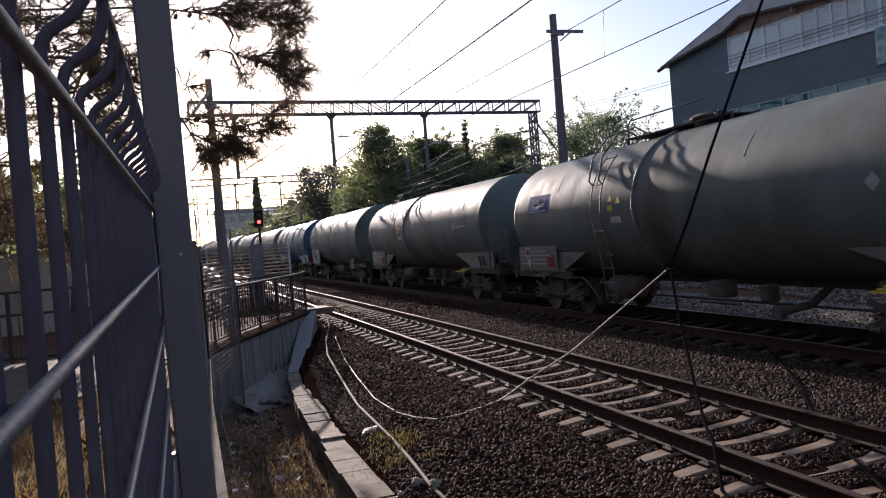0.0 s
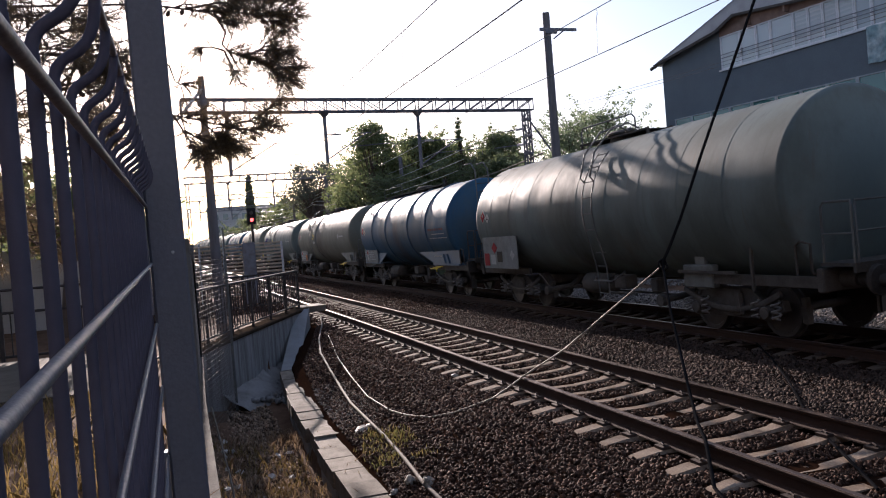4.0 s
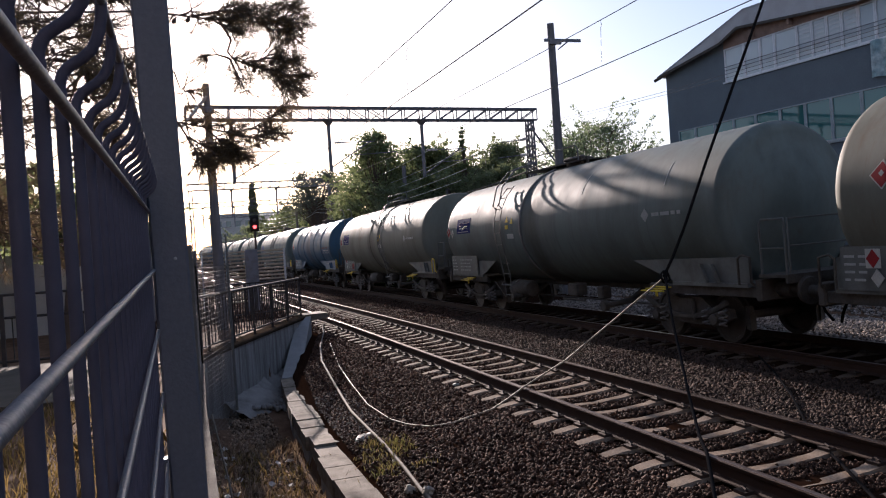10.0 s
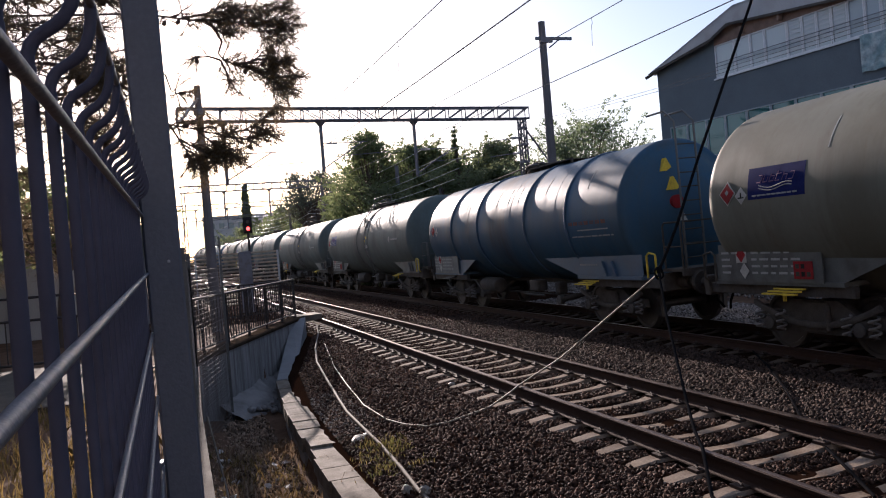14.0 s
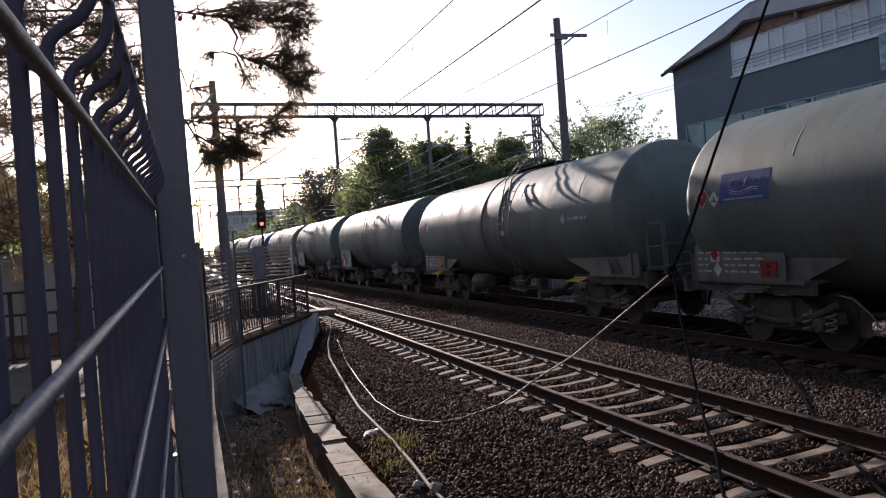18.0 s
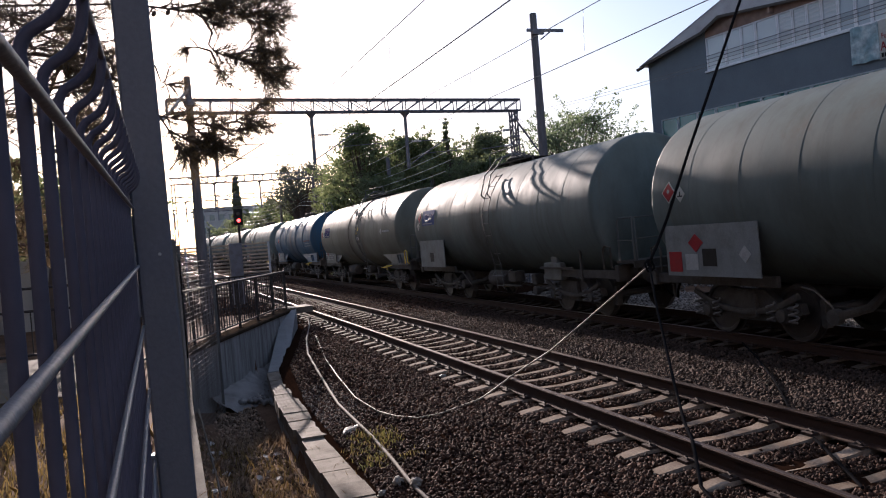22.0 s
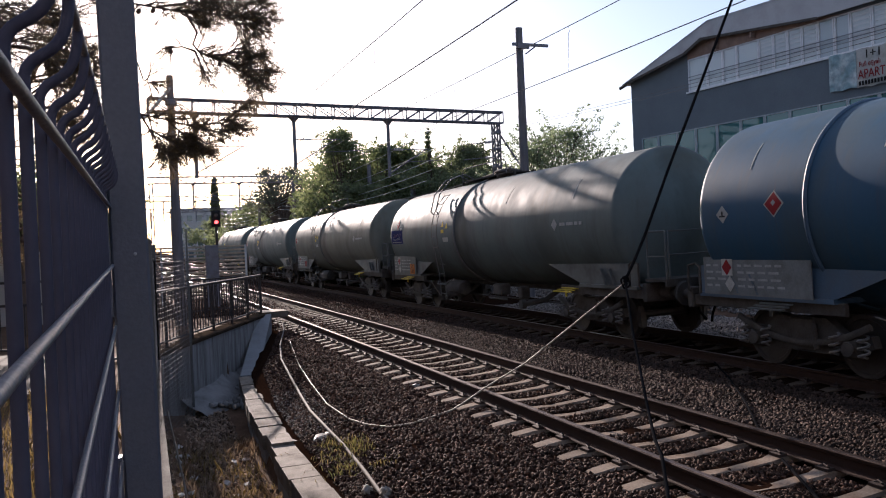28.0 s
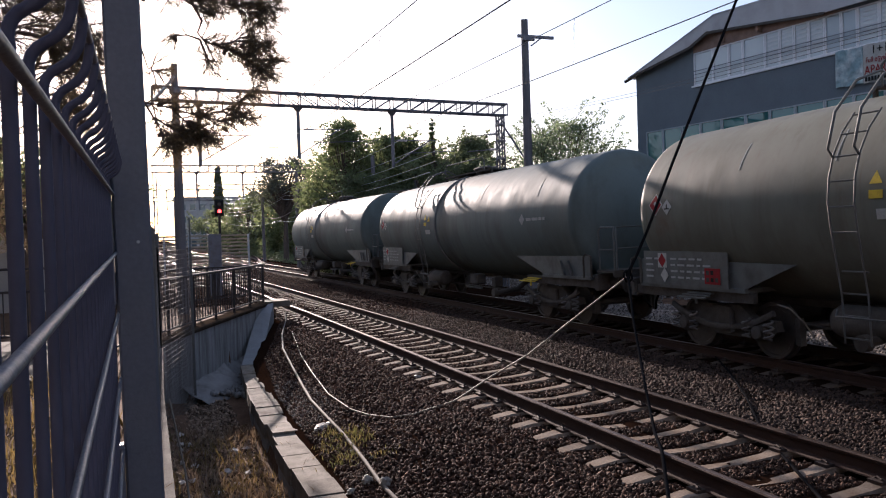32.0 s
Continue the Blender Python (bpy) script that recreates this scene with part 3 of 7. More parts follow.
# stones added so that the sunlit ground behind the railing turns shade-dark
stones("walkway_gravel", 26000, -2.2, 4.4, 24.0, 48, 0.02, 0.05, M_STONE, "dark stones added to put shade on the ground behind the culvert", seed=41, skip_tracks=False, beyond_kerb=False, zfun=lambda a, b: height(a, b) - 0.004)


# ---- tracks ----
def sleeper_mesh(mat):
    s = Shape()
    prof = [(-1.25, 0.085, -0.035), (-1.18, 0.105, -0.022), (-0.98, 0.11, 0.0), (-0.60, 0.11, 0.0), (-0.48, 0.09, -0.022), (0, 0.085, -0.045), (0.48, 0.09, -0.022), (0.60, 0.11, 0.0), (0.98, 0.11, 0.0), (1.18, 0.105, -0.022), (1.25, 0.085, -0.035)]
    vs, fs = [], []
    for x, w, z in prof:
        vs += [(x, -w - 0.03, -0.2), (x, -w + 0.02, z), (x, w - 0.02, z), (x, w + 0.03, -0.2)]
    for i in range(len(prof) - 1):
        for k in range(3):
            fs.append((i * 4 + k, i * 4 + k + 1, i * 4 + 5 + k, i * 4 + 4 + k))
    fs += [(0, 1, 2, 3), tuple(4 * (len(prof) - 1) + k for k in (3, 2, 1, 0))]
    return s.add(vs, fs).data("sleeper", mat)


RAIL_PROFILE = [(-0.075, -0.172), (-0.072, -0.160), (-0.012, -0.138), (-0.009, -0.05), (-0.034, -0.036), (-0.036, -0.010), (-0.028, 0.0), (0.028, 0.0), (0.036, -0.010), (0.034, -0.036), (0.009, -0.05), (0.012, -0.138), (0.072, -0.160), (0.075, -0.172)]


def rail_piece(xoff, centre, ys, poly, z):
    s = Shape()
    n = len(poly)
    for y in ys:
        slope = bend_slope(y)
        ca, sa = math.cos(CANT), math.sin(CANT)
        for px, pz in poly:
            u = xoff + px
            s.v.append((centre(y) + u * ca - (z + pz) * sa * 0, y - slope * u, (xoff + 0.75) * sa + z + pz + rise(y)))
    s.f = [(j * n + i, j * n + (i + 1) % n, (j + 1) * n + (i + 1) % n, (j + 1) * n + i) for j in range(len(ys) - 1) for i in range(n)]
    return s


SLEEPER, SLEEPER_DARK = sleeper_mesh(M_SLEEPER), sleeper_mesh(M_SLEEPERDARK)
CLIP = Shape()
for sx in (-0.105, 0.105):
    CLIP.tube([(sx, -0.06, 0.01), (sx * 1.35, -0.05, 0.05), (sx * 1.25, 0.0, 0.06), (sx * 0.75, 0.03, 0.045), (sx * 1.2, 0.06, 0.02)], 0.011, 5)
    CLIP.box(sx * 1.15, 0, 0.015, 0.10, 0.15, 0.03)
CLIP = CLIP.data("rail_clip", M_CLIP)


def track(name, centre, y0, y1, loose_to, label, polished=True, sleeper=SLEEPER):
    tr = thing(name, None, label, "railway track", kind="structure")
    ys = [y0 + i * 2.0 for i in range(int((min(y1, 120) - y0) / 2) + 1)]
    while ys[-1] < y1:
        ys.append(ys[-1] + 8)
    for off in (-0.75, 0.75):
        r = part("rail", rail_piece(off, centre, ys, RAIL_PROFILE, 0), M_RAIL, tr, "rusty brown steel rail", smooth=30)
        part("running_surface", rail_piece(off, centre, ys, [(-0.027, 0.0025), (-0.02, 0.004), (0.02, 0.004), (0.027, 0.0025), (0.027, -0.002), (-0.027, -0.002)], 0), M_RAILTOP if polished else M_RAIL, r, "bright polished rail head" if polished else "dull rail head")
    far = Shape()
    k0 = math.ceil((y0 - 0.39) / 0.6)
    k = k0
    while 0.39 + 0.6 * k < y1:
        y = 0.39 + 0.6 * k
        rz = math.degrees(math.atan(-bend_slope(y)))
        m = pose(centre(y) + random.uniform(-0.015, 0.015), y + random.uniform(-0.02, 0.02), -0.174 + 0.75 * CANT + rise(y), 0, -math.degrees(CANT), rz + random.uniform(-0.5, 0.5))
        if y < loose_to:
            ob = part("sleeper", sleeper, None, tr)
            ob.matrix_basis = m
            for off in (-0.75, 0.75):
                if -2 < y < 24:
                    c = part("rail_clip", CLIP, None, tr)
                    c.matrix_basis = m @ pose(off, 0, 0)
        else:
            far.add([m @ v.co for v in SLEEPER.vertices], [tuple(p.vertices) for p in SLEEPER.polygons])
        k += 1
    if far.v:
        tagged(part("far_sleepers", far, sleeper.materials[0], tr, "pale concrete sleepers in the distance"), kind="stuff")
    return tr


track_1 = track("track_1", t1, -8, 260, 62, "single track with rusty rails on pale concrete sleepers")
track_2 = track("track_2", t2, -20, 300, 62, "railway track with darker concrete sleepers under the train", sleeper=SLEEPER_DARK)


def t3(y):
    return t2(y) + 4.7 * smooth_step(60, 110, y)


track_3 = track("track_3", t3, 62, 300, 62, "far siding track with dull rails", False)


# ---- kerb, culvert wall, railing ----
def kerb():
    k = thing("drain_kerb", None, "pale concrete kerb blocks along the drain edge, some shifted", "kerb", kind="structure")
    y = 18.15
    for i in range(44):
        ln = 0.6
        yb = y - ln
        s = Shape()
        xl = lambda q: float(np.interp(q, (2, 9.2, 13.9, 18.2), (1.53, 1.56, 1.60, 1.87)))
        d = 0.014 * random.uniform(-1, 1) + (0.03 if 11.2 < y < 12.4 else 0)
        poly = [(xl(yb) + d, yb + 0.012), (xl(yb) + 0.405 + d, yb + 0.012), (xl(y) + 0.405 + d, y - 0.012), (xl(y) + d, y - 0.012)]
        h = (-0.60 if y > 11.9 else -0.635) + random.uniform(-0.014, 0.01)
        s.prism([(p[0], p[1]) for p in poly], h - 0.22, h, "z")
        part("kerb_block", s, M_KERB, k)
        s2 = Shape().prism([(poly[0][0] + 0.03, poly[0][1] - 0.012), (poly[1][0] - 0.03, poly[1][1] - 0.012), (poly[2][0] - 0.03, poly[2][1] + 0.012), (poly[3][0] + 0.03, poly[3][1] + 0.012)], -1.4, h - 0.222, "z")
        part("footing", s2, M_CONCRETE, k)
        y = yb
    return k


kerb()


def culvert_wall():
    w = thing("culvert_wall", None, "stained grey concrete headwall of a culvert with a sloping wing", "retaining wall", kind="structure")
    a, b = Vector((-0.55, 13.76, 0)), Vector((3.41, 23.7, 0))
    d = (b - a).normalized()
    nrm = Vector((-d.y, d.x, 0))
    def slab(p, q, z0, z1, t0, t1_, s):
        c = [p + nrm * t0, q + nrm * t0, q + nrm * t1_, p + nrm * t1_]
        s.prism([(v.x, v.y) for v in c], z0, z1, "z")
        return s
    part("headwall", slab(a, b, -1.5, 0.276, 0.0, 0.45, Shape()), M_WALLSTAIN, w, "concrete wall with dark streaks")
    part("coping", slab(a, b + d * 0.05, 0.28, 0.35, -0.03, 0.40, Shape()), M_COPING, w, "worn grey coping slab")
    # wing wall down to the kerb
    s = Shape()
    top = [((2.98, 23.0, 0.345), (3.42, 23.35, 0.345)), ((2.28, 20.3, -0.50), (2.72, 20.4, -0.50)), ((1.92, 18.2, -0.60), (2.34, 18.2, -0.60))]
    vs = []
    for l, r in top:
        vs += [l, r, (r[0], r[1], -1.5), (l[0], l[1], -1.5)]
    fs = [(0, 1, 2, 3), (8, 11, 10, 9)]
    for i in range(2):
        for k in range(4):
            fs.append((i * 4 + k, i * 4 + (k + 1) % 4, i * 4 + 4 + (k + 1) % 4, i * 4 + 4 + k))
    part("wing_wall", s.add(vs, fs), M_WING, w, "sloping pale concrete wing wall")
    s = Shape().prism([(3.25, 23.6), (4.0, 23.85), (3.9, 24.7), (3.1, 24.4)], 0.2, 0.37, "z")
    part("corner_slab", s, M_KERB, w, "sunlit concrete corner slab")
    # cement apron at the foot
    s = Shape()
    n, m_ = 34, 18
    for j in range(m_):
        for i in range(n):
            t = i / (n - 1)
            p = a.lerp(b, 0.28 + 0.66 * t) - nrm * (0.02 + 1.35 * j / (m_ - 1) * (0.75 + 0.25 * math.sin(t * 9)))
            s.v.append((p.x, p.y, -0.72 - 0.62 * (j / (m_ - 1)) ** 0.9 + 0.13 * noise.noise((p.x * 2.3, p.y * 2.3, 9)) + 0.07 * noise.noise((p.x * 6, p.y * 6, 4))))
    s.f = [(j * n + i, j * n + i + 1, (j + 1) * n + i + 1, (j + 1) * n + i) for j in range(m_ - 1) for i in range(n - 1)]
    part("cement_apron", s, M_CONCRETE, w, "rough cement apron with a dark drain hole", smooth=50)
    # railing
    r = thing("parapet_railing", None, "black steel railing with thin balusters on the culvert coping", "railing")
    ln = (b - a).length
    mid = a + nrm * 0.2
    def at(t, z):
        p = mid + d * t
        return (p.x, p.y, z)
    z0 = 0.35
    part("top_rail", Shape().tube([at(0, z0 + 1.12), at(ln - 0.1, z0 + 1.12)], 0.03, 8), M_RAILING, r)
    part("bottom_rail", Shape().tube([at(0, z0 + 0.12), at(ln - 0.1, z0 + 0.12)], 0.022, 8), M_RAILING, r)
    for i in range(8):
        t = ln - 0.12 - i * 1.52
        if t < 0:
            break
        part("post", Shape().box(*at(t, z0 + 0.56), 0.06, 0.06, 1.12, bevel=0.006), M_RAILING, r)
        part("base_plate", Shape().box(*at(t, z0 + 0.006), 0.16, 0.16, 0.012), M_COPING, r)
    bal = Shape().tube([(0, 0, 0.12), (0, 0, 1.1)], 0.013, 6).data("baluster", M_RAILING)
    t = ln - 0.31
    while t > 0:
        ob = part("baluster", bal, None, r)
        ob.matrix_basis = Matrix.Translation(at(t, z0))
        t -= 0.19
    return w


culvert_wall()


def back_railing():
    """A second railing on the far side of the culvert."""
    r = thing("parapet_railing", None, "black steel railing on the far side of the culvert", "railing")
    a, b = Vector((-2.4, 23.4, 0.28)), Vector((3.12, 26.25, 0.28))
    d = b - a
    for z, k in ((1.1, 0.028), (0.14, 0.02)):
        part("top_rail" if z > 1 else "bottom_rail", Shape().tube([a + Vector((0, 0, z)), b + Vector((0, 0, z))], k, 8), M_RAILING, r)
    bal = Shape().tube([(0, 0, 0.14), (0, 0, 1.08)], 0.016, 6).data("baluster", M_RAILING)
    pst = Shape().box(0, 0, 0.55, 0.08, 0.08, 1.1, bevel=0.006).data("post", M_RAILING)
    for i in range(33):
        o = part("post" if i % 8 == 0 else "baluster", pst if i % 8 == 0 else bal, None, r)
        o.matrix_basis = Matrix.Translation(a + d * (i / 32))


back_railing()


# ---- the train ----
ZC, RT = 2.46, 1.53


def ring_points(r, z, n=128, y=0.0):
    return [(r * math.cos(2 * math.pi * i / n), y, z + r * math.sin(2 * math.pi * i / n)) for i in range(n + 1)]


def on_tank(r, ang, y, out=0.0):
    """A point on the tank's near side: ang degrees above level."""
    a = radians(ang)
    return (-(r + out) * math.cos(a), y, ZC + (r + out) * math.sin(a))


def decal(parent, name, mat, r, ang0, ang1, y0, y1, out=0.006, label="", n=5):
    """A thin plate curved to the tank's near side."""
    s = Shape()
    for k in range(n + 1):
        a = ang0 + (ang1 - ang0) * k / n
        for y in (y0, y1):
            s.v.append(on_tank(r, a, y, out))
            s.v.append(on_tank(r, a, y, out - 0.01))
    for k in range(n):
        i = k * 4
        s.f += [(i, i + 2, i + 6, i + 4), (i + 1, i + 5, i + 7, i + 3), (i, i + 4, i + 5, i + 1), (i + 2, i + 3, i + 7, i + 6)]
    s.f += [(0, 1, 3, 2), (n * 4, n * 4 + 2, n * 4 + 3, n * 4 + 1)]
    return part(name, s, mat, parent, label, smooth=50)


def diamond(parent, name, mat, r, ang, y, size, label="", lift=0.0):
    """A square plate on its corner, bent to the tank's near side."""
    s = Shape()
    h = math.degrees(size / 2 / r)
    n = 4
    for k in range(-n, n + 1):
        half = max(0.003, size / 2 * (1 - abs(k) / n))
        for out in (0.003 + lift, 0.007 + lift):
            s.v += [on_tank(r, ang + h * k / n, y + half, out), on_tank(r, ang + h * k / n, y - half, out)]
    for k in range(2 * n):
        i = 4 * k
        s.f += [(i, i + 4, i + 5, i + 1), (i + 2, i + 3, i + 7, i + 6), (i, i + 2, i + 6, i + 4), (i + 1, i + 5, i + 7, i + 3)]
    s.f += [(0, 1, 3, 2), (8 * n, 8 * n + 2, 8 * n + 3, 8 * n + 1)]
    return part(name, s, mat, parent, label, smooth=50)


def warning_triangle(parent, r, ang, y, size):
    s = Shape()
    h = math.degrees(size / r)
    for out in (0.005, 0.012):
        s.v += [on_tank(r, ang, y - size * 0.55, out), on_tank(r, ang, y + size * 0.55, out), on_tank(r, ang + h, y, out)]
    s.f = [(2, 1, 0), (3, 4, 5), (0, 1, 4, 3), (1, 2, 5, 4), (2, 0, 3, 5)]
    return part("warning_sign", s, M_YELLOW, parent, "yellow triangular warning sign")


def bars(parent, mat, r, ang, y0, y1, rows, h=1.3):
    """Lettering too small to read, as rows of short bars."""
    rng = random.Random(int(abs(y0) * 100) + rows)
    for k in range(rows):
        y = y0
        a = ang - k * h * 1.9
        while y > y1 + 0.05:
            w = rng.uniform(0.08, 0.3)
            decal(parent, "lettering_bar", mat, r, a - h / 2, a + h / 2, max(y - w, y1), y, 0.010, n=1)
            y -= w + 0.06


def orange_plate(parent, y, z):
    """Orange hazard plate with its two code numbers."""
    o = part("orange_plate", Shape().box(-1.352, y, z, 0.012, 0.42, 0.34), M_ORANGE, parent, "orange hazard plate with black numbers")
    part("plate_line", Shape().box(-1.360, y, z, 0.006, 0.40, 0.015), M_BLACK, o)
    for text, dz in (("30", 0.04), ("1202", -0.14)):
        cu = bpy.data.curves.new("lettering", "FONT")
        cu.body, cu.size, cu.extrude, cu.align_x = text, 0.17, 0.002, "CENTER"
        cu.materials.append(M_BLACK)
        ob = new("lettering", cu)
        ob.parent = o
        ob.matrix_basis = Matrix(((0, 0, -1, -1.361), (-1, 0, 0, y), (0, 1, 0, z + dz), (0, 0, 0, 1)))


WHEEL = Shape().lathe([(0.05, -0.07), (0.12, -0.07), (0.13, -0.04), (0.38, -0.045), (0.40, -0.068), (0.455, -0.068), (0.46, 0.03), (0.485, 0.04), (0.485, 0.065), (0.40, 0.066), (0.38, 0.0), (0.13, 0.01), (0.12, 0.09), (0.05, 0.09)], (0, 0, 0), "x", 28).data("wheel", M_WHEEL, 35)
AXLE = Shape().tube([(-1.05, 0, 0), (1.05, 0, 0)], 0.075, 10).data("axle", M_WHEEL, 40)


def sideframe_mesh():
    s = Shape()
    poly = [(-1.25, 0.50), (-1.2, 0.66), (-0.75, 0.66), (-0.45, 0.86), (0.45, 0.86), (0.75, 0.66), (1.2, 0.66), (1.25, 0.50), (1.05, 0.42), (0.75, 0.42), (0.5, 0.34), (-0.5, 0.34), (-0.75, 0.42), (-1.05, 0.42)]
    s.prism(poly, -0.07, 0.07, "x")
    s.box(0, 0, 0.60, 0.2, 0.5, 0.5, bevel=0.03)
    return s.data("side_frame", M_UNDER, 35)


def spring_mesh():
    s = Shape()
    pts = [(0.07 * math.cos(i * 0.7), 0.07 * math.sin(i * 0.7), 0.34 + 0.0115 * i) for i in range(28)]
    return s.tube(pts, 0.019, 6).data("spring", M_SPRING, 40)


SIDEFRAME, SPRING = sideframe_mesh(), spring_mesh()
AXLEBOX = Shape().box(0, 0, 0, 0.18, 0.30, 0.30, bevel=0.04).lathe([(0.11, -0.13), (0.10, -0.15), (0.04, -0.155)], (0, 0, 0), "x", 14).data("axle_box", M_UNDER, 40)


def bogie(parent, y):
    """Two axles in side frames with coil springs and swept bars."""
    b = new("bogie")
    b.parent = parent
    b.empty_display_size = 0.1
    b.matrix_basis = pose(0, y, 0)
    def put(name, me, *p, rz=0):
        o = part(name, me, None, b)
        o.matrix_basis = pose(*p, 0, 0, rz)
        return o
    for sx in (-1, 1):
        put("side_frame", SIDEFRAME, sx * 1.0, 0, 0)
        for yy in (-0.9, 0.9):
            put("wheel", WHEEL, sx * 0.75, yy, 0.47, rz=0 if sx < 0 else 180)
            put("axle_box", AXLEBOX, sx * 1.05, yy, 0.47, rz=0 if sx < 0 else 180)
            for dy in (-0.24, 0.24):
                put("spring", SPRING, sx * 1.15, yy + dy, 0.02)
    for yy in (-0.9, 0.9):
        put("axle", AXLE, 0, yy, 0.47)
    for sx in (-1.13, 1.13):
        pts = [(sx, 1.25 * math.sin(k * 0.262), 0.80 - 0.32 * math.cos(k * 0.262) ** 2) for k in range(-6, 7)]
        part("equaliser_bar", Shape().tube(pts, 0.042, 6, True, 1.3), M_UNDER, b, "dark swept equaliser bar", smooth=60)
        part("damper", Shape().tube([(sx, -0.32, 0.42), (sx, -0.28, 0.78)], 0.045, 8), M_UNDER, b, smooth=50)
    part("bolster", Shape().box(0, 0, 0.68, 2.0, 0.5, 0.3, bevel=0.04), M_UNDER, b)
    for sx in (-0.92, 0.92):
        for yy in (-1.42, 1.42):
            part("brake_hanger", Shape().box(sx * 0.86, yy, 0.5, 0.09, 0.1, 0.42).box(sx * 0.8, yy * 0.985, 0.42, 0.12, 0.07, 0.3), M_UNDER, b)
    return b


def buffer_set(w, end, sgn):
    for sx in (-0.875, 0.875):
        part("buffer", Shape().lathe([(0.13, 0), (0.13, 0.3), (0.09, 0.31), (0.09, 0.56), (0.22, 0.57), (0.225, 0.6), (0.20, 0.625)] if sgn > 0 else [(0.13, 0), (0.13, -0.3), (0.09, -0.31), (0.09, -0.56), (0.22, -0.57), (0.225, -0.6), (0.20, -0.625)], (sx, end - sgn * 0.62, 1.06), "y", 16), M_UNDER, w, smooth=40)
    part("coupling", Shape().box(0, end - sgn * 0.35, 1.0, 0.12, 0.55, 0.14, bevel=0.02).tube([(0, end - sgn * 0.1, 1.0), (0.05, end + sgn * 0.02, 0.85), (0, end + sgn * 0.02, 0.7)], 0.025, 6), M_UNDER, w)
    part("air_hose", Shape().tube([(-0.35, end - sgn * 0.55, 0.95), (-0.4, end - sgn * 0.3, 0.9), (-0.42, end - sgn * 0.18, 0.65), (-0.36, end - sgn * 0.08, 0.5)], 0.024, 6), M_CABLE, w, smooth=60)


def catwalk(w, y0, y1, r, mat, rails):
    zt = ZC + r + 0.07
    s = Shape()
    s.box(0, (y0 + y1) / 2, zt, 0.66, y1 - y0, 0.018)
    for x in (-0.36, 0.36):
        s.box(x, (y0 + y1) / 2, zt + 0.005, 0.03, y1 - y0, 0.04)
    part("catwalk", s, mat, w, "narrow steel walkway on the tank top")
    k = max(2, int((y1 - y0) / 1.4))
    for i in range(k + 1):
        y = y0 + (y1 - y0) * i / k
        part("walkway_bracket", Shape().box(-0.3, y, zt - 0.07, 0.05, 0.06, 0.22), mat, w)
        part("walkway_bracket", Shape().box(0.3, y, zt - 0.07, 0.05, 0.06, 0.22), mat, w)
    for a, b in rails:
        pts = [(-0.40, a, zt), (-0.40, a, zt + 0.30), (-0.40, a + 0.12, zt + 0.40), (-0.40, b - 0.12, zt + 0.40), (-0.40, b, zt + 0.30), (-0.40, b, zt)]
        part("walkway_rail", Shape().tube(pts, 0.018, 6), M_LADDER, w, smooth=60)


def dome_gear(w, y, r, mat=None):
    z = ZC + r
    part("dome_hatch", Shape().lathe([(0.34, -0.06), (0.34, 0.12), (0.40, 0.13), (0.40, 0.17), (0.30, 0.22), (0.06, 0.25)], (0.0, y, z), "z", 20), mat or M_UNDER, w, smooth=40)
    for dx, dy, h in ((0.25, 0.55, 0.26), (-0.2, -0.55, 0.22), (0.1, 0.85, 0.18)):
        part("valve", Shape().lathe([(0.08, -0.05), (0.08, h * 0.6), (0.11, h * 0.62), (0.11, h * 0.8), (0.04, h)], (dx, y + dy, z), "z", 10).tube([(dx - 0.16, y + dy, z + h * 0.8), (dx + 0.16, y + dy, z + h * 0.8)], 0.014, 5), M_UNDER, w, smooth=40)


def side_ladder(w, y, r, width=0.42, foot=0.55, hoop=True):
    for dy in (-width / 2, width / 2):
        pts = [(-1.42, y + dy, foot), (-1.45, y + dy, 1.2)] + [on_tank(r, a, y + dy, 0.10) for a in (-12, 0, 12, 24, 36, 48)]
        part("ladder_rail", Shape().tube(pts, 0.014, 6), M_LADDER, w, smooth=60)
        if hoop:
            pts = [on_tank(r, 22, y + dy, 0.10), on_tank(r, 24, y + dy, 0.22), on_tank(r, 40, y + dy, 0.36), on_tank(r, 58, y + dy, 0.42), on_tank(r, 72, y + dy, 0.36), on_tank(r, 80, y + dy, 0.15)]
            part("grab_hoop", Shape().tube(pts, 0.02, 6), M_LADDER, w, smooth=60)
    zs = [foot + 0.08 + 0.3 * i for i in range(4)]
    for z in zs:
        part("rung", Shape().tube([(-1.43, y - width / 2, z), (-1.43, y + width / 2, z)], 0.013, 5), M_LADDER, w)
    part("foot_loop", Shape().tube([(-1.44, y + 0.3, 1.0), (-1.52, y + 0.26, 0.92), (-1.52, y - 0.5, 0.92), (-1.46, y - 0.95, 1.12)], 0.016, 6), M_LADDER, w, smooth=60)
    for a in (-14, -2, 10, 22, 34, 46):
        p, q = on_tank(r, a, y - width / 2, 0.10), on_tank(r, a, y + width / 2, 0.10)
        part("rung", Shape().tube([p, q], 0.013, 5), M_LADDER, w)


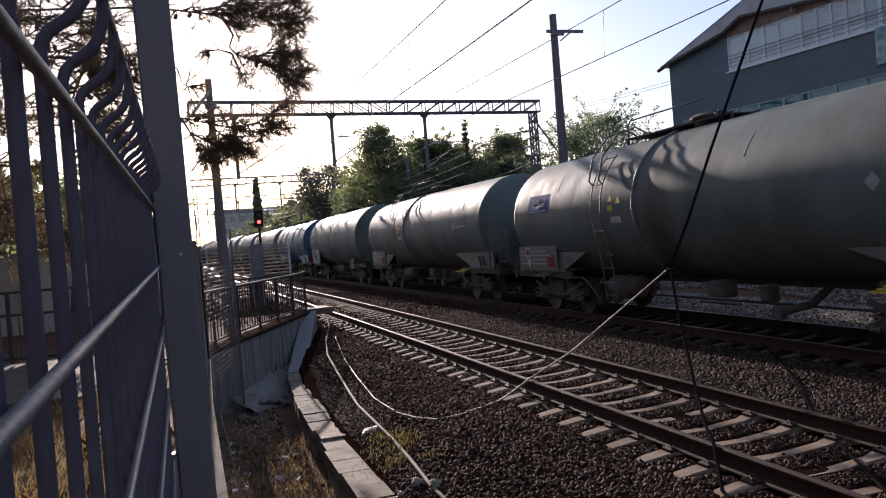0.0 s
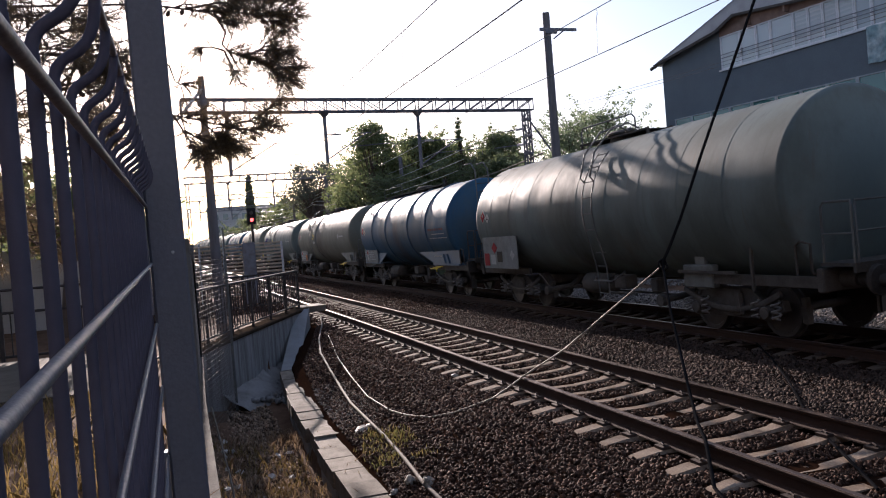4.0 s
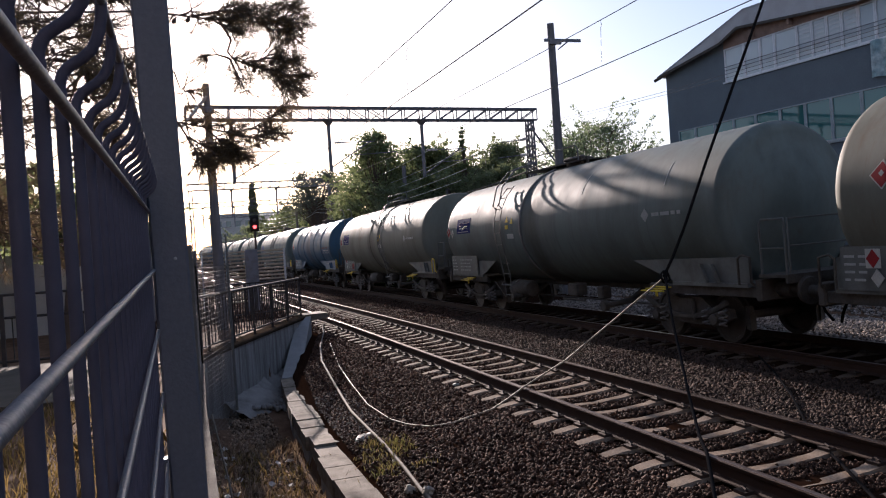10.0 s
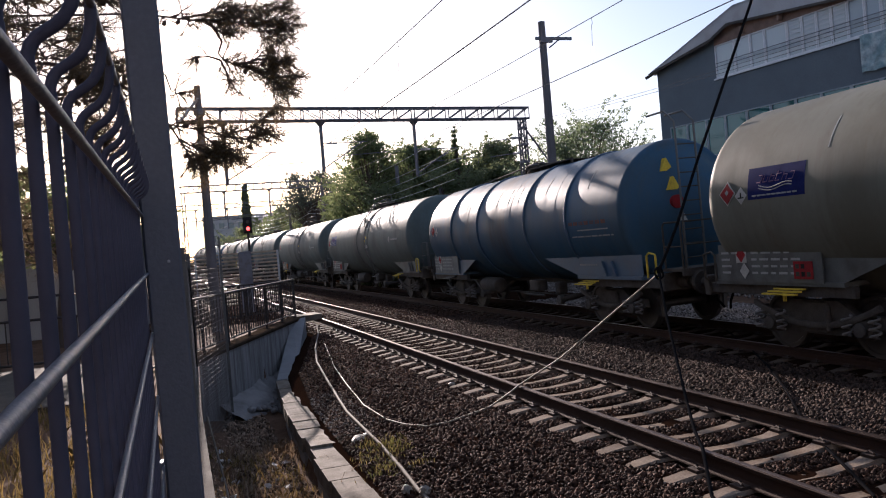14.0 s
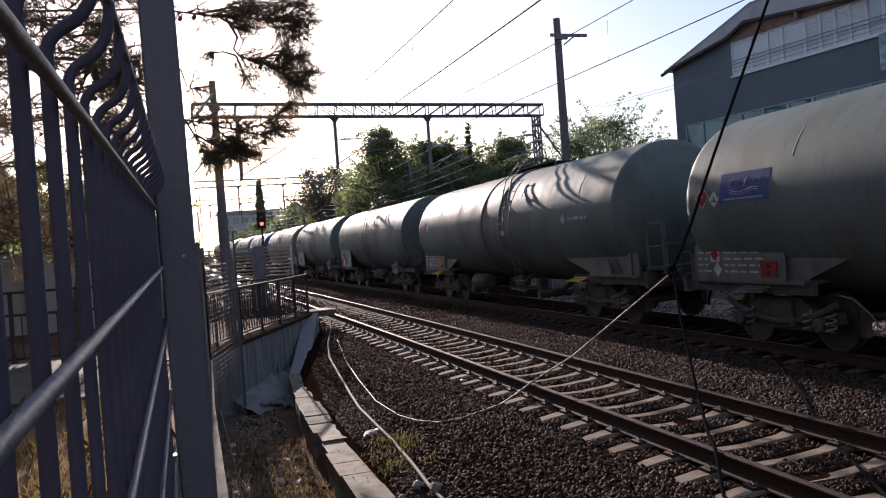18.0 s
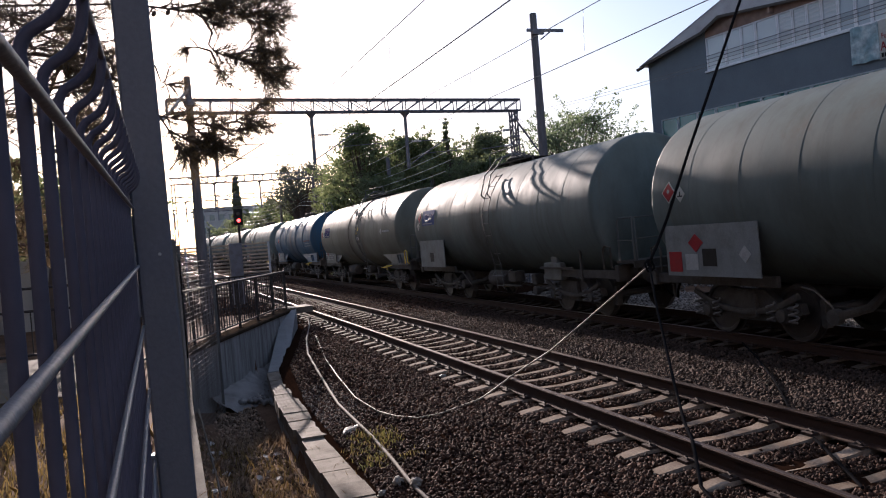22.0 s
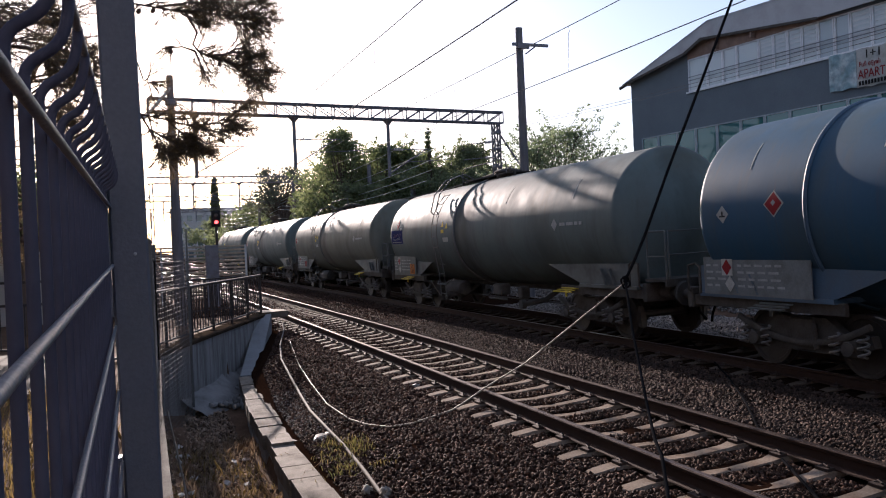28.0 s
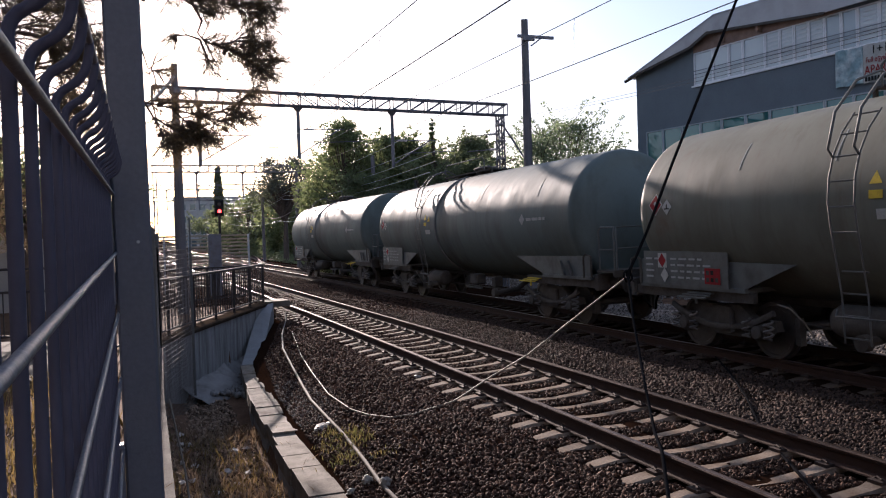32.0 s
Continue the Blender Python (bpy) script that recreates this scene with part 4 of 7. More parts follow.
def end_rail(w, y, sgn, mat):
    part("platform", Shape().box(0, y, 1.30, 2.5, 0.62, 0.05).box(0, y + sgn * 0.31, 1.26, 2.5, 0.05, 0.14), M_UNDER, w, "end platform")
    for x in (-1.2, 1.2):
        part("platform_rail", Shape().tube([(x, y - 0.28, 1.3), (x, y - 0.28, 2.15), (x * 0.98, y - 0.25, 2.22), (x * 0.98, y + 0.25, 2.22), (x, y + 0.28, 2.15), (x, y + 0.28, 1.3)], 0.02, 6).tube([(x, y - 0.28, 1.75), (x, y + 0.28, 1.75)], 0.015, 6), mat, w, smooth=60)
    part("platform_rail", Shape().tube([(-1.15, y + sgn * 0.3, 1.3), (-1.15, y + sgn * 0.3, 2.22), (1.15, y + sgn * 0.3, 2.22), (1.15, y + sgn * 0.3, 1.3)], 0.02, 6).tube([(-1.15, y + sgn * 0.3, 1.78), (1.15, y + sgn * 0.3, 1.78)], 0.015, 6), mat, w, smooth=60)


def saddle(w, ya, yb, tip, mat):
    """The wide folded support under one tank end: deep at its outer end, running to a point towards the middle."""
    for sx in (-1, 1):
        s = Shape()
        z0, z1 = 1.17, 1.62
        x = 1.28
        poly = [(ya, z0), (ya, z1), (tip, z1 - 0.04), (yb, z0)]
        s.prism(poly, sx * (x - 0.02), sx * x, "x")
        s.prism([(ya, z0), (yb, z0), (yb, z0 - 0.07), (ya, z0 - 0.07)], sx * 0.4, sx * (x + 0.04), "x")
        part("saddle_plate", s, mat, w)
        for q in (0.35, 0.5):
            y = ya + (yb - ya) * q
            part("gusset", Shape().prism([(y, z0), (y + 0.05, z0), (y + 0.22, z1 - 0.12), (y + 0.17, z1 - 0.12)], sx * (x + 0.003), sx * (x + 0.06), "x"), mat, w)


def wagon(kind, name, length, label, opts):
    """Tank wagon; local y runs along the train, the near side is -x, the origin on the track under its middle."""
    w = thing(name, None, label, "tank wagon", "wagons of the tank train")
    blue, ribbed = kind == "blue", kind == "ribbed"
    paint = M_TANKBLUE if blue else (M_TANKWARM if opts.get("warm") else M_TANK)
    band = M_BLUEBAND if blue else M_TANKBAND
    r = RT + (0.07 if ribbed or opts.get("bulge") else 0.0)
    yb = length / 2
    yt = yb - 0.62 - 0.10  # tank's cylinder end
    dish = 0.42
    yf = yt - dish + 0.05
    re, rm = (r - 0.0, r) if ribbed or blue else (r - 0.03, r + 0.012)
    # shell ends, depth of the dished ends and their knuckle radius
    yn, yp, deep, kn = (0.904 * yf, yf - 0.3, 0.75, 0.16) if blue else ((yf, yf - 0.2, 0.42, 0.14) if ribbed else (yf - 0.3, yf - 0.3, 0.62, 0.30))

    def dish_at(rr):
        """How far the dished end stands out of the shell's end at that radius."""
        if rr > re - kn:
            return kn * 0.8 * math.sqrt(max(0.0, 1 - ((rr - re + kn) / kn) ** 2))
        return kn * 0.8 + (deep - kn * 0.8) * (1 - (rr / (re - kn)) ** 2)

    rings_ = [0.02] + [(re - kn) * q / 6 for q in range(1, 7)] + [re - kn + kn * math.sin(math.pi / 2 * q / 6) for q in range(1, 7)]
    prof = [(q, -yn - dish_at(q)) for q in rings_]
    for y in (-yn + 0.015, -yn + 0.06, -yn * 0.75, -yn * 0.5, -yn * 0.25, 0.0, yp * 0.25, yp * 0.5, yp * 0.75, yp - 0.06, yp - 0.015):
        prof.append((re + (rm - re) * (1 - min(1, abs(y) / yf)) if 0.06 < min(y + yn, yp - y) else re, y))
    prof += [(q, yp + dish_at(q)) for q in reversed(rings_)]
    part("tank", Shape().lathe(prof, (0, 0, ZC), "y", 128), paint, w, smooth=35)
    def rad(y):
        return re + (rm - re) * (1 - min(1, abs(y) / yf))
    # bands and weld seams
    if blue:
        for y in opts.get("rings", (4.0 / 6.47, 1.78 / 6.47, -1.43 / 6.47, -3.65 / 6.47)):
            y *= yf
            part("tank_ring", Shape().tube(ring_points(rad(y) + 0.008, ZC, 128, y), 0.034, 8, False), band, w, smooth=60)
        for y in (0.40, -0.08, -0.48):
            y *= yf
            part("weld_seam", Shape().tube(ring_points(rad(y), ZC, 128, y), 0.0028, 5, False), paint, w, smooth=60)
        for y, a in ((0.80, 26), (0.44, 28), (0.08, 24), (-0.04, 24), (-0.14, 24), (-0.38, 28), (-0.70, 26)):
            decal(w, "seal_strip", M_PALE, r, a, a + 18, y * yf - 0.012, y * yf + 0.012, 0.004, n=5)
    elif ribbed:
        for y in [yf * (1 - 2 * i / 10) for i in range(1, 10)]:
            part("weld_seam", Shape().tube(ring_points(rad(y), ZC, 128, y), 0.0028, 5, False), paint, w, smooth=60)
    else:
        part("tank_ring", Shape().tube(ring_points(rm, ZC, 128, opts.get("ring", 1.0)), 0.04, 8, False), band, w, smooth=60)
        if opts.get("bulge"):
            part("tank_ring", Shape().tube(ring_points(rm - 0.01, ZC, 128, 0.46), 0.03, 8, False), paint, w, smooth=60)
        for y, a in ((yf * 0.62, 24), (yf * 0.36, 22), (-yf * 0.3, 26), (-yf * 0.75, 22)):
            decal(w, "seal_strip", M_PALE, rad(y), a, a + 19, y - 0.012, y + 0.012, 0.004, n=5)
    # underframe
    part("centre_sill", Shape().box(0, 0, 0.98, 0.5, 2 * yb - 1.3, 0.3, bevel=0.02), M_UNDER, w)
    for sgn in (-1, 1):
        part("head_stock", Shape().box(0, sgn * (yb - 0.68), 1.06, 2.6, 0.14, 0.36, bevel=0.02), M_UNDER, w)
        for sx in (-1, 1):
            part("side_sill", Shape().box(sx * 1.2, sgn * (yb - 2.3), 1.02, 0.09, 3.2, 0.18, bevel=0.01), M_UNDER, w)
        buffer_set(w, sgn * yb, sgn)
    pivot = yb - 2.95
    bogie(w, pivot)
    bogie(w, -pivot)
    for y in (-2.6, 2.4):
        part("outlet_valve", Shape().tube([(-1.25, y, 0.55), (-0.6, y, 0.6), (0, y, 0.95)], 0.07, 8).lathe([(0.12, -1.32), (0.12, -1.2)], (0, y, 0.55), "x", 12), M_UNDER, w, smooth=40)
    part("brake_reservoir", Shape().lathe([(0.05, -0.62), (0.2, -0.58), (0.24, -0.5), (0.24, 0.5), (0.2, 0.58), (0.05, 0.62)], (-0.85, 2.58 if not ribbed else 0.4, 0.76), "y", 18), M_UNDER, w, smooth=40)
    part("brake_rod", Shape().tube([(-0.5, -pivot + 1.2, 0.55), (-0.5, pivot - 1.2, 0.55)], 0.025, 6), M_UNDER, w)
    part("brake_gear", Shape().box(-1.0, -0.9, 0.85, 0.3, 0.5, 0.3, bevel=0.03).box(-0.9, -2.0, 0.8, 0.25, 0.25, 0.3, bevel=0.03).tube([(-1.2, -0.5, 0.62), (-1.2, -1.6, 0.62)], 0.03, 6), M_UNDER, w)
    sad = M_SADDLEBLUE if blue else M_SADDLE
    if ribbed:
        for sgn in (-1,):
            part("support_foot", Shape().box(-1.15, sgn * (yb - 3.6), 1.3, 0.12, 0.3, 1.0, bevel=0.02).box(-1.2, sgn * (yb - 3.6), 1.06, 0.16, 0.85, 0.42, bevel=0.02), M_SADDLE, w)
        pl = part("number_plate", Shape().box(-1.56, yf - 0.45 - 1.2, 1.57, 0.02, 2.4, 0.9), M_PANEL, w, "off-white square plate")
        part("plate_window", Shape().box(-1.573, yf - 0.45 - 1.2, 1.45, 0.008, 0.36, 0.30), M_BLACK, pl)
        if not opts.get("plain_plate"):
            part("hazard_mark", Shape().prism([(yf - 0.45 - 1.06, 1.71), (yf - 0.45 - 0.86, 1.86), (yf - 0.45 - 0.66, 1.71), (yf - 0.45 - 0.86, 1.54)], -1.582, -1.571, "x"), M_RED, pl, "faded red hazard diamond")
            part("hazard_mark", Shape().prism([(yf - 0.45 - 2.22, 1.50), (yf - 0.45 - 2.08, 1.64), (yf - 0.45 - 1.94, 1.50), (yf - 0.45 - 2.08, 1.36)], -1.582, -1.571, "x"), M_PALE, pl, "pale hazard diamond")
            part("red_plate", Shape().box(-1.574, yf - 0.45 - 0.26, 1.37, 0.008, 0.36, 0.36), M_RED, pl)
            part("pale_plate", Shape().box(-1.574, yf - 0.45 - 0.72, 1.37, 0.008, 0.34, 0.28), M_PALE, pl)
        part("side_tread", Shape().box(-1.32, -yf + 2.2, 1.15, 0.05, 1.6, 0.05).box(-1.32, -yf + 1.0, 1.3, 0.04, 0.05, 0.9), M_UNDER, w)
    else:
        if blue:
            saddle(w, -yf + 0.25, -yf + 2.9, -yf + 4.6, sad)
        else:
            saddle(w, -yf - 0.2, -yf + 1.9, -yf + 3.3, sad)
        saddle(w, yf + 0.1, yf - 2.7, yf - 3.75, sad)
        pl = part("data_panel", Shape().box(-1.33, yf - 1.2, 1.46, 0.02, 2.3, 0.62), M_PANEL if blue or opts.get("pale_panel") else sad, w, "grey steel data panel")
        rng = random.Random(int(length * 10) + len(label))
        for row in range(4):
            y = yf - 0.12
            while y > yf - 1.75:
                if yf - 0.85 < y < yf - 0.4:
                    y = yf - 0.86
                ww = rng.uniform(0.08, 0.24)
                part("lettering_bar", Shape().box(-1.344, y - ww / 2, 1.63 - 0.11 * row, 0.006, ww, 0.035), M_PALE, pl)
                y -= ww + 0.07
        for yy, zz in ((yf - 0.62, 1.60), (yf - 0.68, 1.33)) if opts.get("panel_marks", True) else ():
            if zz > 1.5:
                part("mark_plate", Shape().box(-1.345, yy, zz, 0.006, 0.25, 0.27), M_WHITE, pl)
            part("hazard_mark", Shape().prism([(yy - 0.11, zz), (yy, zz - 0.13), (yy + 0.11, zz), (yy, zz + 0.13)], -1.354, -1.342, "x"), M_RED if zz > 1.5 else M_WHITE, pl)
        if opts.get("red_plate"):
            rp = part("red_plate", Shape().box(-1.350, yf - 1.98, 1.35, 0.012, 0.38, 0.27), M_RED, pl, "faded red plate with worn lettering")
            for row in range(2):
                for k in range(2 + row):
                    part("lettering_bar", Shape().box(-1.357, yf - 1.87 - 0.11 * k, 1.41 - 0.12 * row, 0.004, 0.07, 0.07), M_BLACK if k % 2 else M_UNDER, rp)
        if opts.get("orange_plate"):
            orange_plate(pl, yf - 2.0, 1.34)
        part("yellow_step", Shape().box(-1.30, -yf + 2.35, 1.05, 0.07, 0.62, 0.022).box(-1.40, -yf + 2.35, 1.02, 0.07, 0.66, 0.022).box(-1.50, -yf + 2.35, 0.99, 0.07, 0.70, 0.022).box(-1.40, -yf + 2.35, 0.95, 0.03, 0.05, 0.16), M_YELLOW, w)
        part("yellow_step" if opts.get("yellow_near") else "foot_step", Shape().box(-1.30, yf - 1.6, 1.05, 0.07, 0.62, 0.022).box(-1.40, yf - 1.6, 1.02, 0.07, 0.66, 0.022).box(-1.50, yf - 1.6, 0.99, 0.07, 0.70, 0.022).box(-1.40, yf - 1.6, 0.95, 0.03, 0.05, 0.16), M_YELLOW if opts.get("yellow_near") else M_SADDLE, w)
    for sgn in (1, -1):
        part("grab_handle", Shape().tube([(-1.3, sgn * (yb - 0.75), 1.15), (-1.36, sgn * (yb - 0.75), 1.2), (-1.36, sgn * (yb - 0.75), 1.62), (-1.36, sgn * (yb - 0.95), 1.66), (-1.36, sgn * (yb - 1.05), 1.6), (-1.36, sgn * (yb - 1.05), 1.15)], 0.022, 6), M_YELLOW if sgn < 0 and opts.get("yellow_rail") else M_UNDER, w, smooth=60)
    end_rail(w, -(yb - 0.38), -1, M_UNDER if blue else M_LADDER)
    # brake hose curve by the bogie
    part("brake_hose", Shape().tube([(-1.15, pivot - 1.35, 0.95), (-1.25, pivot - 1.7, 0.92), (-1.22, pivot - 1.95, 0.72), (-1.1, pivot - 2.0, 0.5)], 0.013, 6), M_CONDUIT, w, "pale brake hose", smooth=60)
    # top gear
    cw0, cw1 = opts.get("walk", (-0.7, 2.9))
    catwalk(w, cw0, cw1, rm, M_UNDER, [(cw0 + 0.3, cw1 - 0.2)] if not blue else ([(cw1 - 3.0, cw1 - 0.2)] if cw1 > 3 else []))
    dome_gear(w, opts.get("dome", 0.3), rm)
    if not blue:
        side_ladder(w, opts.get("ladder", 2.35), rm)
    else:
        part("end_ladder", Shape().tube([(-0.75, -yf - 0.5, 1.3), (-0.75, -yf - 0.5, ZC + r + 0.2), (-0.75, -yf - 0.2, ZC + r + 0.45), (-0.75, -yf + 0.4, ZC + r + 0.45)], 0.022, 6).tube([(-0.3, -yf - 0.5, 1.3), (-0.3, -yf - 0.5, ZC + r + 0.2), (-0.3, -yf - 0.2, ZC + r + 0.45), (-0.3, -yf + 0.4, ZC + r + 0.45)], 0.022, 6), M_LADDER, w, smooth=60)
        for i in range(9):
            part("rung", Shape().tube([(-0.75, -yf - 0.5, 1.5 + 0.28 * i), (-0.3, -yf - 0.5, 1.5 + 0.28 * i)], 0.013, 5), M_UNDER, w)
    # markings
    if opts.get("sign"):
        y0, z, hi = yf - opts.get("sign_y", 1.2), opts.get("sign_at", 1), 18
        sg = decal(w, "company_sign", opts["sign"], rad(y0), z, z + hi, y0 - 1.2, y0, 0.010, "rectangular blue company sign with a pale emblem" if opts["sign"] is M_NAVY else "faded company sign", 6)
        # the emblem: a row of slanting open letter-like shapes over a double wave
        for k in range(6):
            ya, hh = y0 - 0.20 - 0.135 * k, (5.6, 4.0, 4.0, 5.2, 4.0, 5.4)[k]
            strokes = ((0, 0, 0, hh), (0.085, 0.085, 0, hh * 0.7), (0, 0.085, hh * 0.7, hh * 0.7), (0, 0.085, 0, 0))
            for c0, c1, a0, a1 in [q for n, q in enumerate(strokes) if n != (k * 2) % 5]:
                pts = [on_tank(rad(y0), z + 9.2 + a0 + (a1 - a0) * q, ya - c0 - (c1 - c0) * q - 0.012 * (a0 + (a1 - a0) * q), 0.011) for q in (0, 0.5, 1)]
                part("emblem", Shape().tube(pts, 0.0055, 4, True), M_EMBLEM, sg, smooth=60)
        for q in (0, 1):
            pts = [on_tank(rad(y0), z + 5.4 + q * 1.5 + 1.1 * math.sin(k * 0.62 + 2.6), y0 - 0.25 - 0.07 * k, 0.011) for k in range(11)]
            part("emblem_wave", Shape().tube(pts, 0.008, 4), M_PALE, sg)
        for k in range(9):
            decal(sg, "lettering_bar", M_PALE, rad(y0), z + 1.6, z + 2.5, y0 - 0.19 - 0.107 * k, y0 - 0.10 - 0.107 * k, 0.013, n=1)
    if opts.get("hazard", True):
        hz = diamond(w, "hazard_label", M_WHITE, rad(yf - 0.5), opts.get("haz", 6), yf - opts.get("haz_y", 0.7), 0.40, "red flammable liquid hazard diamond with white border")
        diamond(hz, "red_field", M_RED, rad(yf - 0.5), opts.get("haz", 6), yf - opts.get("haz_y", 0.7), 0.34, "red field", 0.006)
        diamond(hz, "flame_mark", M_PALE, rad(yf - 0.5), opts.get("haz", 6) + 0.6, yf - opts.get("haz_y", 0.7), 0.09, "pale flame mark", 0.011)
        dy, da = opts.get("second", (-0.33, -2))
        ye, ae = yf - opts.get("haz_y", 0.7) + dy, opts.get("haz", 6) + da
        eh = diamond(w, "hazard_label", M_WHITE, rad(ye), ae, ye, 0.28, "white environmental hazard diamond")
        decal(eh, "hazard_mark", M_BLACK, rad(ye), ae - 1.6, ae - 0.8, ye - 0.07, ye + 0.07, 0.010, n=1)
        decal(eh, "hazard_mark", M_BLACK, rad(ye), ae - 0.8, ae + 1.8, ye - 0.015, ye + 0.015, 0.010, n=2)
    if not blue and not ribbed:
        ly = opts.get("ladder", 2.35)
        ls = -0.45 if ly > 0 else 0.75
        warning_triangle(w, rm, 8, ly + ls, 0.17)
        warning_triangle(w, rm, 6, ly + ls - 0.33, 0.17)
        decal(w, "warning_sign", M_YELLOW, rm, 1, 5, ly + ls - 0.1, ly + ls + 0.1, 0.008, "yellow warning plate", 2)
        decal(w, "notice_plate", M_WHITE, rm, -9, -4, ly + ls - 0.4, ly + ls, 0.008, "small white notice plate", 2)
        diamond(w, "maker_emblem", M_PALE, rad(-4.2), 1, -4.85, 0.27, "pale diamond-shaped maker's emblem")
        bars(w, M_PALE, rad(-4.5), 1, -5.08, -6.0, 1, 2.6)
    if blue:
        decal(w, "wave_emblem", M_PALE, r, -9.5, -8.5, -5.5, -4.2, 0.008, "pale wave-shaped emblem", 2)
        bars(w, M_PALE, r, -14.5, -3.9, -5.7, 1, 1.1)
        for k in range(7):
            decal(w, "worn_lettering", M_RUSTRED, r, -4.5, -1.5, -4.0 - 0.24 * k, -3.83 - 0.24 * k, 0.005, "worn reddish lettering" if not k else "", 2)
        for k in range(8):
            part("lettering_bar", Shape().box(-1.284, -yf + 2.05 + 0.1 * k, 1.42, 0.006, 0.07, 0.04), M_PALE, w)
    if blue and opts.get("end_signs"):
        for z in (0.82, 0.42):
            ys = -yn - dish_at(math.hypot(0.51, z + 0.1))
            part("warning_sign", Shape().prism([(-0.66, ZC + z), (-0.36, ZC + z), (-0.51, ZC + z + 0.27)], ys - 0.05, ys + 0.09, "y"), M_YELLOW, w, "yellow triangular warning sign")
        ys = -yn - dish_at(0.53)
        part("warning_sign", Shape().lathe([(0.14, ys - 0.03), (0.14, ys + 0.06)], (-0.5, 0, ZC + 0.17), "y", 18), M_RED, w, "round red warning sign")
        part("notice_plate", Shape().box(-0.36, ys - 0.01, ZC - 0.16, 0.22, 0.06, 0.13), M_WHITE, w, "small white notice plate")
    return w


GREY, BLUE_W, RIBBED = "smooth", "blue", "ribbed"
G_LABEL = "smooth grey tank wagon with dark ring and ladder, rolling on rails"
B_LABEL = "weathered blue tank wagon with raised rings, rolling on rails"
R_LABEL = "grey tank wagon with weld seams and white square plate, rolling"
# kind, far-end place at 16 s, options
WAGONS = [
    (GREY, -101.38, 16.9, dict(sign=M_FADED, sign_y=1.2, sign_at=6, hazard=False, red_plate=True)),
    (GREY, -84.41, 16.97, dict(haz=10, haz_y=1.0, red_plate=True)),
    (RIBBED, -69.61, 14.8, dict(ladder=-0.7, walk=(-1.2, 1.7), dome=0.2)),
    (BLUE_W, -54.56, 15.05, dict(walk=(-2.6, 5.4))),
    (GREY, -37.43, 17.13, dict(haz=10, haz_y=1.0, orange_plate=True, warm=True)),
    (GREY, -20.82, 16.61, dict(sign=M_NAVY, haz=4, haz_y=0.4, panel_marks=False, yellow_near=True)),
    (GREY, -4.03, 16.79, dict(sign=M_NAVY, red_plate=True, yellow_near=True, warm=True, yellow_rail=True, ladder=-1.68, ring=-0.94, walk=(-2.2, 1.3), bulge=True)),
    (BLUE_W, 11.26, 15.29, dict(yellow_rail=True, end_signs=True, walk=(-2.1, 0.6))),
    (GREY, 28.26, 17.0, dict(sign=M_FADED, red_plate=True, ladder=-1.68, ring=-0.94, walk=(-2.2, 1.3), bulge=True, yellow_rail=True)),
    (GREY, 45.13, 16.87, dict(haz=10, haz_y=1.0, orange_plate=True, ladder=-1.68, ring=-0.94, walk=(-2.2, 1.3), bulge=True, yellow_near=True)),
    (RIBBED, 59.97, 14.84, dict(ladder=-0.7, walk=(-1.2, 1.7), dome=0.2)),
    (RIBBED, 74.28, 14.31, dict(ladder=-0.7, walk=(-1.2, 1.7), dome=0.2, plain_plate=True, haz=13, second=(0.14, -10.5), sign=M_FADED, sign_y=1.0, sign_at=3)),
    (GREY, 90.44, 16.16, dict(sign=M_NAVY, warm=True, yellow_rail=True, ladder=-1.68, ring=-0.94, walk=(-2.2, 1.3), bulge=True)),
    (BLUE_W, 105.70, 15.25, dict(haz=4, haz_y=1.9, second=(1.1, -4), end_signs=True, walk=(-2.1, 0.6))),
    (GREY, 122.57, 16.88, dict(sign=M_NAVY, haz=16, haz_y=1.1, orange_plate=True, sign_at=-9, sign_y=0.4, yellow_near=True)),
    (GREY, 139.28, 16.70, dict(warm=True, red_plate=True)),
    (GREY, 156.07, 16.79, dict()),
    (GREY, 172.69, 16.62, dict(hazard=False)),
]


def rolled(t):
    """How far the train has come, in metres, against its place at 16 s."""
    q = (t - 16) / 16
    return -124.9 * q - 2.32 * q * q + 0.74 * q ** 3 + 0.02 * q ** 4


TRAIN = []
for kind_, far_end, length_, opts_ in WAGONS:
    TRAIN.append((wagon(kind_, "tank_wagon", length_, {GREY: G_LABEL, BLUE_W: B_LABEL, RIBBED: R_LABEL}[kind_], opts_), far_end + 1.1 - length_ / 2))


def motions():
    for w, mid in TRAIN:
        rows = []
        for i in range(17):
            t = 2.0 * i
            y = mid + rolled(t)
            rows.append((t, pose(t2(y), y, 0.75 * CANT + rise(y), 0, -math.degrees(CANT), math.degrees(math.atan(-bend_slope(y))))))
        walk(w, rows)


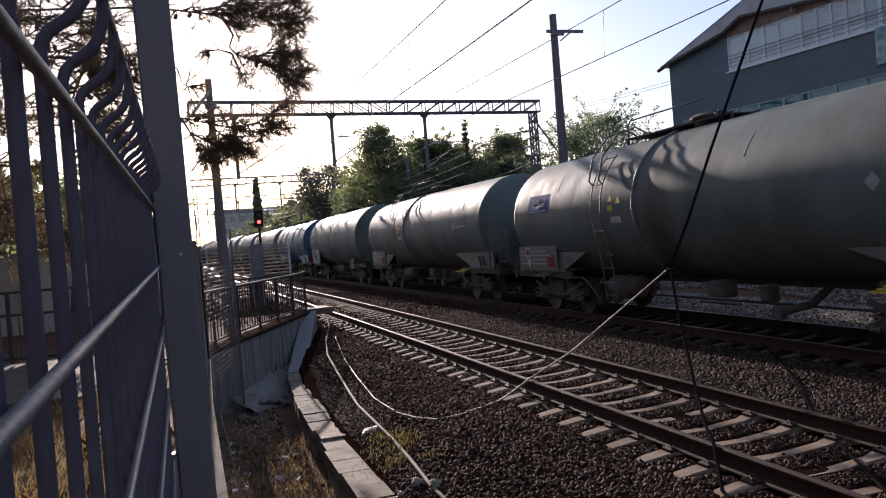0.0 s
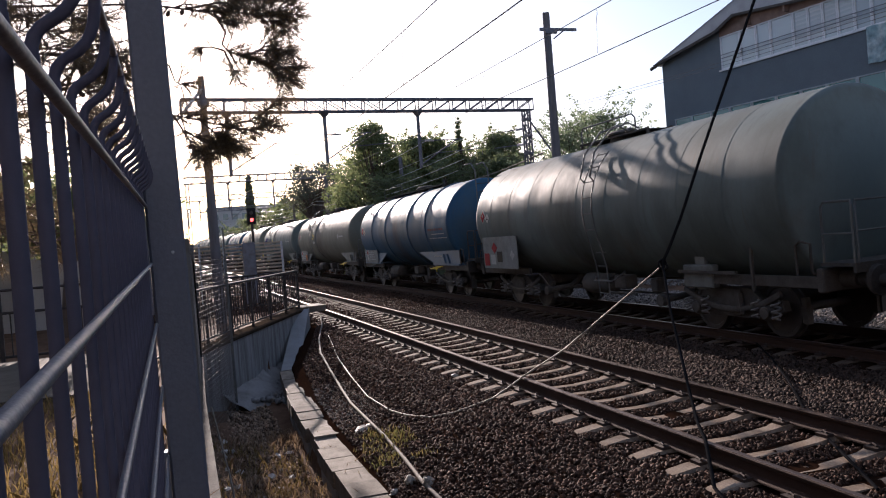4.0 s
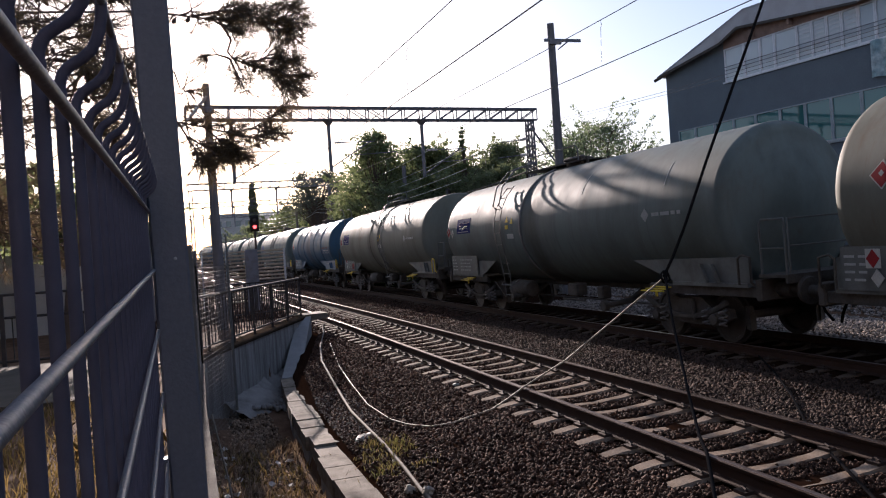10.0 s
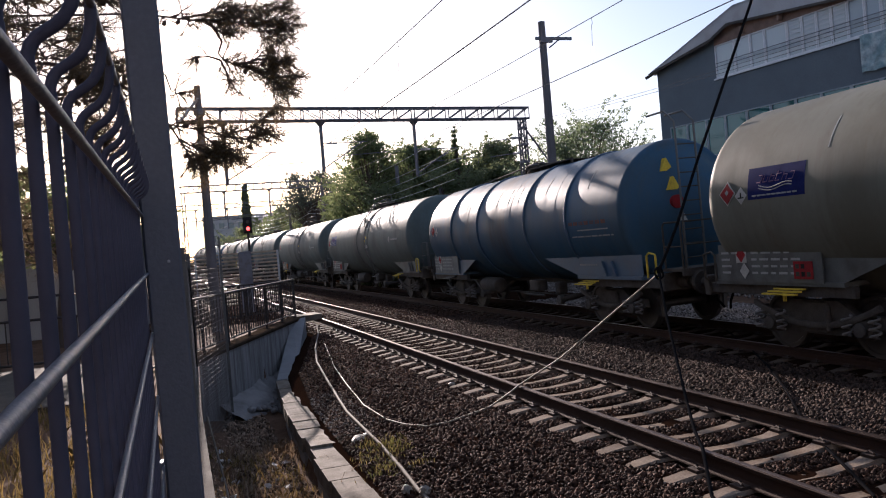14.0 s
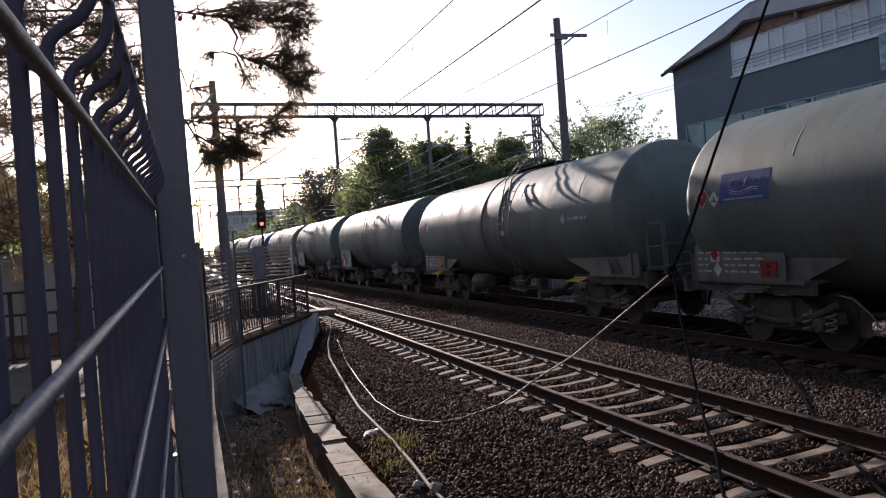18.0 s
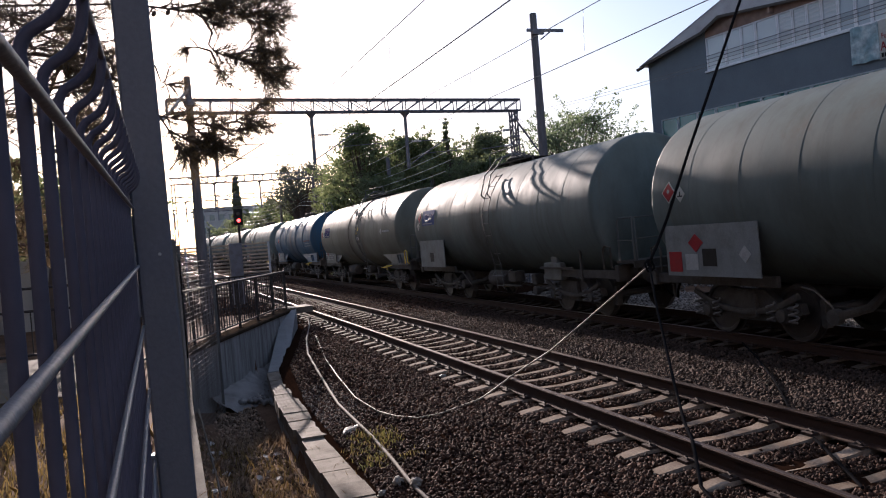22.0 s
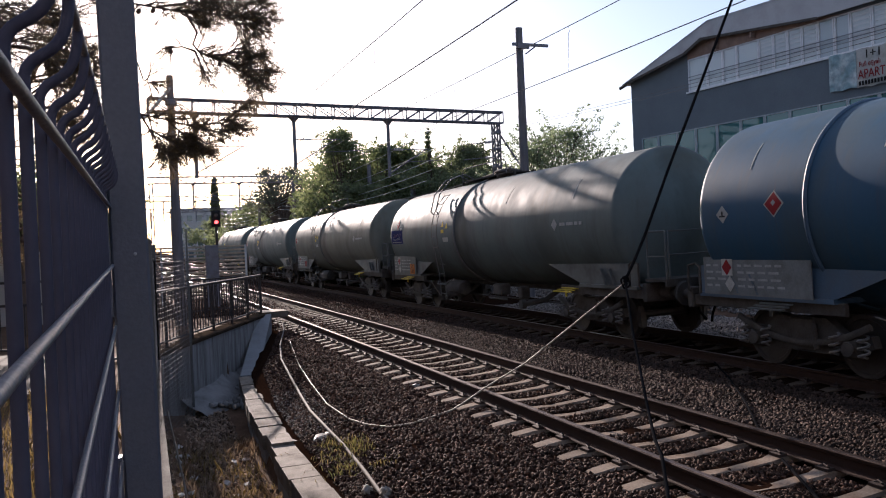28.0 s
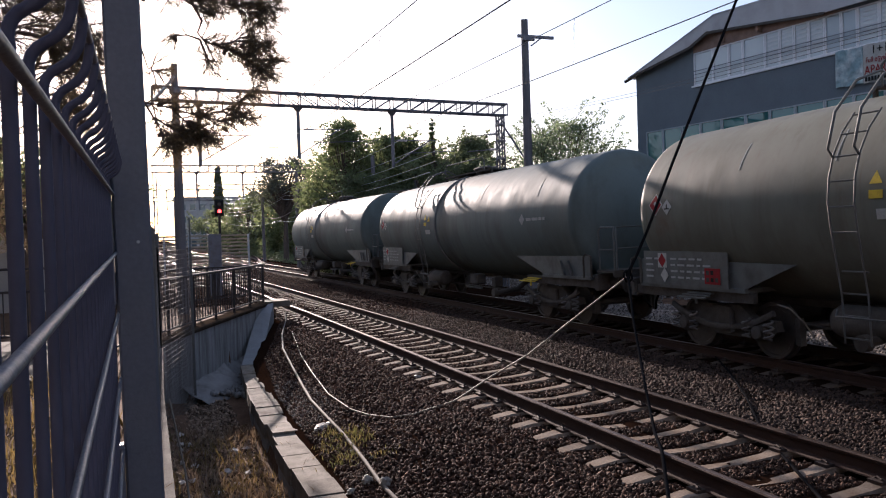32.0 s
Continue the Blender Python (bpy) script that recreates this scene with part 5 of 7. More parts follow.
# ---- gantries, masts, wires ----
def lattice_beam(p, q, h, depth, bays, r, mat, parent, prefix=""):
    """Box lattice between two points on its top chord."""
    p, q = Vector(p), Vector(q)
    d = (q - p)
    side = Vector((-d.y, d.x, 0)).normalized() * depth / 2
    down = Vector((0, 0, -h))
    for sd in (-1, 1):
        for dn in (Vector(), down):
            part("chord", Shape().tube([p + side * sd + dn, q + side * sd + dn], r * 1.5, 5), mat, parent)
    for i in range(bays + 1):
        a = p + d * (i / bays)
        s = Shape()
        for sd in (-1, 1):
            s.tube([a + side * sd, a + side * sd + down], r * 0.9, 4)
        s.tube([a - side, a + side], r * 0.8, 4).tube([a - side + down, a + side + down], r * 0.8, 4)
        part("frame_strut", s, mat, parent)
        if i < bays:
            b = p + d * ((i + 1) / bays)
            flip = i < bays / 2
            for sd in (-1, 1):
                part("diagonal", Shape().tube([a + side * sd + (Vector() if flip else down), b + side * sd + (down if flip else Vector())], r * 0.8, 4), mat, parent)


def lattice_leg(x, y, z0, z1, w, r, mat, parent):
    for sx in (-1, 1):
        for sy in (-1, 1):
            part("leg_angle", Shape().tube([(x + sx * w / 2, y + sy * w / 2, z0), (x + sx * w / 2, y + sy * w / 2, z1)], r * 1.6, 4), mat, parent)
    n = int((z1 - z0) / 0.55)
    for i in range(n):
        a, b = z0 + (z1 - z0) * i / n, z0 + (z1 - z0) * (i + 1) / n
        k = 1 if i % 2 else -1
        s = Shape()
        for f in (-1, 1):
            s.tube([(x - k * w / 2, y + f * w / 2, a), (x + k * w / 2, y + f * w / 2, b)], r, 4)
            s.tube([(x + f * w / 2, y - k * w / 2, a), (x + f * w / 2, y + k * w / 2, b)], r, 4)
        part("lacing", s, mat, parent)


def insulator(parent, p, q, r=0.06):
    p, q = Vector(p), Vector(q)
    prof, rs = [], []
    for i in range(13):
        prof.append(p.lerp(q, i / 12))
        rs.append(r if i % 2 else r * 0.45)
    return part("insulator", Shape().tube(prof, rs, 8), M_INSULATOR, parent, "ribbed pale insulator")


def drop_post(parent, x, y, top, low, reach):
    part("drop_post", Shape().tube([(x, y, top), (x, y, low)], 0.075, 8), M_GANTRY, parent)
    part("drop_flange", Shape().tube([(x, y, top), (x, y, top - 0.22)], [0.26, 0.08], 8), M_GANTRY, parent)
    z = low + 1.15
    e = x + reach
    part("registration_arm", Shape().tube([(x, y, z), (e, y, z + 0.02)], 0.02, 5), M_GANTRY, parent)
    insulator(parent, (x + reach * 0.12, y, z), (x + reach * 0.34, y, z))
    part("stay_tube", Shape().tube([(x, y, low + 0.12), (e * 0.92 + x * 0.08, y, z + 0.05)], 0.03, 6), M_GANTRY, parent)
    part("steady_arm", Shape().tube([(x + reach * 0.45, y, low + 0.62), (x + reach * 1.5, y, low + 0.72), (x + reach * 1.5, y, low + 0.45)], 0.018, 5), M_GANTRY, parent)


def gantry(y, xl, xr, ztop, h, bays, drops, legs, r=0.03, depth=0.36, label="dark steel lattice gantry spanning the tracks", yl=None):
    g = thing("catenary_gantry", None, label, "gantry", "gantries over the tracks")
    yl = y if yl is None else yl
    lattice_beam((xl, yl, ztop), (xr, y, ztop), h, depth, bays, r, M_GANTRY, g)
    for x, low, reach in drops:
        t = (x - xl) / (xr - xl)
        drop_post(g, x, yl + (y - yl) * t, ztop - h, low, reach)
    for x, yy in legs:
        lattice_leg(x, yy, -0.6, ztop - h, 0.27, r * 0.9, M_GANTRY, g)
    return g


gantry(33.06, 0.40, 15.68, 8.08, 0.5, 19, [(2.07, 5.15, 2.0), (5.95, 5.5, 1.9), (10.05, 5.15, 1.9)], [(15.36, 33.0)], yl=31.6)
main_gantry = [o for o in scene.objects if o.name == "catenary_gantry"][0]
for z_, reach_ in ((6.75, 1.5), (6.05, 1.7)):
    part("bracket_arm", Shape().tube([(15.36, 32.9, z_), (15.36 - reach_, 32.9, z_ - 0.16)], 0.022, 5), M_GANTRY, main_gantry)
    insulator(main_gantry, (15.1, 32.9, z_ - 0.03), (14.75, 32.9, z_ - 0.07), 0.075)
part("leg_brace", Shape().tube([(15.45, 33.0, 7.2), (17.0, 33.0, 5.0)], 0.045, 6), M_GANTRY, main_gantry)
for z_ in (7.15, 6.4, 5.6):
    part("leg_collar", Shape().box(15.36, 33.0, z_, 0.36, 0.36, 0.1, bevel=0.01), M_GANTRY, main_gantry)
gantry(70, 0.6, 17.5, 8.7, 0.55, 22, [(4.2, 5.8, 1.4), (8.0, 5.8, 1.4)], [(0.85, 70), (17.2, 70)], depth=0.5)
gantry(103, -1.5, 21, 9.4, 0.6, 20, [(2.6, 6.2, 1.4), (6.4, 6.2, 1.4)], [(-1.2, 103), (20.6, 103)], depth=0.5)
gantry(140, -3, 24, 9.9, 0.6, 18, [(1.6, 6.6, 1.4), (5.4, 6.6, 1.4)], [(-2.6, 140), (23.6, 140)], depth=0.5)
gantry(-28, 0.4, 15.8, 8.1, 0.5, 20, [], [(15.5, -28), (0.6, -28)])

mast = thing("catenary_mast", None, "tapered grey concrete mast behind the railing", "mast")
part("shaft", Shape().tube([(0.87, 22, 0.0), (0.85, 22, 6.9)], [0.155, 0.085], 16), M_POLE, mast, smooth=50)
part("arm", Shape().tube([(0.85, 21.95, 6.55), (0.2, 21.8, 5.75), (-0.9, 21.6, 5.72)], 0.05, 6), M_STEEL, mast)
part("collar", Shape().lathe([(0.13, 6.1), (0.15, 6.12), (0.15, 6.24), (0.13, 6.26)], (0.855, 22, 0), "z", 14), M_GANTRY, mast)

pole = thing("utility_pole", None, "weathered dark concrete utility pole with a short crossarm", "utility pole")
part("shaft", Shape().tube([(15.42, 30.4, -0.6), (15.42, 30.4, 11.25)], [0.235, 0.15], 10), M_POLE, pole, smooth=50)
part("crossarm", Shape().box(15.85, 30.22, 10.5, 1.7, 0.09, 0.12).box(15.5, 30.22, 10.44, 0.55, 0.12, 0.22), M_GANTRY, pole)
part("arm_brace", Shape().tube([(15.6, 30.2, 10.1), (16.1, 30.2, 10.46)], 0.03, 5), M_GANTRY, pole)


def wire(name, pts, r, label, mat=None, n=5, category="cable"):
    return solo(name, Shape().tube(pts, r, n), mat or M_OVERHEAD, label, category, smooth=60)


def span(p, q, sag, n=14):
    p, q = Vector(p), Vector(q)
    return [p.lerp(q, i / n) - Vector((0, 0, sag * 4 * (i / n) * (1 - i / n))) for i in range(n + 1)]


for centre, zc_, zm, sc, sm in ((t1, 5.82, 7.16, 0.39, 0.63), (t2, 6.53, 7.61, 0.46, 0.42)):
    stops = [-28, 33, 70, 103, 140, 190]
    pts, low = [], []
    for a, b in zip(stops, stops[1:]):
        pts += span((centre(a), a, zm + rise(a)), (centre(b), b, zm + rise(b)), sm if a < 0 else 0.25)[:-1]
        low += span((centre(a) + 0.1, a, zc_ + rise(a)), (centre(b) - 0.1, b, zc_ + rise(b)), sc if a < 0 else 0.05)[:-1]
    wire("catenary_wire", pts, 0.011, "thin dark messenger wire above the track")
    wire("contact_wire", low, 0.012, "thin dark contact wire above the track")
    for yy in (7.0, 16.85, 24.3, 41, 50, 59, 80, 92):
        a, b = [Vector([float(np.interp(yy, [p[1] for p in line], [p[k] for p in line])) for k in range(3)]) for line in (pts, low)]
        wire("dropper_wire", [a, a.lerp(b, 0.12) + Vector((0.03, 0, 0)), a.lerp(b, 0.15), b], 0.006, "thin dropper between messenger and contact wire")
for dx, z0, z1 in ((0, 7.2, 7.2), (0.12, 7.12, 7.12)):
    wire("feeder_wire", span((15.9 + dx, -20, z1), (15.6 + dx, 30.2, z0), 0.8) + span((15.6 + dx, 30.3, z0), (13.5 + dx, 75, z0 + 0.6), 0.7), 0.007, "thin feeder wire on the far side")
for i, (dx, z) in enumerate(((12.3, 5.0), (12.6, 5.5), (13.0, 6.1), (13.3, 6.7), (12.9, 7.4), (13.6, 4.4), (12.1, 4.2))):
    wire("line_wire", span((dx + bend(30), 33.2, z), (dx + bend(72) + 1.2, 72, z + 0.9 - 0.2 * i), 0.5) + span((dx + bend(72) + 1.2, 72.2, z + 0.9 - 0.2 * i), (dx + bend(120) + 2, 120, z + 1.1), 0.6), 0.014, "pale sunlit wire beside the tracks", M_STEEL)

# signal
sig = thing("signal", None, "black railway signal showing a red light", "railway signal")
part("signal_mast", Shape().tube([(3.4, 40, 0.3), (3.4, 40, 3.55)], 0.06, 8), M_RAILING, sig)
part("signal_head", Shape().box(3.4, 40, 3.86, 0.34, 0.22, 0.72, bevel=0.03), M_BLACK, sig)
part("backboard", Shape().box(3.4, 40.02, 3.86, 0.42, 0.03, 0.8, bevel=0.01), M_BLACK, sig)
part("red_lamp", Shape().lathe([(0.085, 0.0), (0.085, -0.03), (0.04, -0.045)], (3.4, 39.885, 3.68), "y", 18), M_REDLAMP, sig, "glowing red lamp")
part("unlit_lamp", Shape().lathe([(0.085, 0.0), (0.085, -0.03), (0.04, -0.045)], (3.4, 39.885, 4.02), "y", 18), M_UNDER, sig, "dark unlit lamp")
part("lamp_hood", Shape().tube([(3.4 + 0.11 * math.cos(a), 39.8, 3.68 + 0.11 * math.sin(a)) for a in [math.pi * i / 8 for i in range(9)]], 0.02, 5), M_BLACK, sig)

# slatted screen behind the railing
scr = thing("slat_screen", None, "pale horizontal slat screen on posts beside the track", "fence")
xa, xb_, yy_ = -0.9, 3.56, 30.0
for x in (xa, 0.6, 1.45, 3.56):
    part("post", Shape().box(x, yy_, 1.35, 0.07, 0.07, 2.2), M_STEEL, scr)
part("box_cabinet", Shape().box(2.34, yy_ - 0.1, 1.35, 0.46, 0.3, 2.25, bevel=0.02), M_GANTRY, scr, "grey upright cabinet panel")
for i in range(15):
    z = 0.58 + 0.131 * i
    part("slat", Shape().box((xa + xb_) / 2, yy_ + 0.07, z, xb_ - xa, 0.07, 0.062, bevel=0.008), M_SLAT, scr)

# poles with a pale cable behind the train
for x, y, z1 in ((13.2, 47, 7.2), (15.6, 46, 5.6), (11.2, 62, 7.5), (11.0, 80, 7.0)):
    ln = thing("line_pole", None, "grey concrete line pole behind the train", "pole", "line poles")
    part("shaft", Shape().tube([(x, y, -0.5), (x, y, z1)], [0.17, 0.12], 8), M_POLE, ln, smooth=50)
wire("aerial_cable", span((11.0, 80, 4.6), (11.2, 62, 4.75), 0.5) + span((11.2, 62.1, 4.75), (13.2, 47, 4.9), 0.5) + span((13.2, 46.9, 4.9), (15.6, 32, 5.5), 0.35), 0.035, "pale sunlit aerial cable sagging between poles", M_CONDUIT)

# ---- hanging cable and cables on the ground ----
knot = Vector((6.945, 10.42, 1.455))
wire("hanging_cable", [(10.6, 10.4, 8.8), (9.03, 10.4, 5.63), (8.4, 10.4, 4.37), (7.8, 10.4, 3.18), (7.31, 10.4, 2.15), (7.09, 10.4, 1.75), (6.96, 10.42, 1.52), knot], 0.023, "thick black cable hanging over the tracks, knotted below", M_CABLE, 8)
sk = thing("cable_knot", None, "dark knot where the hanging cables join", "cable knot")
part("loop", Shape().tube([knot + Vector((0.07 * math.cos(a), 0.02 * math.sin(3 * a), 0.09 * math.sin(a))) for a in [2 * math.pi * i / 12 for i in range(13)]], 0.018, 6), M_CABLE, sk, smooth=60)
part("wrap", Shape().tube([knot + Vector((0, 0, 0.1)), knot - Vector((0, 0, 0.05))], 0.034, 7), M_CABLE, sk)
wire("hanging_cable", [knot, (6.34, 9.4, 0.88), (5.43, 7.8, 0.17), (4.95, 7.0, 0.02), (4.6, 6.4, 0.02), (4.19, 5.75, -0.18), (3.9, 5.0, -0.2)], 0.018, "thin black cable hanging down to the sleepers", M_CABLE, 6)
thin = [knot, (5.22, 10.5, 0.36), (4.56, 10.6, 0.025), (4.25, 10.5, -0.1), (3.98, 10.39, -0.18), (3.32, 10.2, -0.25), (3.07, 10.45, -0.32), (2.89, 10.99, -0.37), (2.79, 11.6, -0.4), (2.75, 12.96, -0.41), (2.87, 14.95, -0.36), (3.03, 16.94, -0.31), (3.39, 19.96, -0.22), (3.9, 23.8, -0.19)]
wire("white_cable", thin, 0.0135, "thin tan cable sagging from the knot onto the ballast", M_CORD, 6)
thick = [(3.85, 24.0, 0.0), (3.76, 23.3, -0.16), (3.18, 20.39, -0.24), (2.88, 18.4, -0.33), (2.7, 16.16, -0.40), (2.54, 14.13, -0.45), (2.45, 12.91, -0.47), (2.43, 11.57, -0.48), (2.42, 10.46, -0.49), (2.37, 9.29, -0.50), (2.31, 8.38, -0.51), (2.3, 7.82, -0.51), (2.3, 6.9, -0.51), (2.35, 6.0, -0.5)]
wire("white_conduit", thick, 0.023, "thick pale conduit lying on the ballast slope", M_CONDUIT, 8)
# thin dark rod laid in place of a shadow line on the ground
lay = [(14.3, 19.0, -0.55), (12.7, 16.7, -0.33), (11.4, 14.8, -0.16), (10.9, 14.0, -0.16), (9.7, 11.9, -0.15), (8.7, 10.25, -0.17), (7.55, 8.57, -0.165), (6.35, 6.95, -0.16), (5.65, 5.75, -0.16), (5.2, 5.0, -0.16)]
wire("shadow_strip", lay, 0.016, "dark rod across both tracks standing in for a cast shadow", M_CABLE, 6)


# ---- the house beyond the tracks ----
PHI = radians(8.0)


def facade_m(s, out, z):
    """A place on the house: metres along its front from the far corner, metres proud of it, height."""
    return Vector((22.6 + s * math.sin(PHI) - out * math.cos(PHI), 33.0 - s * math.cos(PHI) - out * math.sin(PHI), z))


def wall_block(s0, s1, z0, z1, out0, out1, shape=None):
    sh = shape or Shape()
    c = [facade_m(s, o, z) for z in (z0, z1) for s, o in ((s0, out0), (s1, out0), (s1, out1), (s0, out1))]
    return sh.add(c, [(3, 2, 1, 0), (4, 5, 6, 7), (0, 1, 5, 4), (1, 2, 6, 5), (2, 3, 7, 6), (3, 0, 4, 7)])


def slab(poly, out0, out1, shape=None):
    """A polygon in the front's plane, given thickness."""
    sh = shape or Shape()
    n = len(poly)
    vs = [facade_m(s, out0, z) for s, z in poly] + [facade_m(s, out1, z) for s, z in poly]
    return sh.add(vs, [tuple(range(n)), tuple(range(2 * n - 1, n - 1, -1))] + [(i, (i + 1) % n, n + (i + 1) % n, n + i) for i in range(n)])


house = thing("house", None, "dark grey rendered house with white window bands and banner", "house")
S0, S1, DEEP = 0.2, 24.0, -11.0
UP0, UP1, LO0, LO1 = 8.48, 9.92, 5.15, 6.82
for sh_ in (wall_block(S0, S1, -0.6, LO0, 0, -0.3), wall_block(S0, 0.8, LO0, LO1, 0, -0.3), wall_block(S0, S1, LO1, UP0, 0, -0.3), slab([(S0, UP0), (3.9, UP0), (3.9, 10.2), (S0, 9.6)], 0, -0.3), wall_block(3.9, S1, UP1, 10.25, 0, -0.3)):
    part("front_wall", sh_, M_FACADE, house, "dark grey rendered front wall")
part("end_wall", slab([(S0, -0.6), (S0 + 0.3, -0.6), (S0 + 0.3, 9.6), (S0, 9.6)], -0.3, DEEP), M_FACADE, house)
part("back_wall", wall_block(S0, S1, -0.6, 9.6, DEEP, DEEP - 0.3), M_FACADE, house)
part("side_wall", wall_block(S1 - 0.3, S1, -0.6, 10.2, -0.3, DEEP), M_FACADE, house)
part("inner_floor", wall_block(S0 + 0.3, S1 - 0.3, 7.4, 7.6, -0.3, DEEP), M_FAR, house)
part("inner_back", wall_block(S0 + 0.3, S1 - 0.3, 4.6, 10.1, -2.4, -2.6), M_FAR, house)
# roof: sloping verge, deep fascia with a brown soffit
rf = part("roof", slab([(0.0, 9.55), (3.95, 10.17), (4.95, 10.60), (10.6, 9.98), (S1 + 0.4, 9.94), (S1 + 0.4, 10.8), (6.8, 11.18), (5.35, 11.26)], 0.30, 0.24), M_ROOF, house, "grey sheet-metal roof edge", )
part("roof_top", Shape().add([facade_m(0.0, 0.30, 9.6), facade_m(5.35, 0.30, 11.28), facade_m(S1 + 0.4, 0.30, 10.82), facade_m(S1 + 0.4, -5.5, 11.1), facade_m(5.4, -5.5, 11.5), facade_m(0.0, -9.0, 9.6), facade_m(0.0, 0.30, 9.5), facade_m(5.35, 0.30, 11.18), facade_m(S1 + 0.4, 0.30, 10.72), facade_m(S1 + 0.4, -5.5, 11.0), facade_m(5.4, -5.5, 11.4), facade_m(0.0, -9.0, 9.5)], [(0, 1, 4, 5), (1, 2, 3, 4), (6, 11, 10, 7), (7, 10, 9, 8), (0, 6, 7, 1), (1, 7, 8, 2), (5, 4, 10, 11), (4, 3, 9, 10), (2, 8, 9, 3), (0, 5, 11, 6)]), M_ROOF, house)
part("verge_board", slab([(-0.05, 9.45), (4.0, 10.07), (5.0, 10.5), (10.6, 9.9), (10.6, 10.0), (4.95, 10.62), (3.95, 10.19), (-0.05, 9.57)], 0.34, 0.302), M_UNDER, house, "dark verge board")
part("gutter", Shape().tube([facade_m(-0.25, 0.3, 9.42), facade_m(0.15, 0.3, 9.50)], 0.08, 8), M_UNDER, house)
sf = slab([(3.9, UP1 + 0.004), (11.4, UP1 + 0.004), (10.6, 10.06), (4.95, 10.68), (3.95, 10.25)], 0.03, 0.004)
part("soffit", sf, M_EAVE, house, "brown wooden soffit under the roof edge")
for s in (5.6, 7.5):
    part("eave_bracket", slab([(s, 10.0), (s + 0.1, 10.0), (s + 0.1, 10.3), (s, 10.3)], 0.29, 0.035), M_EAVE, house)


def window(s0, s1, z0, z1, pane, name="window", frame_mat=None):
    fm_ = frame_mat or M_FRAME
    w = part(name, wall_block(s0, s1, z0, z0 + 0.05, 0.015, -0.09), fm_, house)
    part("window_frame", wall_block(s0, s1, z1 - 0.05, z1, 0.015, -0.09), fm_, w)
    part("window_frame", wall_block(s0, s0 + 0.06, z0 + 0.05, z1 - 0.05, 0.015, -0.09), fm_, w)
    part("window_frame", wall_block(s1 - 0.06, s1, z0 + 0.05, z1 - 0.05, 0.015, -0.09), fm_, w)
    g = part("pane", wall_block(s0 + 0.06, s1 - 0.06, z0 + 0.05, z1 - 0.05, -0.035, -0.05), pane, w)
    return w


edges = [3.9, 5.0, 5.86, 6.6, 7.7, 8.4, 9.05, 9.69, 10.37, 11.05, 11.68, 12.5, 13.3, 14.3, 15.3, 16.3, 17.3, 18.4, 19.5]
# pane colours: pale blinds, with the sky's reflection painted in as well
M_PANE_BLIND_SKY = glass("window_blind_sky_glass", (0.46, 0.50, 0.50), 0.2)
M_PANE_DARK = glass("window_dark_glass", (0.32, 0.36, 0.37), 0.08)
for i, (a, b) in enumerate(zip(edges, edges[1:])):
    w = window(a + 0.005, b - 0.005, UP0, UP1, M_PANE_DARK if i in (8, 9) else M_PANE_BLIND_SKY)
    if i in (4, 5, 6, 7, 10, 11):
        for k in range(7):
            z = UP0 + 0.2 + k * 0.165
            part("blind_slat", wall_block(a + 0.1, b - 0.1, z, z + 0.07, -0.022, -0.034), M_BLIND, w)
part("window_sill", wall_block(3.8, 19.6, UP0 - 0.07, UP0 - 0.004, 0.07, -0.05), M_FRAME, house)
edges = [0.8, 1.9, 3.1, 4.2, 5.4, 6.66, 7.86, 9.04, 10.31, 11.48, 12.67, 13.9, 15.1, 16.3, 17.5, 18.7]
for a, b in zip(edges, edges[1:]):
    window(a + 0.005, b - 0.005, LO0, LO1, M_GLASSGREEN, frame_mat=M_FRAMEGREY)
part("window_sill", wall_block(0.7, 18.8, LO0 - 0.09, LO0 - 0.004, 0.08, -0.05), M_FRAMEGREY, house)
part("balcony_rail", Shape().tube([facade_m(4.0, 0.1, 8.95), facade_m(19.4, 0.1, 8.95)], 0.016, 6), M_GANTRY, house)
part("balcony_rail", Shape().tube([facade_m(4.0, 0.1, 9.1), facade_m(19.4, 0.1, 9.1)], 0.016, 6), M_GANTRY, house)

# banner hung on the front
banner = thing("banner", None, "printed banner with photo and red and black lettering on the house", "banner")
photo = material("banner_photo", (0.18, 0.28, 0.30), 0.6, spots=(0.45, 0.50, 0.50), spot_scale=2.2, spot_amount=0.9, grain=5, grain_amount=0.4, bump=0.02)


def cloth(s0, s1, z0, z1, out, mat, name):
    sh = Shape()
    n = 10
    for o in (0, 0.006):
        for i in range(n + 1):
            s = s0 + (s1 - s0) * i / n
            wv = out + 0.03 * math.sin(i * 1.3) + o
            sh.v += [tuple(facade_m(s, wv, z0 + 0.02 * math.sin(i))), tuple(facade_m(s, wv, z1 + 0.02 * math.sin(i * 0.7)))]
    k = 2 * (n + 1)
    for i in range(n):
        sh.f += [(2 * i, 2 * i + 2, 2 * i + 3, 2 * i + 1), (k + 2 * i, k + 2 * i + 1, k + 2 * i + 3, k + 2 * i + 2), (2 * i, k + 2 * i, k + 2 * i + 2, 2 * i + 2), (2 * i + 1, 2 * i + 3, k + 2 * i + 3, k + 2 * i + 1)]
    sh.f += [(0, 1, k + 1, k), (2 * n, k + 2 * n, k + 2 * n + 1, 2 * n + 1)]
    return part(name, sh, mat, banner, smooth=60)


cloth(10.85, 11.93, 7.14, 8.46, 0.10, photo, "photo_panel")
cloth(11.935, 13.10, 7.10, 8.46, 0.10, M_WHITE, "text_panel")


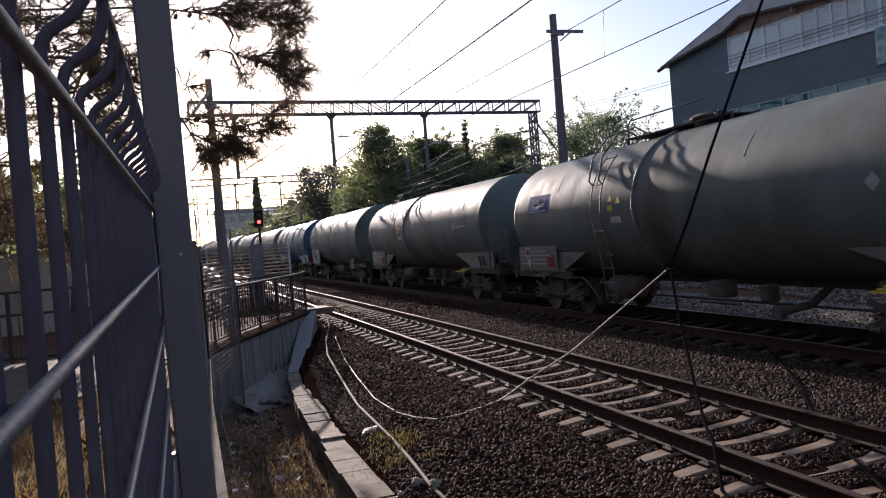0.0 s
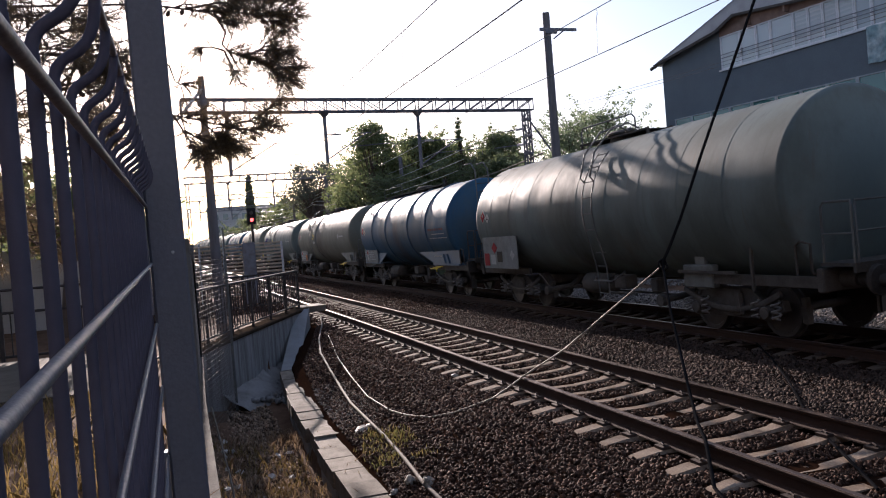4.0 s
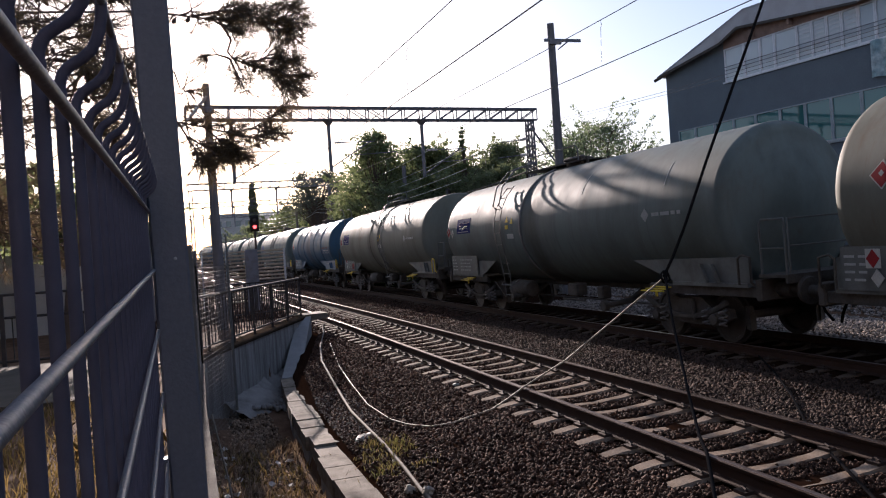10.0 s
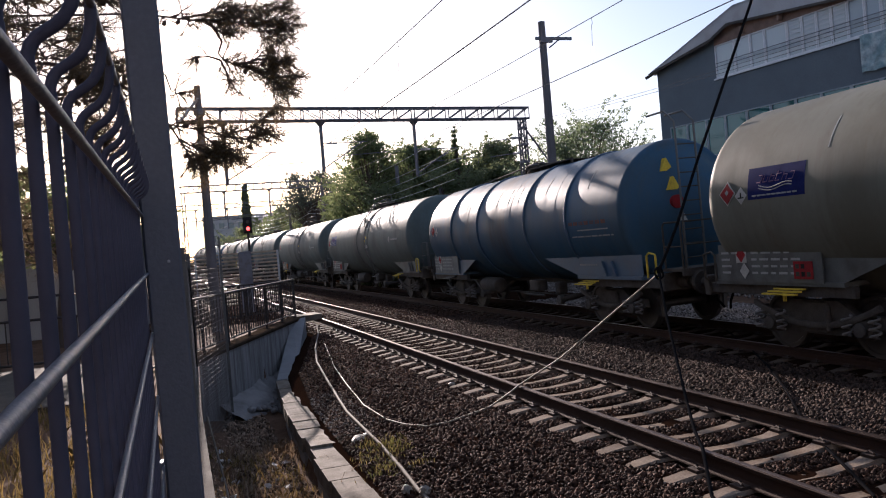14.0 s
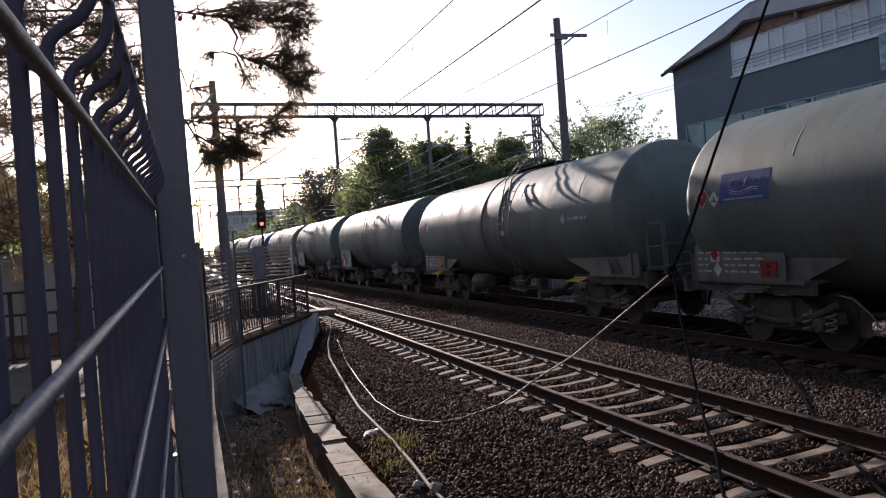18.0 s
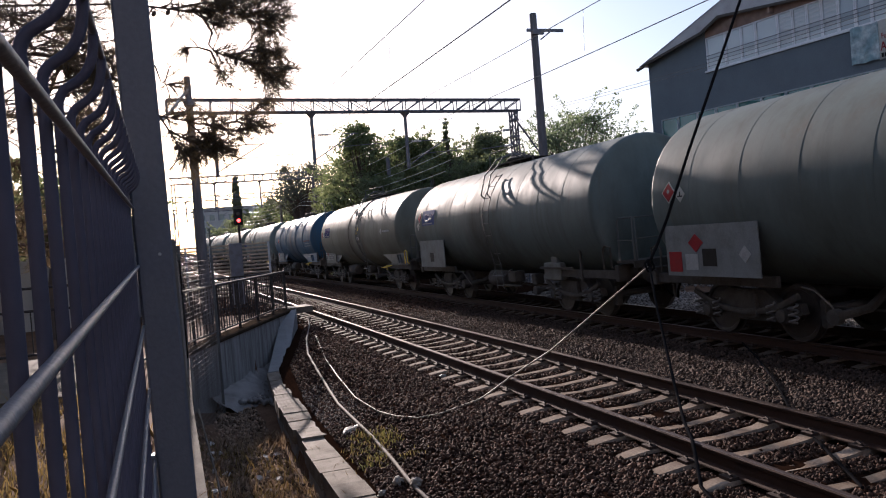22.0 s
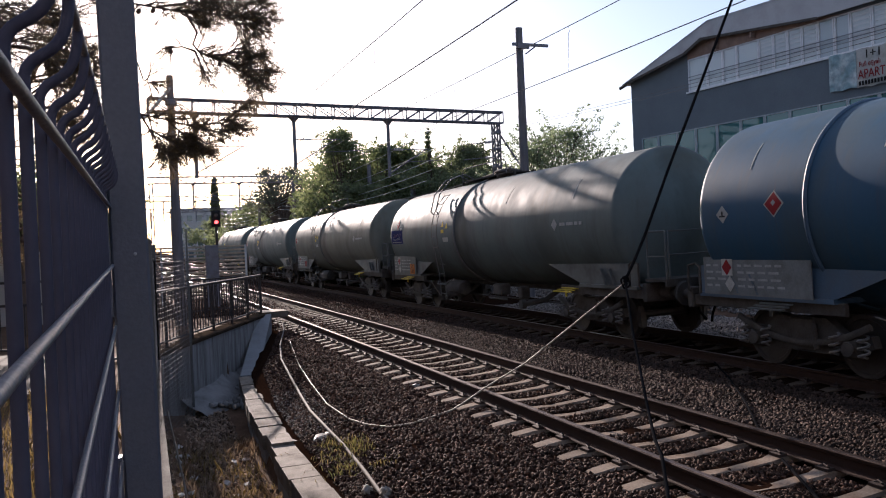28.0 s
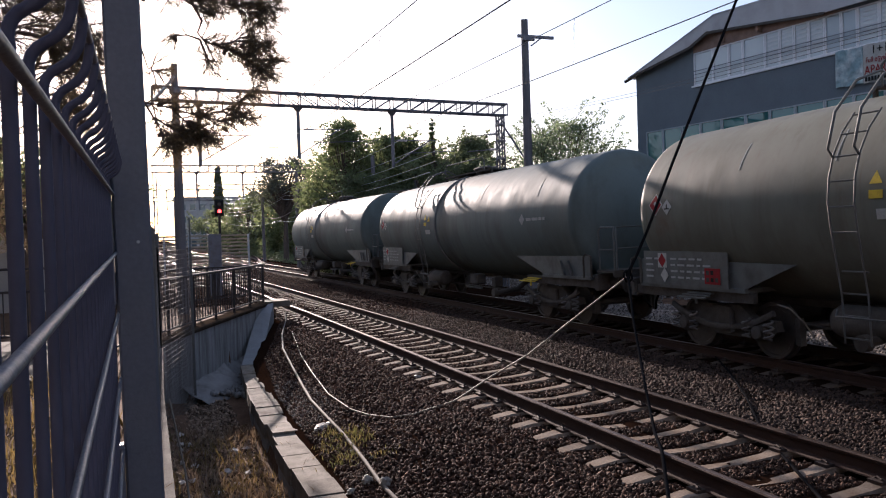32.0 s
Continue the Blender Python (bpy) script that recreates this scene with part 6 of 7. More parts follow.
def words(text, s, z, size, mat, squash=1.0):
    cu = bpy.data.curves.new("lettering", "FONT")
    cu.body, cu.size, cu.extrude = text, size, 0.004
    cu.materials.append(mat)
    ob = new("lettering", cu)
    ob.parent = banner
    u = Vector((math.sin(PHI), -math.cos(PHI), 0))
    nrm = Vector((-math.cos(PHI), -math.sin(PHI), 0))
    m = Matrix((u, Vector((0, 0, 1)), nrm)).transposed().to_4x4()
    m.translation = facade_m(s, 0.15, z)
    ob.matrix_basis = m @ Matrix.Diagonal((squash, 1, 1, 1))
    return ob


words("1+1", 12.25, 8.1, 0.42, M_BLACK)
words("Full eşyalı", 12.05, 7.82, 0.27, M_RED, 0.75)
words("APART", 12.0, 7.40, 0.46, M_RED, 0.72)
for i in range(9):
    part("lettering_bar", wall_block(12.02 + 0.115 * i, 12.1 + 0.115 * i, 7.17, 7.32, 0.150, 0.143), M_BLACK, banner)

# distant blocks
far = thing("apartment_block", None, "hazy grey apartment block far down the line", "building")
fx, fy = 18, 210
part("wall", Shape().box(fx, fy, 6.5, 22, 12, 13), M_FAR, far)
part("roof", Shape().box(fx, fy, 13.2, 22.6, 12.6, 0.4), M_ROOF, far)
for i in range(9):
    for j in range(4):
        wv = part("window", Shape().box(fx - 9.2 + 2.3 * i, fy - 6.03, 2.0 + 3.0 * j, 1.2, 0.1, 1.4), M_GLASS, far)
        part("sill", Shape().box(fx - 9.2 + 2.3 * i, fy - 6.1, 1.2 + 3.0 * j, 1.4, 0.16, 0.08), M_FRAME, wv)
for x, y, w_, h in ((-16, 260, 24, 10), (-60, 240, 30, 12), (60, 260, 40, 14)):
    b = thing("apartment_block", None, "hazy pale building in the distance", "building")
    part("wall", Shape().box(x, y, h / 2, w_, 12, h), M_FAR, b)
    part("roof", Shape().box(x, y, h + 0.2, w_ + 0.6, 12.6, 0.4), M_ROOF, b)
    for i in range(int(w_ / 3)):
        for j in range(3):
            part("window", Shape().box(x - w_ / 2 + 1.5 + 3 * i, y - 6.03, 2 + 3 * j, 1.2, 0.1, 1.4), M_GLASS, b)


# unseen blocks added beside and behind the camera to shut out low sky light
for x, y, w, d, h, lab in ((-19, -8, 12, 30, 17, "unseen plain block left of the fence, added to cut sky light"), (-19, -40, 12, 32, 17, "unseen plain block farther back on the left, added to cut sky light"), (-22, 24, 14, 30, 15, "unseen plain block beyond the garden, added to cut sky light"), (-4, -36, 18, 14, 12, "unseen plain block behind the camera, added to cut sky light"), (27, -30, 18, 26, 9, "unseen plain block beside the line, added to cut sky light")):
    hb = thing("sky_blocker", None, lab, "house")
    part("wall", Shape().box(x, y, h / 2, w, d, h, bevel=0.05), M_FAR, hb)
    part("roof", Shape().box(x, y, h + 0.2, w + 0.8, d + 0.8, 0.38, bevel=0.05), M_ROOF, hb)


# ---- trees and plants ----
def leaf_cloud(centres, per, size, spread, seed, flat=0.8, droop=0.0, aspect=0.5):
    """Many small folded leaves round a list of clump centres: (x, y, z, radius)."""
    rng = np.random.default_rng(seed)
    c = np.repeat(np.array(centres, float), per, axis=0)
    n = len(c)
    d = rng.normal(0, 1, (n, 3))
    d /= np.linalg.norm(d, axis=1)[:, None]
    rad = rng.uniform(0, 1, (n, 1)) ** 0.45
    p = c[:, :3] + d * rad * c[:, 3:4] * np.array([1, 1, flat]) * spread
    a = rng.normal(0, 1, (n, 3)) + np.array([0, 0, -droop])
    a /= np.linalg.norm(a, axis=1)[:, None]
    b = np.cross(a, rng.normal(0, 1, (n, 3)))
    b /= np.linalg.norm(b, axis=1)[:, None] + 1e-9
    s = size * rng.uniform(0.6, 1.35, (n, 1))
    v = np.stack([p - a * s * 0.5, p + b * s * aspect * 0.5, p + a * s * 0.5, p - b * s * aspect * 0.5], 1).reshape(-1, 3)
    f = np.arange(n * 4).reshape(-1, 4)
    return v, f


def raw_mesh(name, v, f, mat):
    me = bpy.data.meshes.new(name)
    k = f.shape[1]
    me.vertices.add(len(v))
    me.vertices.foreach_set("co", v.reshape(-1).astype(np.float32))
    me.loops.add(f.size)
    me.loops.foreach_set("vertex_index", f.reshape(-1).astype(np.int32))
    me.polygons.add(len(f))
    me.polygons.foreach_set("loop_start", (np.arange(len(f)) * k).astype(np.int32))
    me.materials.append(mat)
    me.update(calc_edges=True)
    return me


def tree(x, y, z0, h, w, label, mat, seed, clumps=26, per=170, leaf=0.22, trunk=0.25, shape="round", name="tree", bare=0.3):
    rng = random.Random(seed)
    t = thing(name, None, label, "tree")
    limbs = Shape()
    top = z0 + h
    lean = rng.uniform(-0.3, 0.3)
    limbs.tube([(x, y, z0 - 0.2), (x + lean * 0.4, y, z0 + h * 0.3), (x + lean, y, z0 + h * 0.75)], [trunk, trunk * 0.75, trunk * 0.25], 8)
    cs, sprigs = [], []
    for i in range(clumps):
        q = rng.uniform(bare, 1.0)
        if shape == "round":
            prof = math.sin(math.pi * min(1, (q - bare) / (1 - bare) * 0.82 + 0.16)) ** 0.7
        elif shape == "spire":
            prof = 1.05 - (q - bare) / (1 - bare)
        else:
            prof = 1.0 if q > 0.6 else 0.0
        if shape == "umbrella":
            q = rng.uniform(0.68, 1.0)
            prof = (1.15 - q) * 2.2 + 0.2
        ang = rng.uniform(0, 6.283)
        rr = w / 2 * prof * rng.uniform(0.45, 1.0)
        r = w * (0.10 + 0.12 * rng.random()) * (0.5 + 0.5 * prof)
        c = (x + lean * q + rr * math.cos(ang), y + rr * math.sin(ang), z0 + h * q - r * 0.5, r)
        if shape == "round" and rng.random() < 0.6:
            d = Vector((math.cos(ang) * 0.7, math.sin(ang) * 0.7, rng.uniform(0.1, 1.0))).normalized()
            ln = rng.uniform(0.5, 1.0) * (0.5 + 0.12 * w)
            o = Vector(c[:3]) + d * r
            for k in range(6):
                p = o + d * (ln * k / 5) + Vector((rng.gauss(0, 0.07), rng.gauss(0, 0.07), rng.gauss(0, 0.07)))
                sprigs.append((p.x, p.y, p.z, 0.26 - 0.03 * k))
            limbs.tube([o - d * r, o + d * ln], [0.02, 0.006], 4)
        cs.append(c)
        b0 = z0 + h * max(bare * 0.7, q * 0.55)
        limbs.tube([(x + lean * 0.5, y, b0), ((x + c[0]) / 2, (y + c[1]) / 2, (b0 + c[2]) / 2 + 0.2), (c[0], c[1], c[2])], [trunk * 0.3, trunk * 0.16, 0.02], 5)
    part("trunk", limbs, M_BARK, t, smooth=60)
    v, f = leaf_cloud(cs, per, leaf, 1.25, seed)
    if sprigs:
        v2, f2 = leaf_cloud(sprigs, 9, leaf, 1.3, seed + 500)
        v, f = np.concatenate([v, v2]), np.concatenate([f, f2 + len(v)])
    new_ob = new("crown", raw_mesh("crown", v, f, mat))
    new_ob.parent = t
    new_ob["kind"] = "stuff"
    return t


GREEN = "leafy green tree behind the train, crown uneven with gaps"
tree(12.2, 50, -0.4, 10.1, 5.0, GREEN, M_LEAF, 11, 90, 260, 0.2, bare=0.08)
tree(14.9, 51, -0.4, 9.4, 6.2, GREEN, M_LEAF, 12, 90, 260, 0.2, bare=0.08)
tree(17.5, 51, -0.4, 9.0, 6.4, GREEN, M_LEAF, 13, 90, 260, 0.2, bare=0.08)
tree(16.2, 52, -0.4, 8.9, 4.4, GREEN, M_LEAFDARK, 22, 70, 240, 0.2, bare=0.08)
tree(18.1, 49, -0.4, 10.6, 1.5, "slender ivy-clad trunk among the trees", M_LEAF, 14, 70, 60, 0.15, 0.12, "spire", bare=0.1)
tree(20.7, 50, -0.4, 9.3, 6.2, "dark evergreen tree behind the gantry leg", M_LEAFDARK, 15, 90, 260, 0.2, bare=0.08)
tree(23.0, 52, -0.4, 8.6, 3.6, "dark evergreen tree beside the house", M_LEAFDARK, 16, 60, 220, 0.2, bare=0.08)
tree(16.0, 46, -0.4, 7.2, 5.8, GREEN, M_LEAFDARK, 17, 60, 220, 0.2, bare=0.08)
tree(19.3, 46, -0.4, 7.2, 5.8, GREEN, M_LEAFDARK, 18, 60, 220, 0.2, bare=0.08)
tree(12.9, 46, -0.4, 6.4, 4.6, GREEN, M_LEAFDARK, 21, 60, 220, 0.2, bare=0.08)
for i_, (x_, w_) in enumerate(((13.2, 5.0), (16.4, 5.4), (19.6, 5.4), (22.8, 5.4))):
    tree(x_, 56, -0.4, 9.3 - 0.3 * (i_ % 2), w_, GREEN, M_LEAF if i_ < 3 else M_LEAFDARK, 80 + i_, 90, 260, 0.22, bare=0.05)
tree(12.5, 76, -0.4, 10.6, 6.4, "umbrella-shaped pine beside the line", M_PINEFAR, 19, 60, 150, 0.2, 0.3, "umbrella")
tree(12.5, 150, 0, 15.9, 3.6, "tall dark cypress in the distance", M_LEAFDARK, 20, 170, 110, 0.35, 0.2, "spire", bare=0.05)
for i, (x, y, h, w) in enumerate(((16, 95, 9, 8), (13.5, 112, 8, 8), (17, 130, 10, 10), (13, 170, 9, 11), (14.8, 88, 6, 6), (21, 110, 10, 9), (26, 75, 8, 7), (-9, 120, 8, 9), (-14, 90, 7, 8))):
    tree(x, y, 0, h, w, "leafy tree in the hazy distance", M_LEAFDARK if i % 2 else M_LEAF, 30 + i, 34, 170, 0.4, bare=0.12)
# garden trees behind the fence
for i, (x, y, h, w) in enumerate(((-2.9, 22.5, 3.9, 2.6), (-5.0, 23, 4.5, 3.4), (-7.6, 23.5, 4.3, 3.6), (-10.6, 22.5, 5.0, 3.8), (-14, 22, 5.2, 4.2), (-2.4, 34, 4.2, 4), (-7, 34, 5, 5))):
    tree(x, y, 0.3, h, w, "dark leafy garden tree behind the fence", M_LEAF, 70 + i, 40, 90, 0.2, bare=0.66)
tree(21.2, 37.5, -0.4, 8.5, 6.8, "airy leafy tree beside the grey house", M_LEAFPALE, 50, 95, 150, 0.16, 0.12, bare=0.35)
tree(19.0, 36.0, -0.4, 7.2, 4.4, "airy leafy bush beside the utility pole", M_LEAFPALE, 51, 60, 110, 0.15, 0.1, bare=0.2)

# low hedge along the far side of the line
hedge = []
rr_ = random.Random(4)
for i in range(64):
    y = 40 + i * 1.0
    hedge.append((13.9 + bend(y) + rr_.uniform(-0.3, 0.9) + (0.8 if y > 40 else 0), y, rr_.uniform(0.0, 0.9), rr_.uniform(0.4, 0.9)))
v_, f_ = leaf_cloud(hedge, 130, 0.16, 1.1, 60)
tagged(new("hedge", raw_mesh("hedge", v_, f_, M_LEAFDARK)), "dark scrubby hedge along the far side of the line", "hedge", kind="stuff")


# ---- pine over the fence ----
def tuft(v, f, p, axis, length, rng, n=30):
    axis = axis.normalized()
    for _ in range(n):
        d = Vector((rng.gauss(0, 1), rng.gauss(0, 1), rng.gauss(0, 1))).normalized()
        d = (axis * rng.uniform(0.1, 1.0) + d * 0.85).normalized()
        o = p + axis * rng.uniform(-0.5, 0.45) * length
        side = d.cross(Vector((rng.gauss(0, 1), rng.gauss(0, 1), rng.gauss(0, 1)))).normalized() * 0.0014
        k = len(v)
        e = o + d * length * rng.uniform(0.7, 1.1)
        v.extend([o - side, o + side, e + side * 0.4, e - side * 0.4])
        f.append((k, k + 1, k + 2, k + 3))


def pine():
    rng = random.Random(77)
    t = thing("pine_tree", None, "pine with dark needle tufts and cones overhanging the fence", "tree")
    wood = Shape()
    wood.tube([(-3.2, 7.5, 0.3), (-3.1, 7.4, 2.5), (-2.9, 7.3, 5.0), (-2.8, 7.2, 7.5)], [0.2, 0.17, 0.13, 0.08], 10)
    v, f = [], []
    cones = []

    def branch(pts, tufts, size=0.096, n=42, twig=0.15, from_=0.3):
        pts = [Vector(p) for p in pts]
        wood.tube(pts, [0.009 - 0.0065 * i / (len(pts) - 1) for i in range(len(pts))], 6)
        for _ in range(int(tufts * 1.35)):
            q = rng.uniform(from_, 1.0) * (len(pts) - 1)
            i = min(int(q), len(pts) - 2)
            p = pts[i].lerp(pts[i + 1], q - i)
            d = (pts[i + 1] - pts[i]).normalized()
            a = (d * 0.8 + Vector((rng.gauss(0, 0.5), rng.gauss(0, 0.5), rng.gauss(0.1, 0.5)))).normalized()
            e = p + a * rng.uniform(0.05, twig)
            wood.tube([p, (p + e) / 2 + Vector((0, 0, 0.01)), e], [0.0045, 0.004, 0.003], 4)
            tuft(v, f, e, a, size, rng, n)
            if rng.random() < 0.07:
                cones.append(e - a * 0.06 + Vector((0, 0, -0.03)))

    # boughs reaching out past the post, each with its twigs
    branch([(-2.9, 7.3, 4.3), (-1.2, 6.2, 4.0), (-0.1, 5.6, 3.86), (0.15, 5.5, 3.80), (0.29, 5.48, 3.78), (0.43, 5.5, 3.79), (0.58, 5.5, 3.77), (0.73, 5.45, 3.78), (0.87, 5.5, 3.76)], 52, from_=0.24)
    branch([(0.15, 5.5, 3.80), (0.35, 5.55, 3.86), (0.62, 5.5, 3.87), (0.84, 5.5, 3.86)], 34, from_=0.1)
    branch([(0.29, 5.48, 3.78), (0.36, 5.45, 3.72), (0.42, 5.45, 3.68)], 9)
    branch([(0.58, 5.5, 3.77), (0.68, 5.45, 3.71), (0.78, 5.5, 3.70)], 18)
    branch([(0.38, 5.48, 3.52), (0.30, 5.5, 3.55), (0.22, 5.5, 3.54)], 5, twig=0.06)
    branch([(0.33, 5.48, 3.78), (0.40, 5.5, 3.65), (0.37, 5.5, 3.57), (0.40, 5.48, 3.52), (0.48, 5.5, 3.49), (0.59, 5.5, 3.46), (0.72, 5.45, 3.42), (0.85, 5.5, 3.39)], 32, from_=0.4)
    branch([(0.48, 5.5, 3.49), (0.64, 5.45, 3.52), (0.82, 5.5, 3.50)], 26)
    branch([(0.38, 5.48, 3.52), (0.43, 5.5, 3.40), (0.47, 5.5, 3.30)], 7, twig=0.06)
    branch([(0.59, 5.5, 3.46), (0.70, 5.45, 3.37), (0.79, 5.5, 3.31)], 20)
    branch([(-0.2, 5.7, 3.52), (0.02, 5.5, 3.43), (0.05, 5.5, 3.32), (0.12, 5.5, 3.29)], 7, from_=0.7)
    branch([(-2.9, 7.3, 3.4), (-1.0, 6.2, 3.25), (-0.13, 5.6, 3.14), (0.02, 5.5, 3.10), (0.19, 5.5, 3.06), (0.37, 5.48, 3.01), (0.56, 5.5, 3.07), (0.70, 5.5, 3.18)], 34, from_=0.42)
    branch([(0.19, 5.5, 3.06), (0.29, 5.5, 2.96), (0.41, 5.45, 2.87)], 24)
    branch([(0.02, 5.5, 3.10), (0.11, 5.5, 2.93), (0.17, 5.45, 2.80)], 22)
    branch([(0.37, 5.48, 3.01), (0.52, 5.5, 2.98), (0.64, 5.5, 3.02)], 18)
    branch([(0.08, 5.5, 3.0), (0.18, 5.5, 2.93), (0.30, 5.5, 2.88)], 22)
    # the crown seen through the fence
    for i in range(124):
        a = Vector((-2.9, 7.2, rng.uniform(2.5, 5.4)))
        e = Vector((rng.uniform(-2.6, -0.2), rng.uniform(4.2, 7.5), a.z + rng.uniform(-0.5, 0.5)))
        m = (a + e) / 2 + Vector((0, 0, rng.uniform(0, 0.25)))
        branch([a, m, e], 42, 0.085, 36, 0.3)
    # twigs between the folded fence top and the post
    for i in range(27):
        z = rng.uniform(2.95, 4.3)
        a = Vector((-0.72, 6.2, z + rng.uniform(-0.25, 0.3)))
        e = Vector((rng.uniform(-0.46, -0.2), rng.uniform(5.6, 6.2), z))
        branch([a, (a + e) / 2 + Vector((0, 0, rng.uniform(-0.05, 0.12))), e], 17, 0.07, 30, 0.16, 0.3)
    part("trunk", wood, M_BARK, t, smooth=60)
    me = bpy.data.meshes.new("needles")
    me.from_pydata([tuple(p) for p in v], [], f)
    me.materials.append(M_NEEDLE)
    nd = new("needles", me)
    nd.parent = t
    nd["kind"] = "stuff"
    cone = Shape().lathe([(0.005, -0.022), (0.012, -0.016), (0.015, -0.003), (0.013, 0.01), (0.007, 0.018), (0.003, 0.022)], (0, 0, 0), "z", 8).data("pine_cone", M_BARK, 50)
    for p in cones:
        o = part("pine_cone", cone, None, t)
        o.matrix_basis = Matrix.Translation(p) @ pose(0, 0, 0, rng.uniform(-40, 40), rng.uniform(-40, 40), 0)
    return t


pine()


def blades(name, spots, per, hmin, hmax, spread, mat, label, zf, seed, width=0.006):
    rng = np.random.default_rng(seed)
    c = np.repeat(np.array(spots, float), per, axis=0)
    n = len(c)
    xy = c[:, :2] + rng.normal(0, 1, (n, 2)) * c[:, 2:3] * spread
    z = np.array([zf(a, b) for a, b in xy])
    h = rng.uniform(hmin, hmax, n)
    lean = rng.normal(0, 0.45, (n, 2)) * h[:, None]
    ang = rng.uniform(0, 6.28, n)
    s = np.stack([np.cos(ang), np.sin(ang), 0 * ang], 1) * width
    p0 = np.column_stack([xy, z - 0.02])
    p1 = np.column_stack([xy + lean * 0.35, z + h * 0.6])
    p2 = np.column_stack([xy + lean, z + h])
    v = np.stack([p0 - s, p0 + s, p1 + s * 0.8, p2, p1 - s * 0.8], 1).reshape(-1, 3)
    f = np.arange(n * 5).reshape(-1, 5)
    return tagged(new(name, raw_mesh(name, v, f, mat)), label, "grass", kind="stuff")


r_ = random.Random(8)
spots = [(r_.uniform(0.3, 1.45), r_.uniform(4.5, 13), r_.uniform(0.1, 0.3)) for _ in range(70)]
blades("dry_grass", spots, 22, 0.05, 0.20, 1.0, M_GRASS, "dry yellow grass and weeds in the drain", height, 1)
spots = [(r_.uniform(-3.5, -0.3), r_.uniform(2.5, 11), r_.uniform(0.2, 0.5)) for _ in range(80)]
blades("dry_grass", spots, 60, 0.05, 0.22, 1.0, M_GRASS, "dry yellow grass behind the fence", height, 2)
bz = lambda x, y: ballast_z(x - bend(y))
spots = [(r_.uniform(0.25, 1.5), r_.uniform(4.0, 14), 0.25) for _ in range(120)]
blades("dead_stems", spots, 26, 0.03, 0.20, 1.0, M_DEAD, "tangle of dead brown stems and leaves in the drain", height, 4, 0.008)
spots = [(r_.uniform(2.15, 2.6), r_.uniform(9.0, 10.9), 0.10) for _ in range(20)]
blades("green_weed", spots, 26, 0.03, 0.11, 1.0, M_WEED, "low green weeds on the ballast edge", bz, 3)


# ---- the near fence ----
FDIR = Vector((-0.0075, 0.9998, 0.0194))
FN = Vector((1.0, 0.0075, 0.0))
FEYE = Vector((0, 0, 2.17))


def fence_p(along, n, h):
    return FEYE + FDIR * along + FN * n + Vector((0, 0, h))


fence = thing("mesh_fence_panel", None, "dark blue-grey steel fence panel with a folded top", "fence")
FOLD = [(-0.037, 0.0600), (-0.0368, 0.0632), (-0.0358, 0.0662), (-0.0338, 0.0688), (-0.0310, 0.0708), (-0.0280, 0.0728), (-0.0253, 0.0755), (-0.0233, 0.0788), (-0.0219, 0.0830), (-0.0210, 0.0880), (-0.0206, 0.0945)]
bar = Shape().tube([(-0.037, 0, -1.73), (-0.037, 0, 0.060)], 0.00245, 10).data("upright", M_BAR, 60)
fold = Shape().tube([FN * n + Vector((0, 0, h)) for n, h in FOLD], 0.0022, 8).data("bent_top", M_BAR, 60)
for i in range(-18, 20):
    d = 0.2156 + 0.0503 * i
    ob = part("upright", bar, None, fence)
    ob.matrix_basis = Matrix.Translation(FEYE + FDIR * d)
    part("bent_top", fold, None, ob)
for n, h, r in ((-0.0318, 0.0480, 0.0023), (-0.0205, 0.0940, 0.0018), (-0.031, -0.0320, 0.0023), (-0.031, -0.1157, 0.0023), (-0.031, -0.2037, 0.0023), (-0.031, -0.301, 0.0023), (-0.031, -0.402, 0.0023), (-0.031, -0.508, 0.0023), (-0.031, -0.65, 0.0023), (-0.031, -0.83, 0.0023), (-0.031, -1.1, 0.0023), (-0.031, -1.4, 0.0023)):
    w = part("cross_wire", Shape().tube([fence_p(-0.9, n, h), fence_p(1.154, n, h)], r, 8), M_WIRE, fence, smooth=60)
    part("cut_end", Shape().tube([fence_p(1.1541, n, h), fence_p(1.164, n, h)], [r * 1.02, r * 0.75], 8), M_STEEL, w, "bare bright cut wire end")
post = thing("fence_post", None, "square blue-grey steel fence post with a cap", "fence post")
lean = Matrix.Translation(fence_p(1.18, -0.0047, 0)) @ pose(0, 0, 0, 0, -0.75, 0.4)
part("tube", Shape().box(-0.0045, 0, -0.585, 0.0490, 0.0402, 2.33, bevel=0.0035), M_POST, post, smooth=30).matrix_basis = lean
part("cap", Shape().box(-0.0045, 0, 0.586, 0.054, 0.045, 0.012, bevel=0.003), M_POST, post).matrix_basis = lean
part("fixing_screw", Shape().lathe([(0.0024, 0.0), (0.0024, -0.002), (0.0012, -0.0026)], (0.0024, -0.0201, -0.018), "y", 8), M_STEEL, post).matrix_basis = lean
for cz, cl in ((-0.012, 0.18), (-0.354, 0.12)):
    part("fixing_clip", Shape().box(-0.0345, -0.0177, cz, 0.010, 0.018, cl), M_POST, post).matrix_basis = lean

# concrete plinth that carries the fence line
plinth = Shape()
plinth.prism([(-0.17, -6), (0.11, -6), (0.13, 9.5), (0.20, 13.6), (-0.10, 13.6), (-0.17, 9.5)], -1.4, 0.485, "z")
solo("fence_plinth", plinth, M_PLINTH, "grey concrete plinth under the fence line", "plinth", kind="structure")

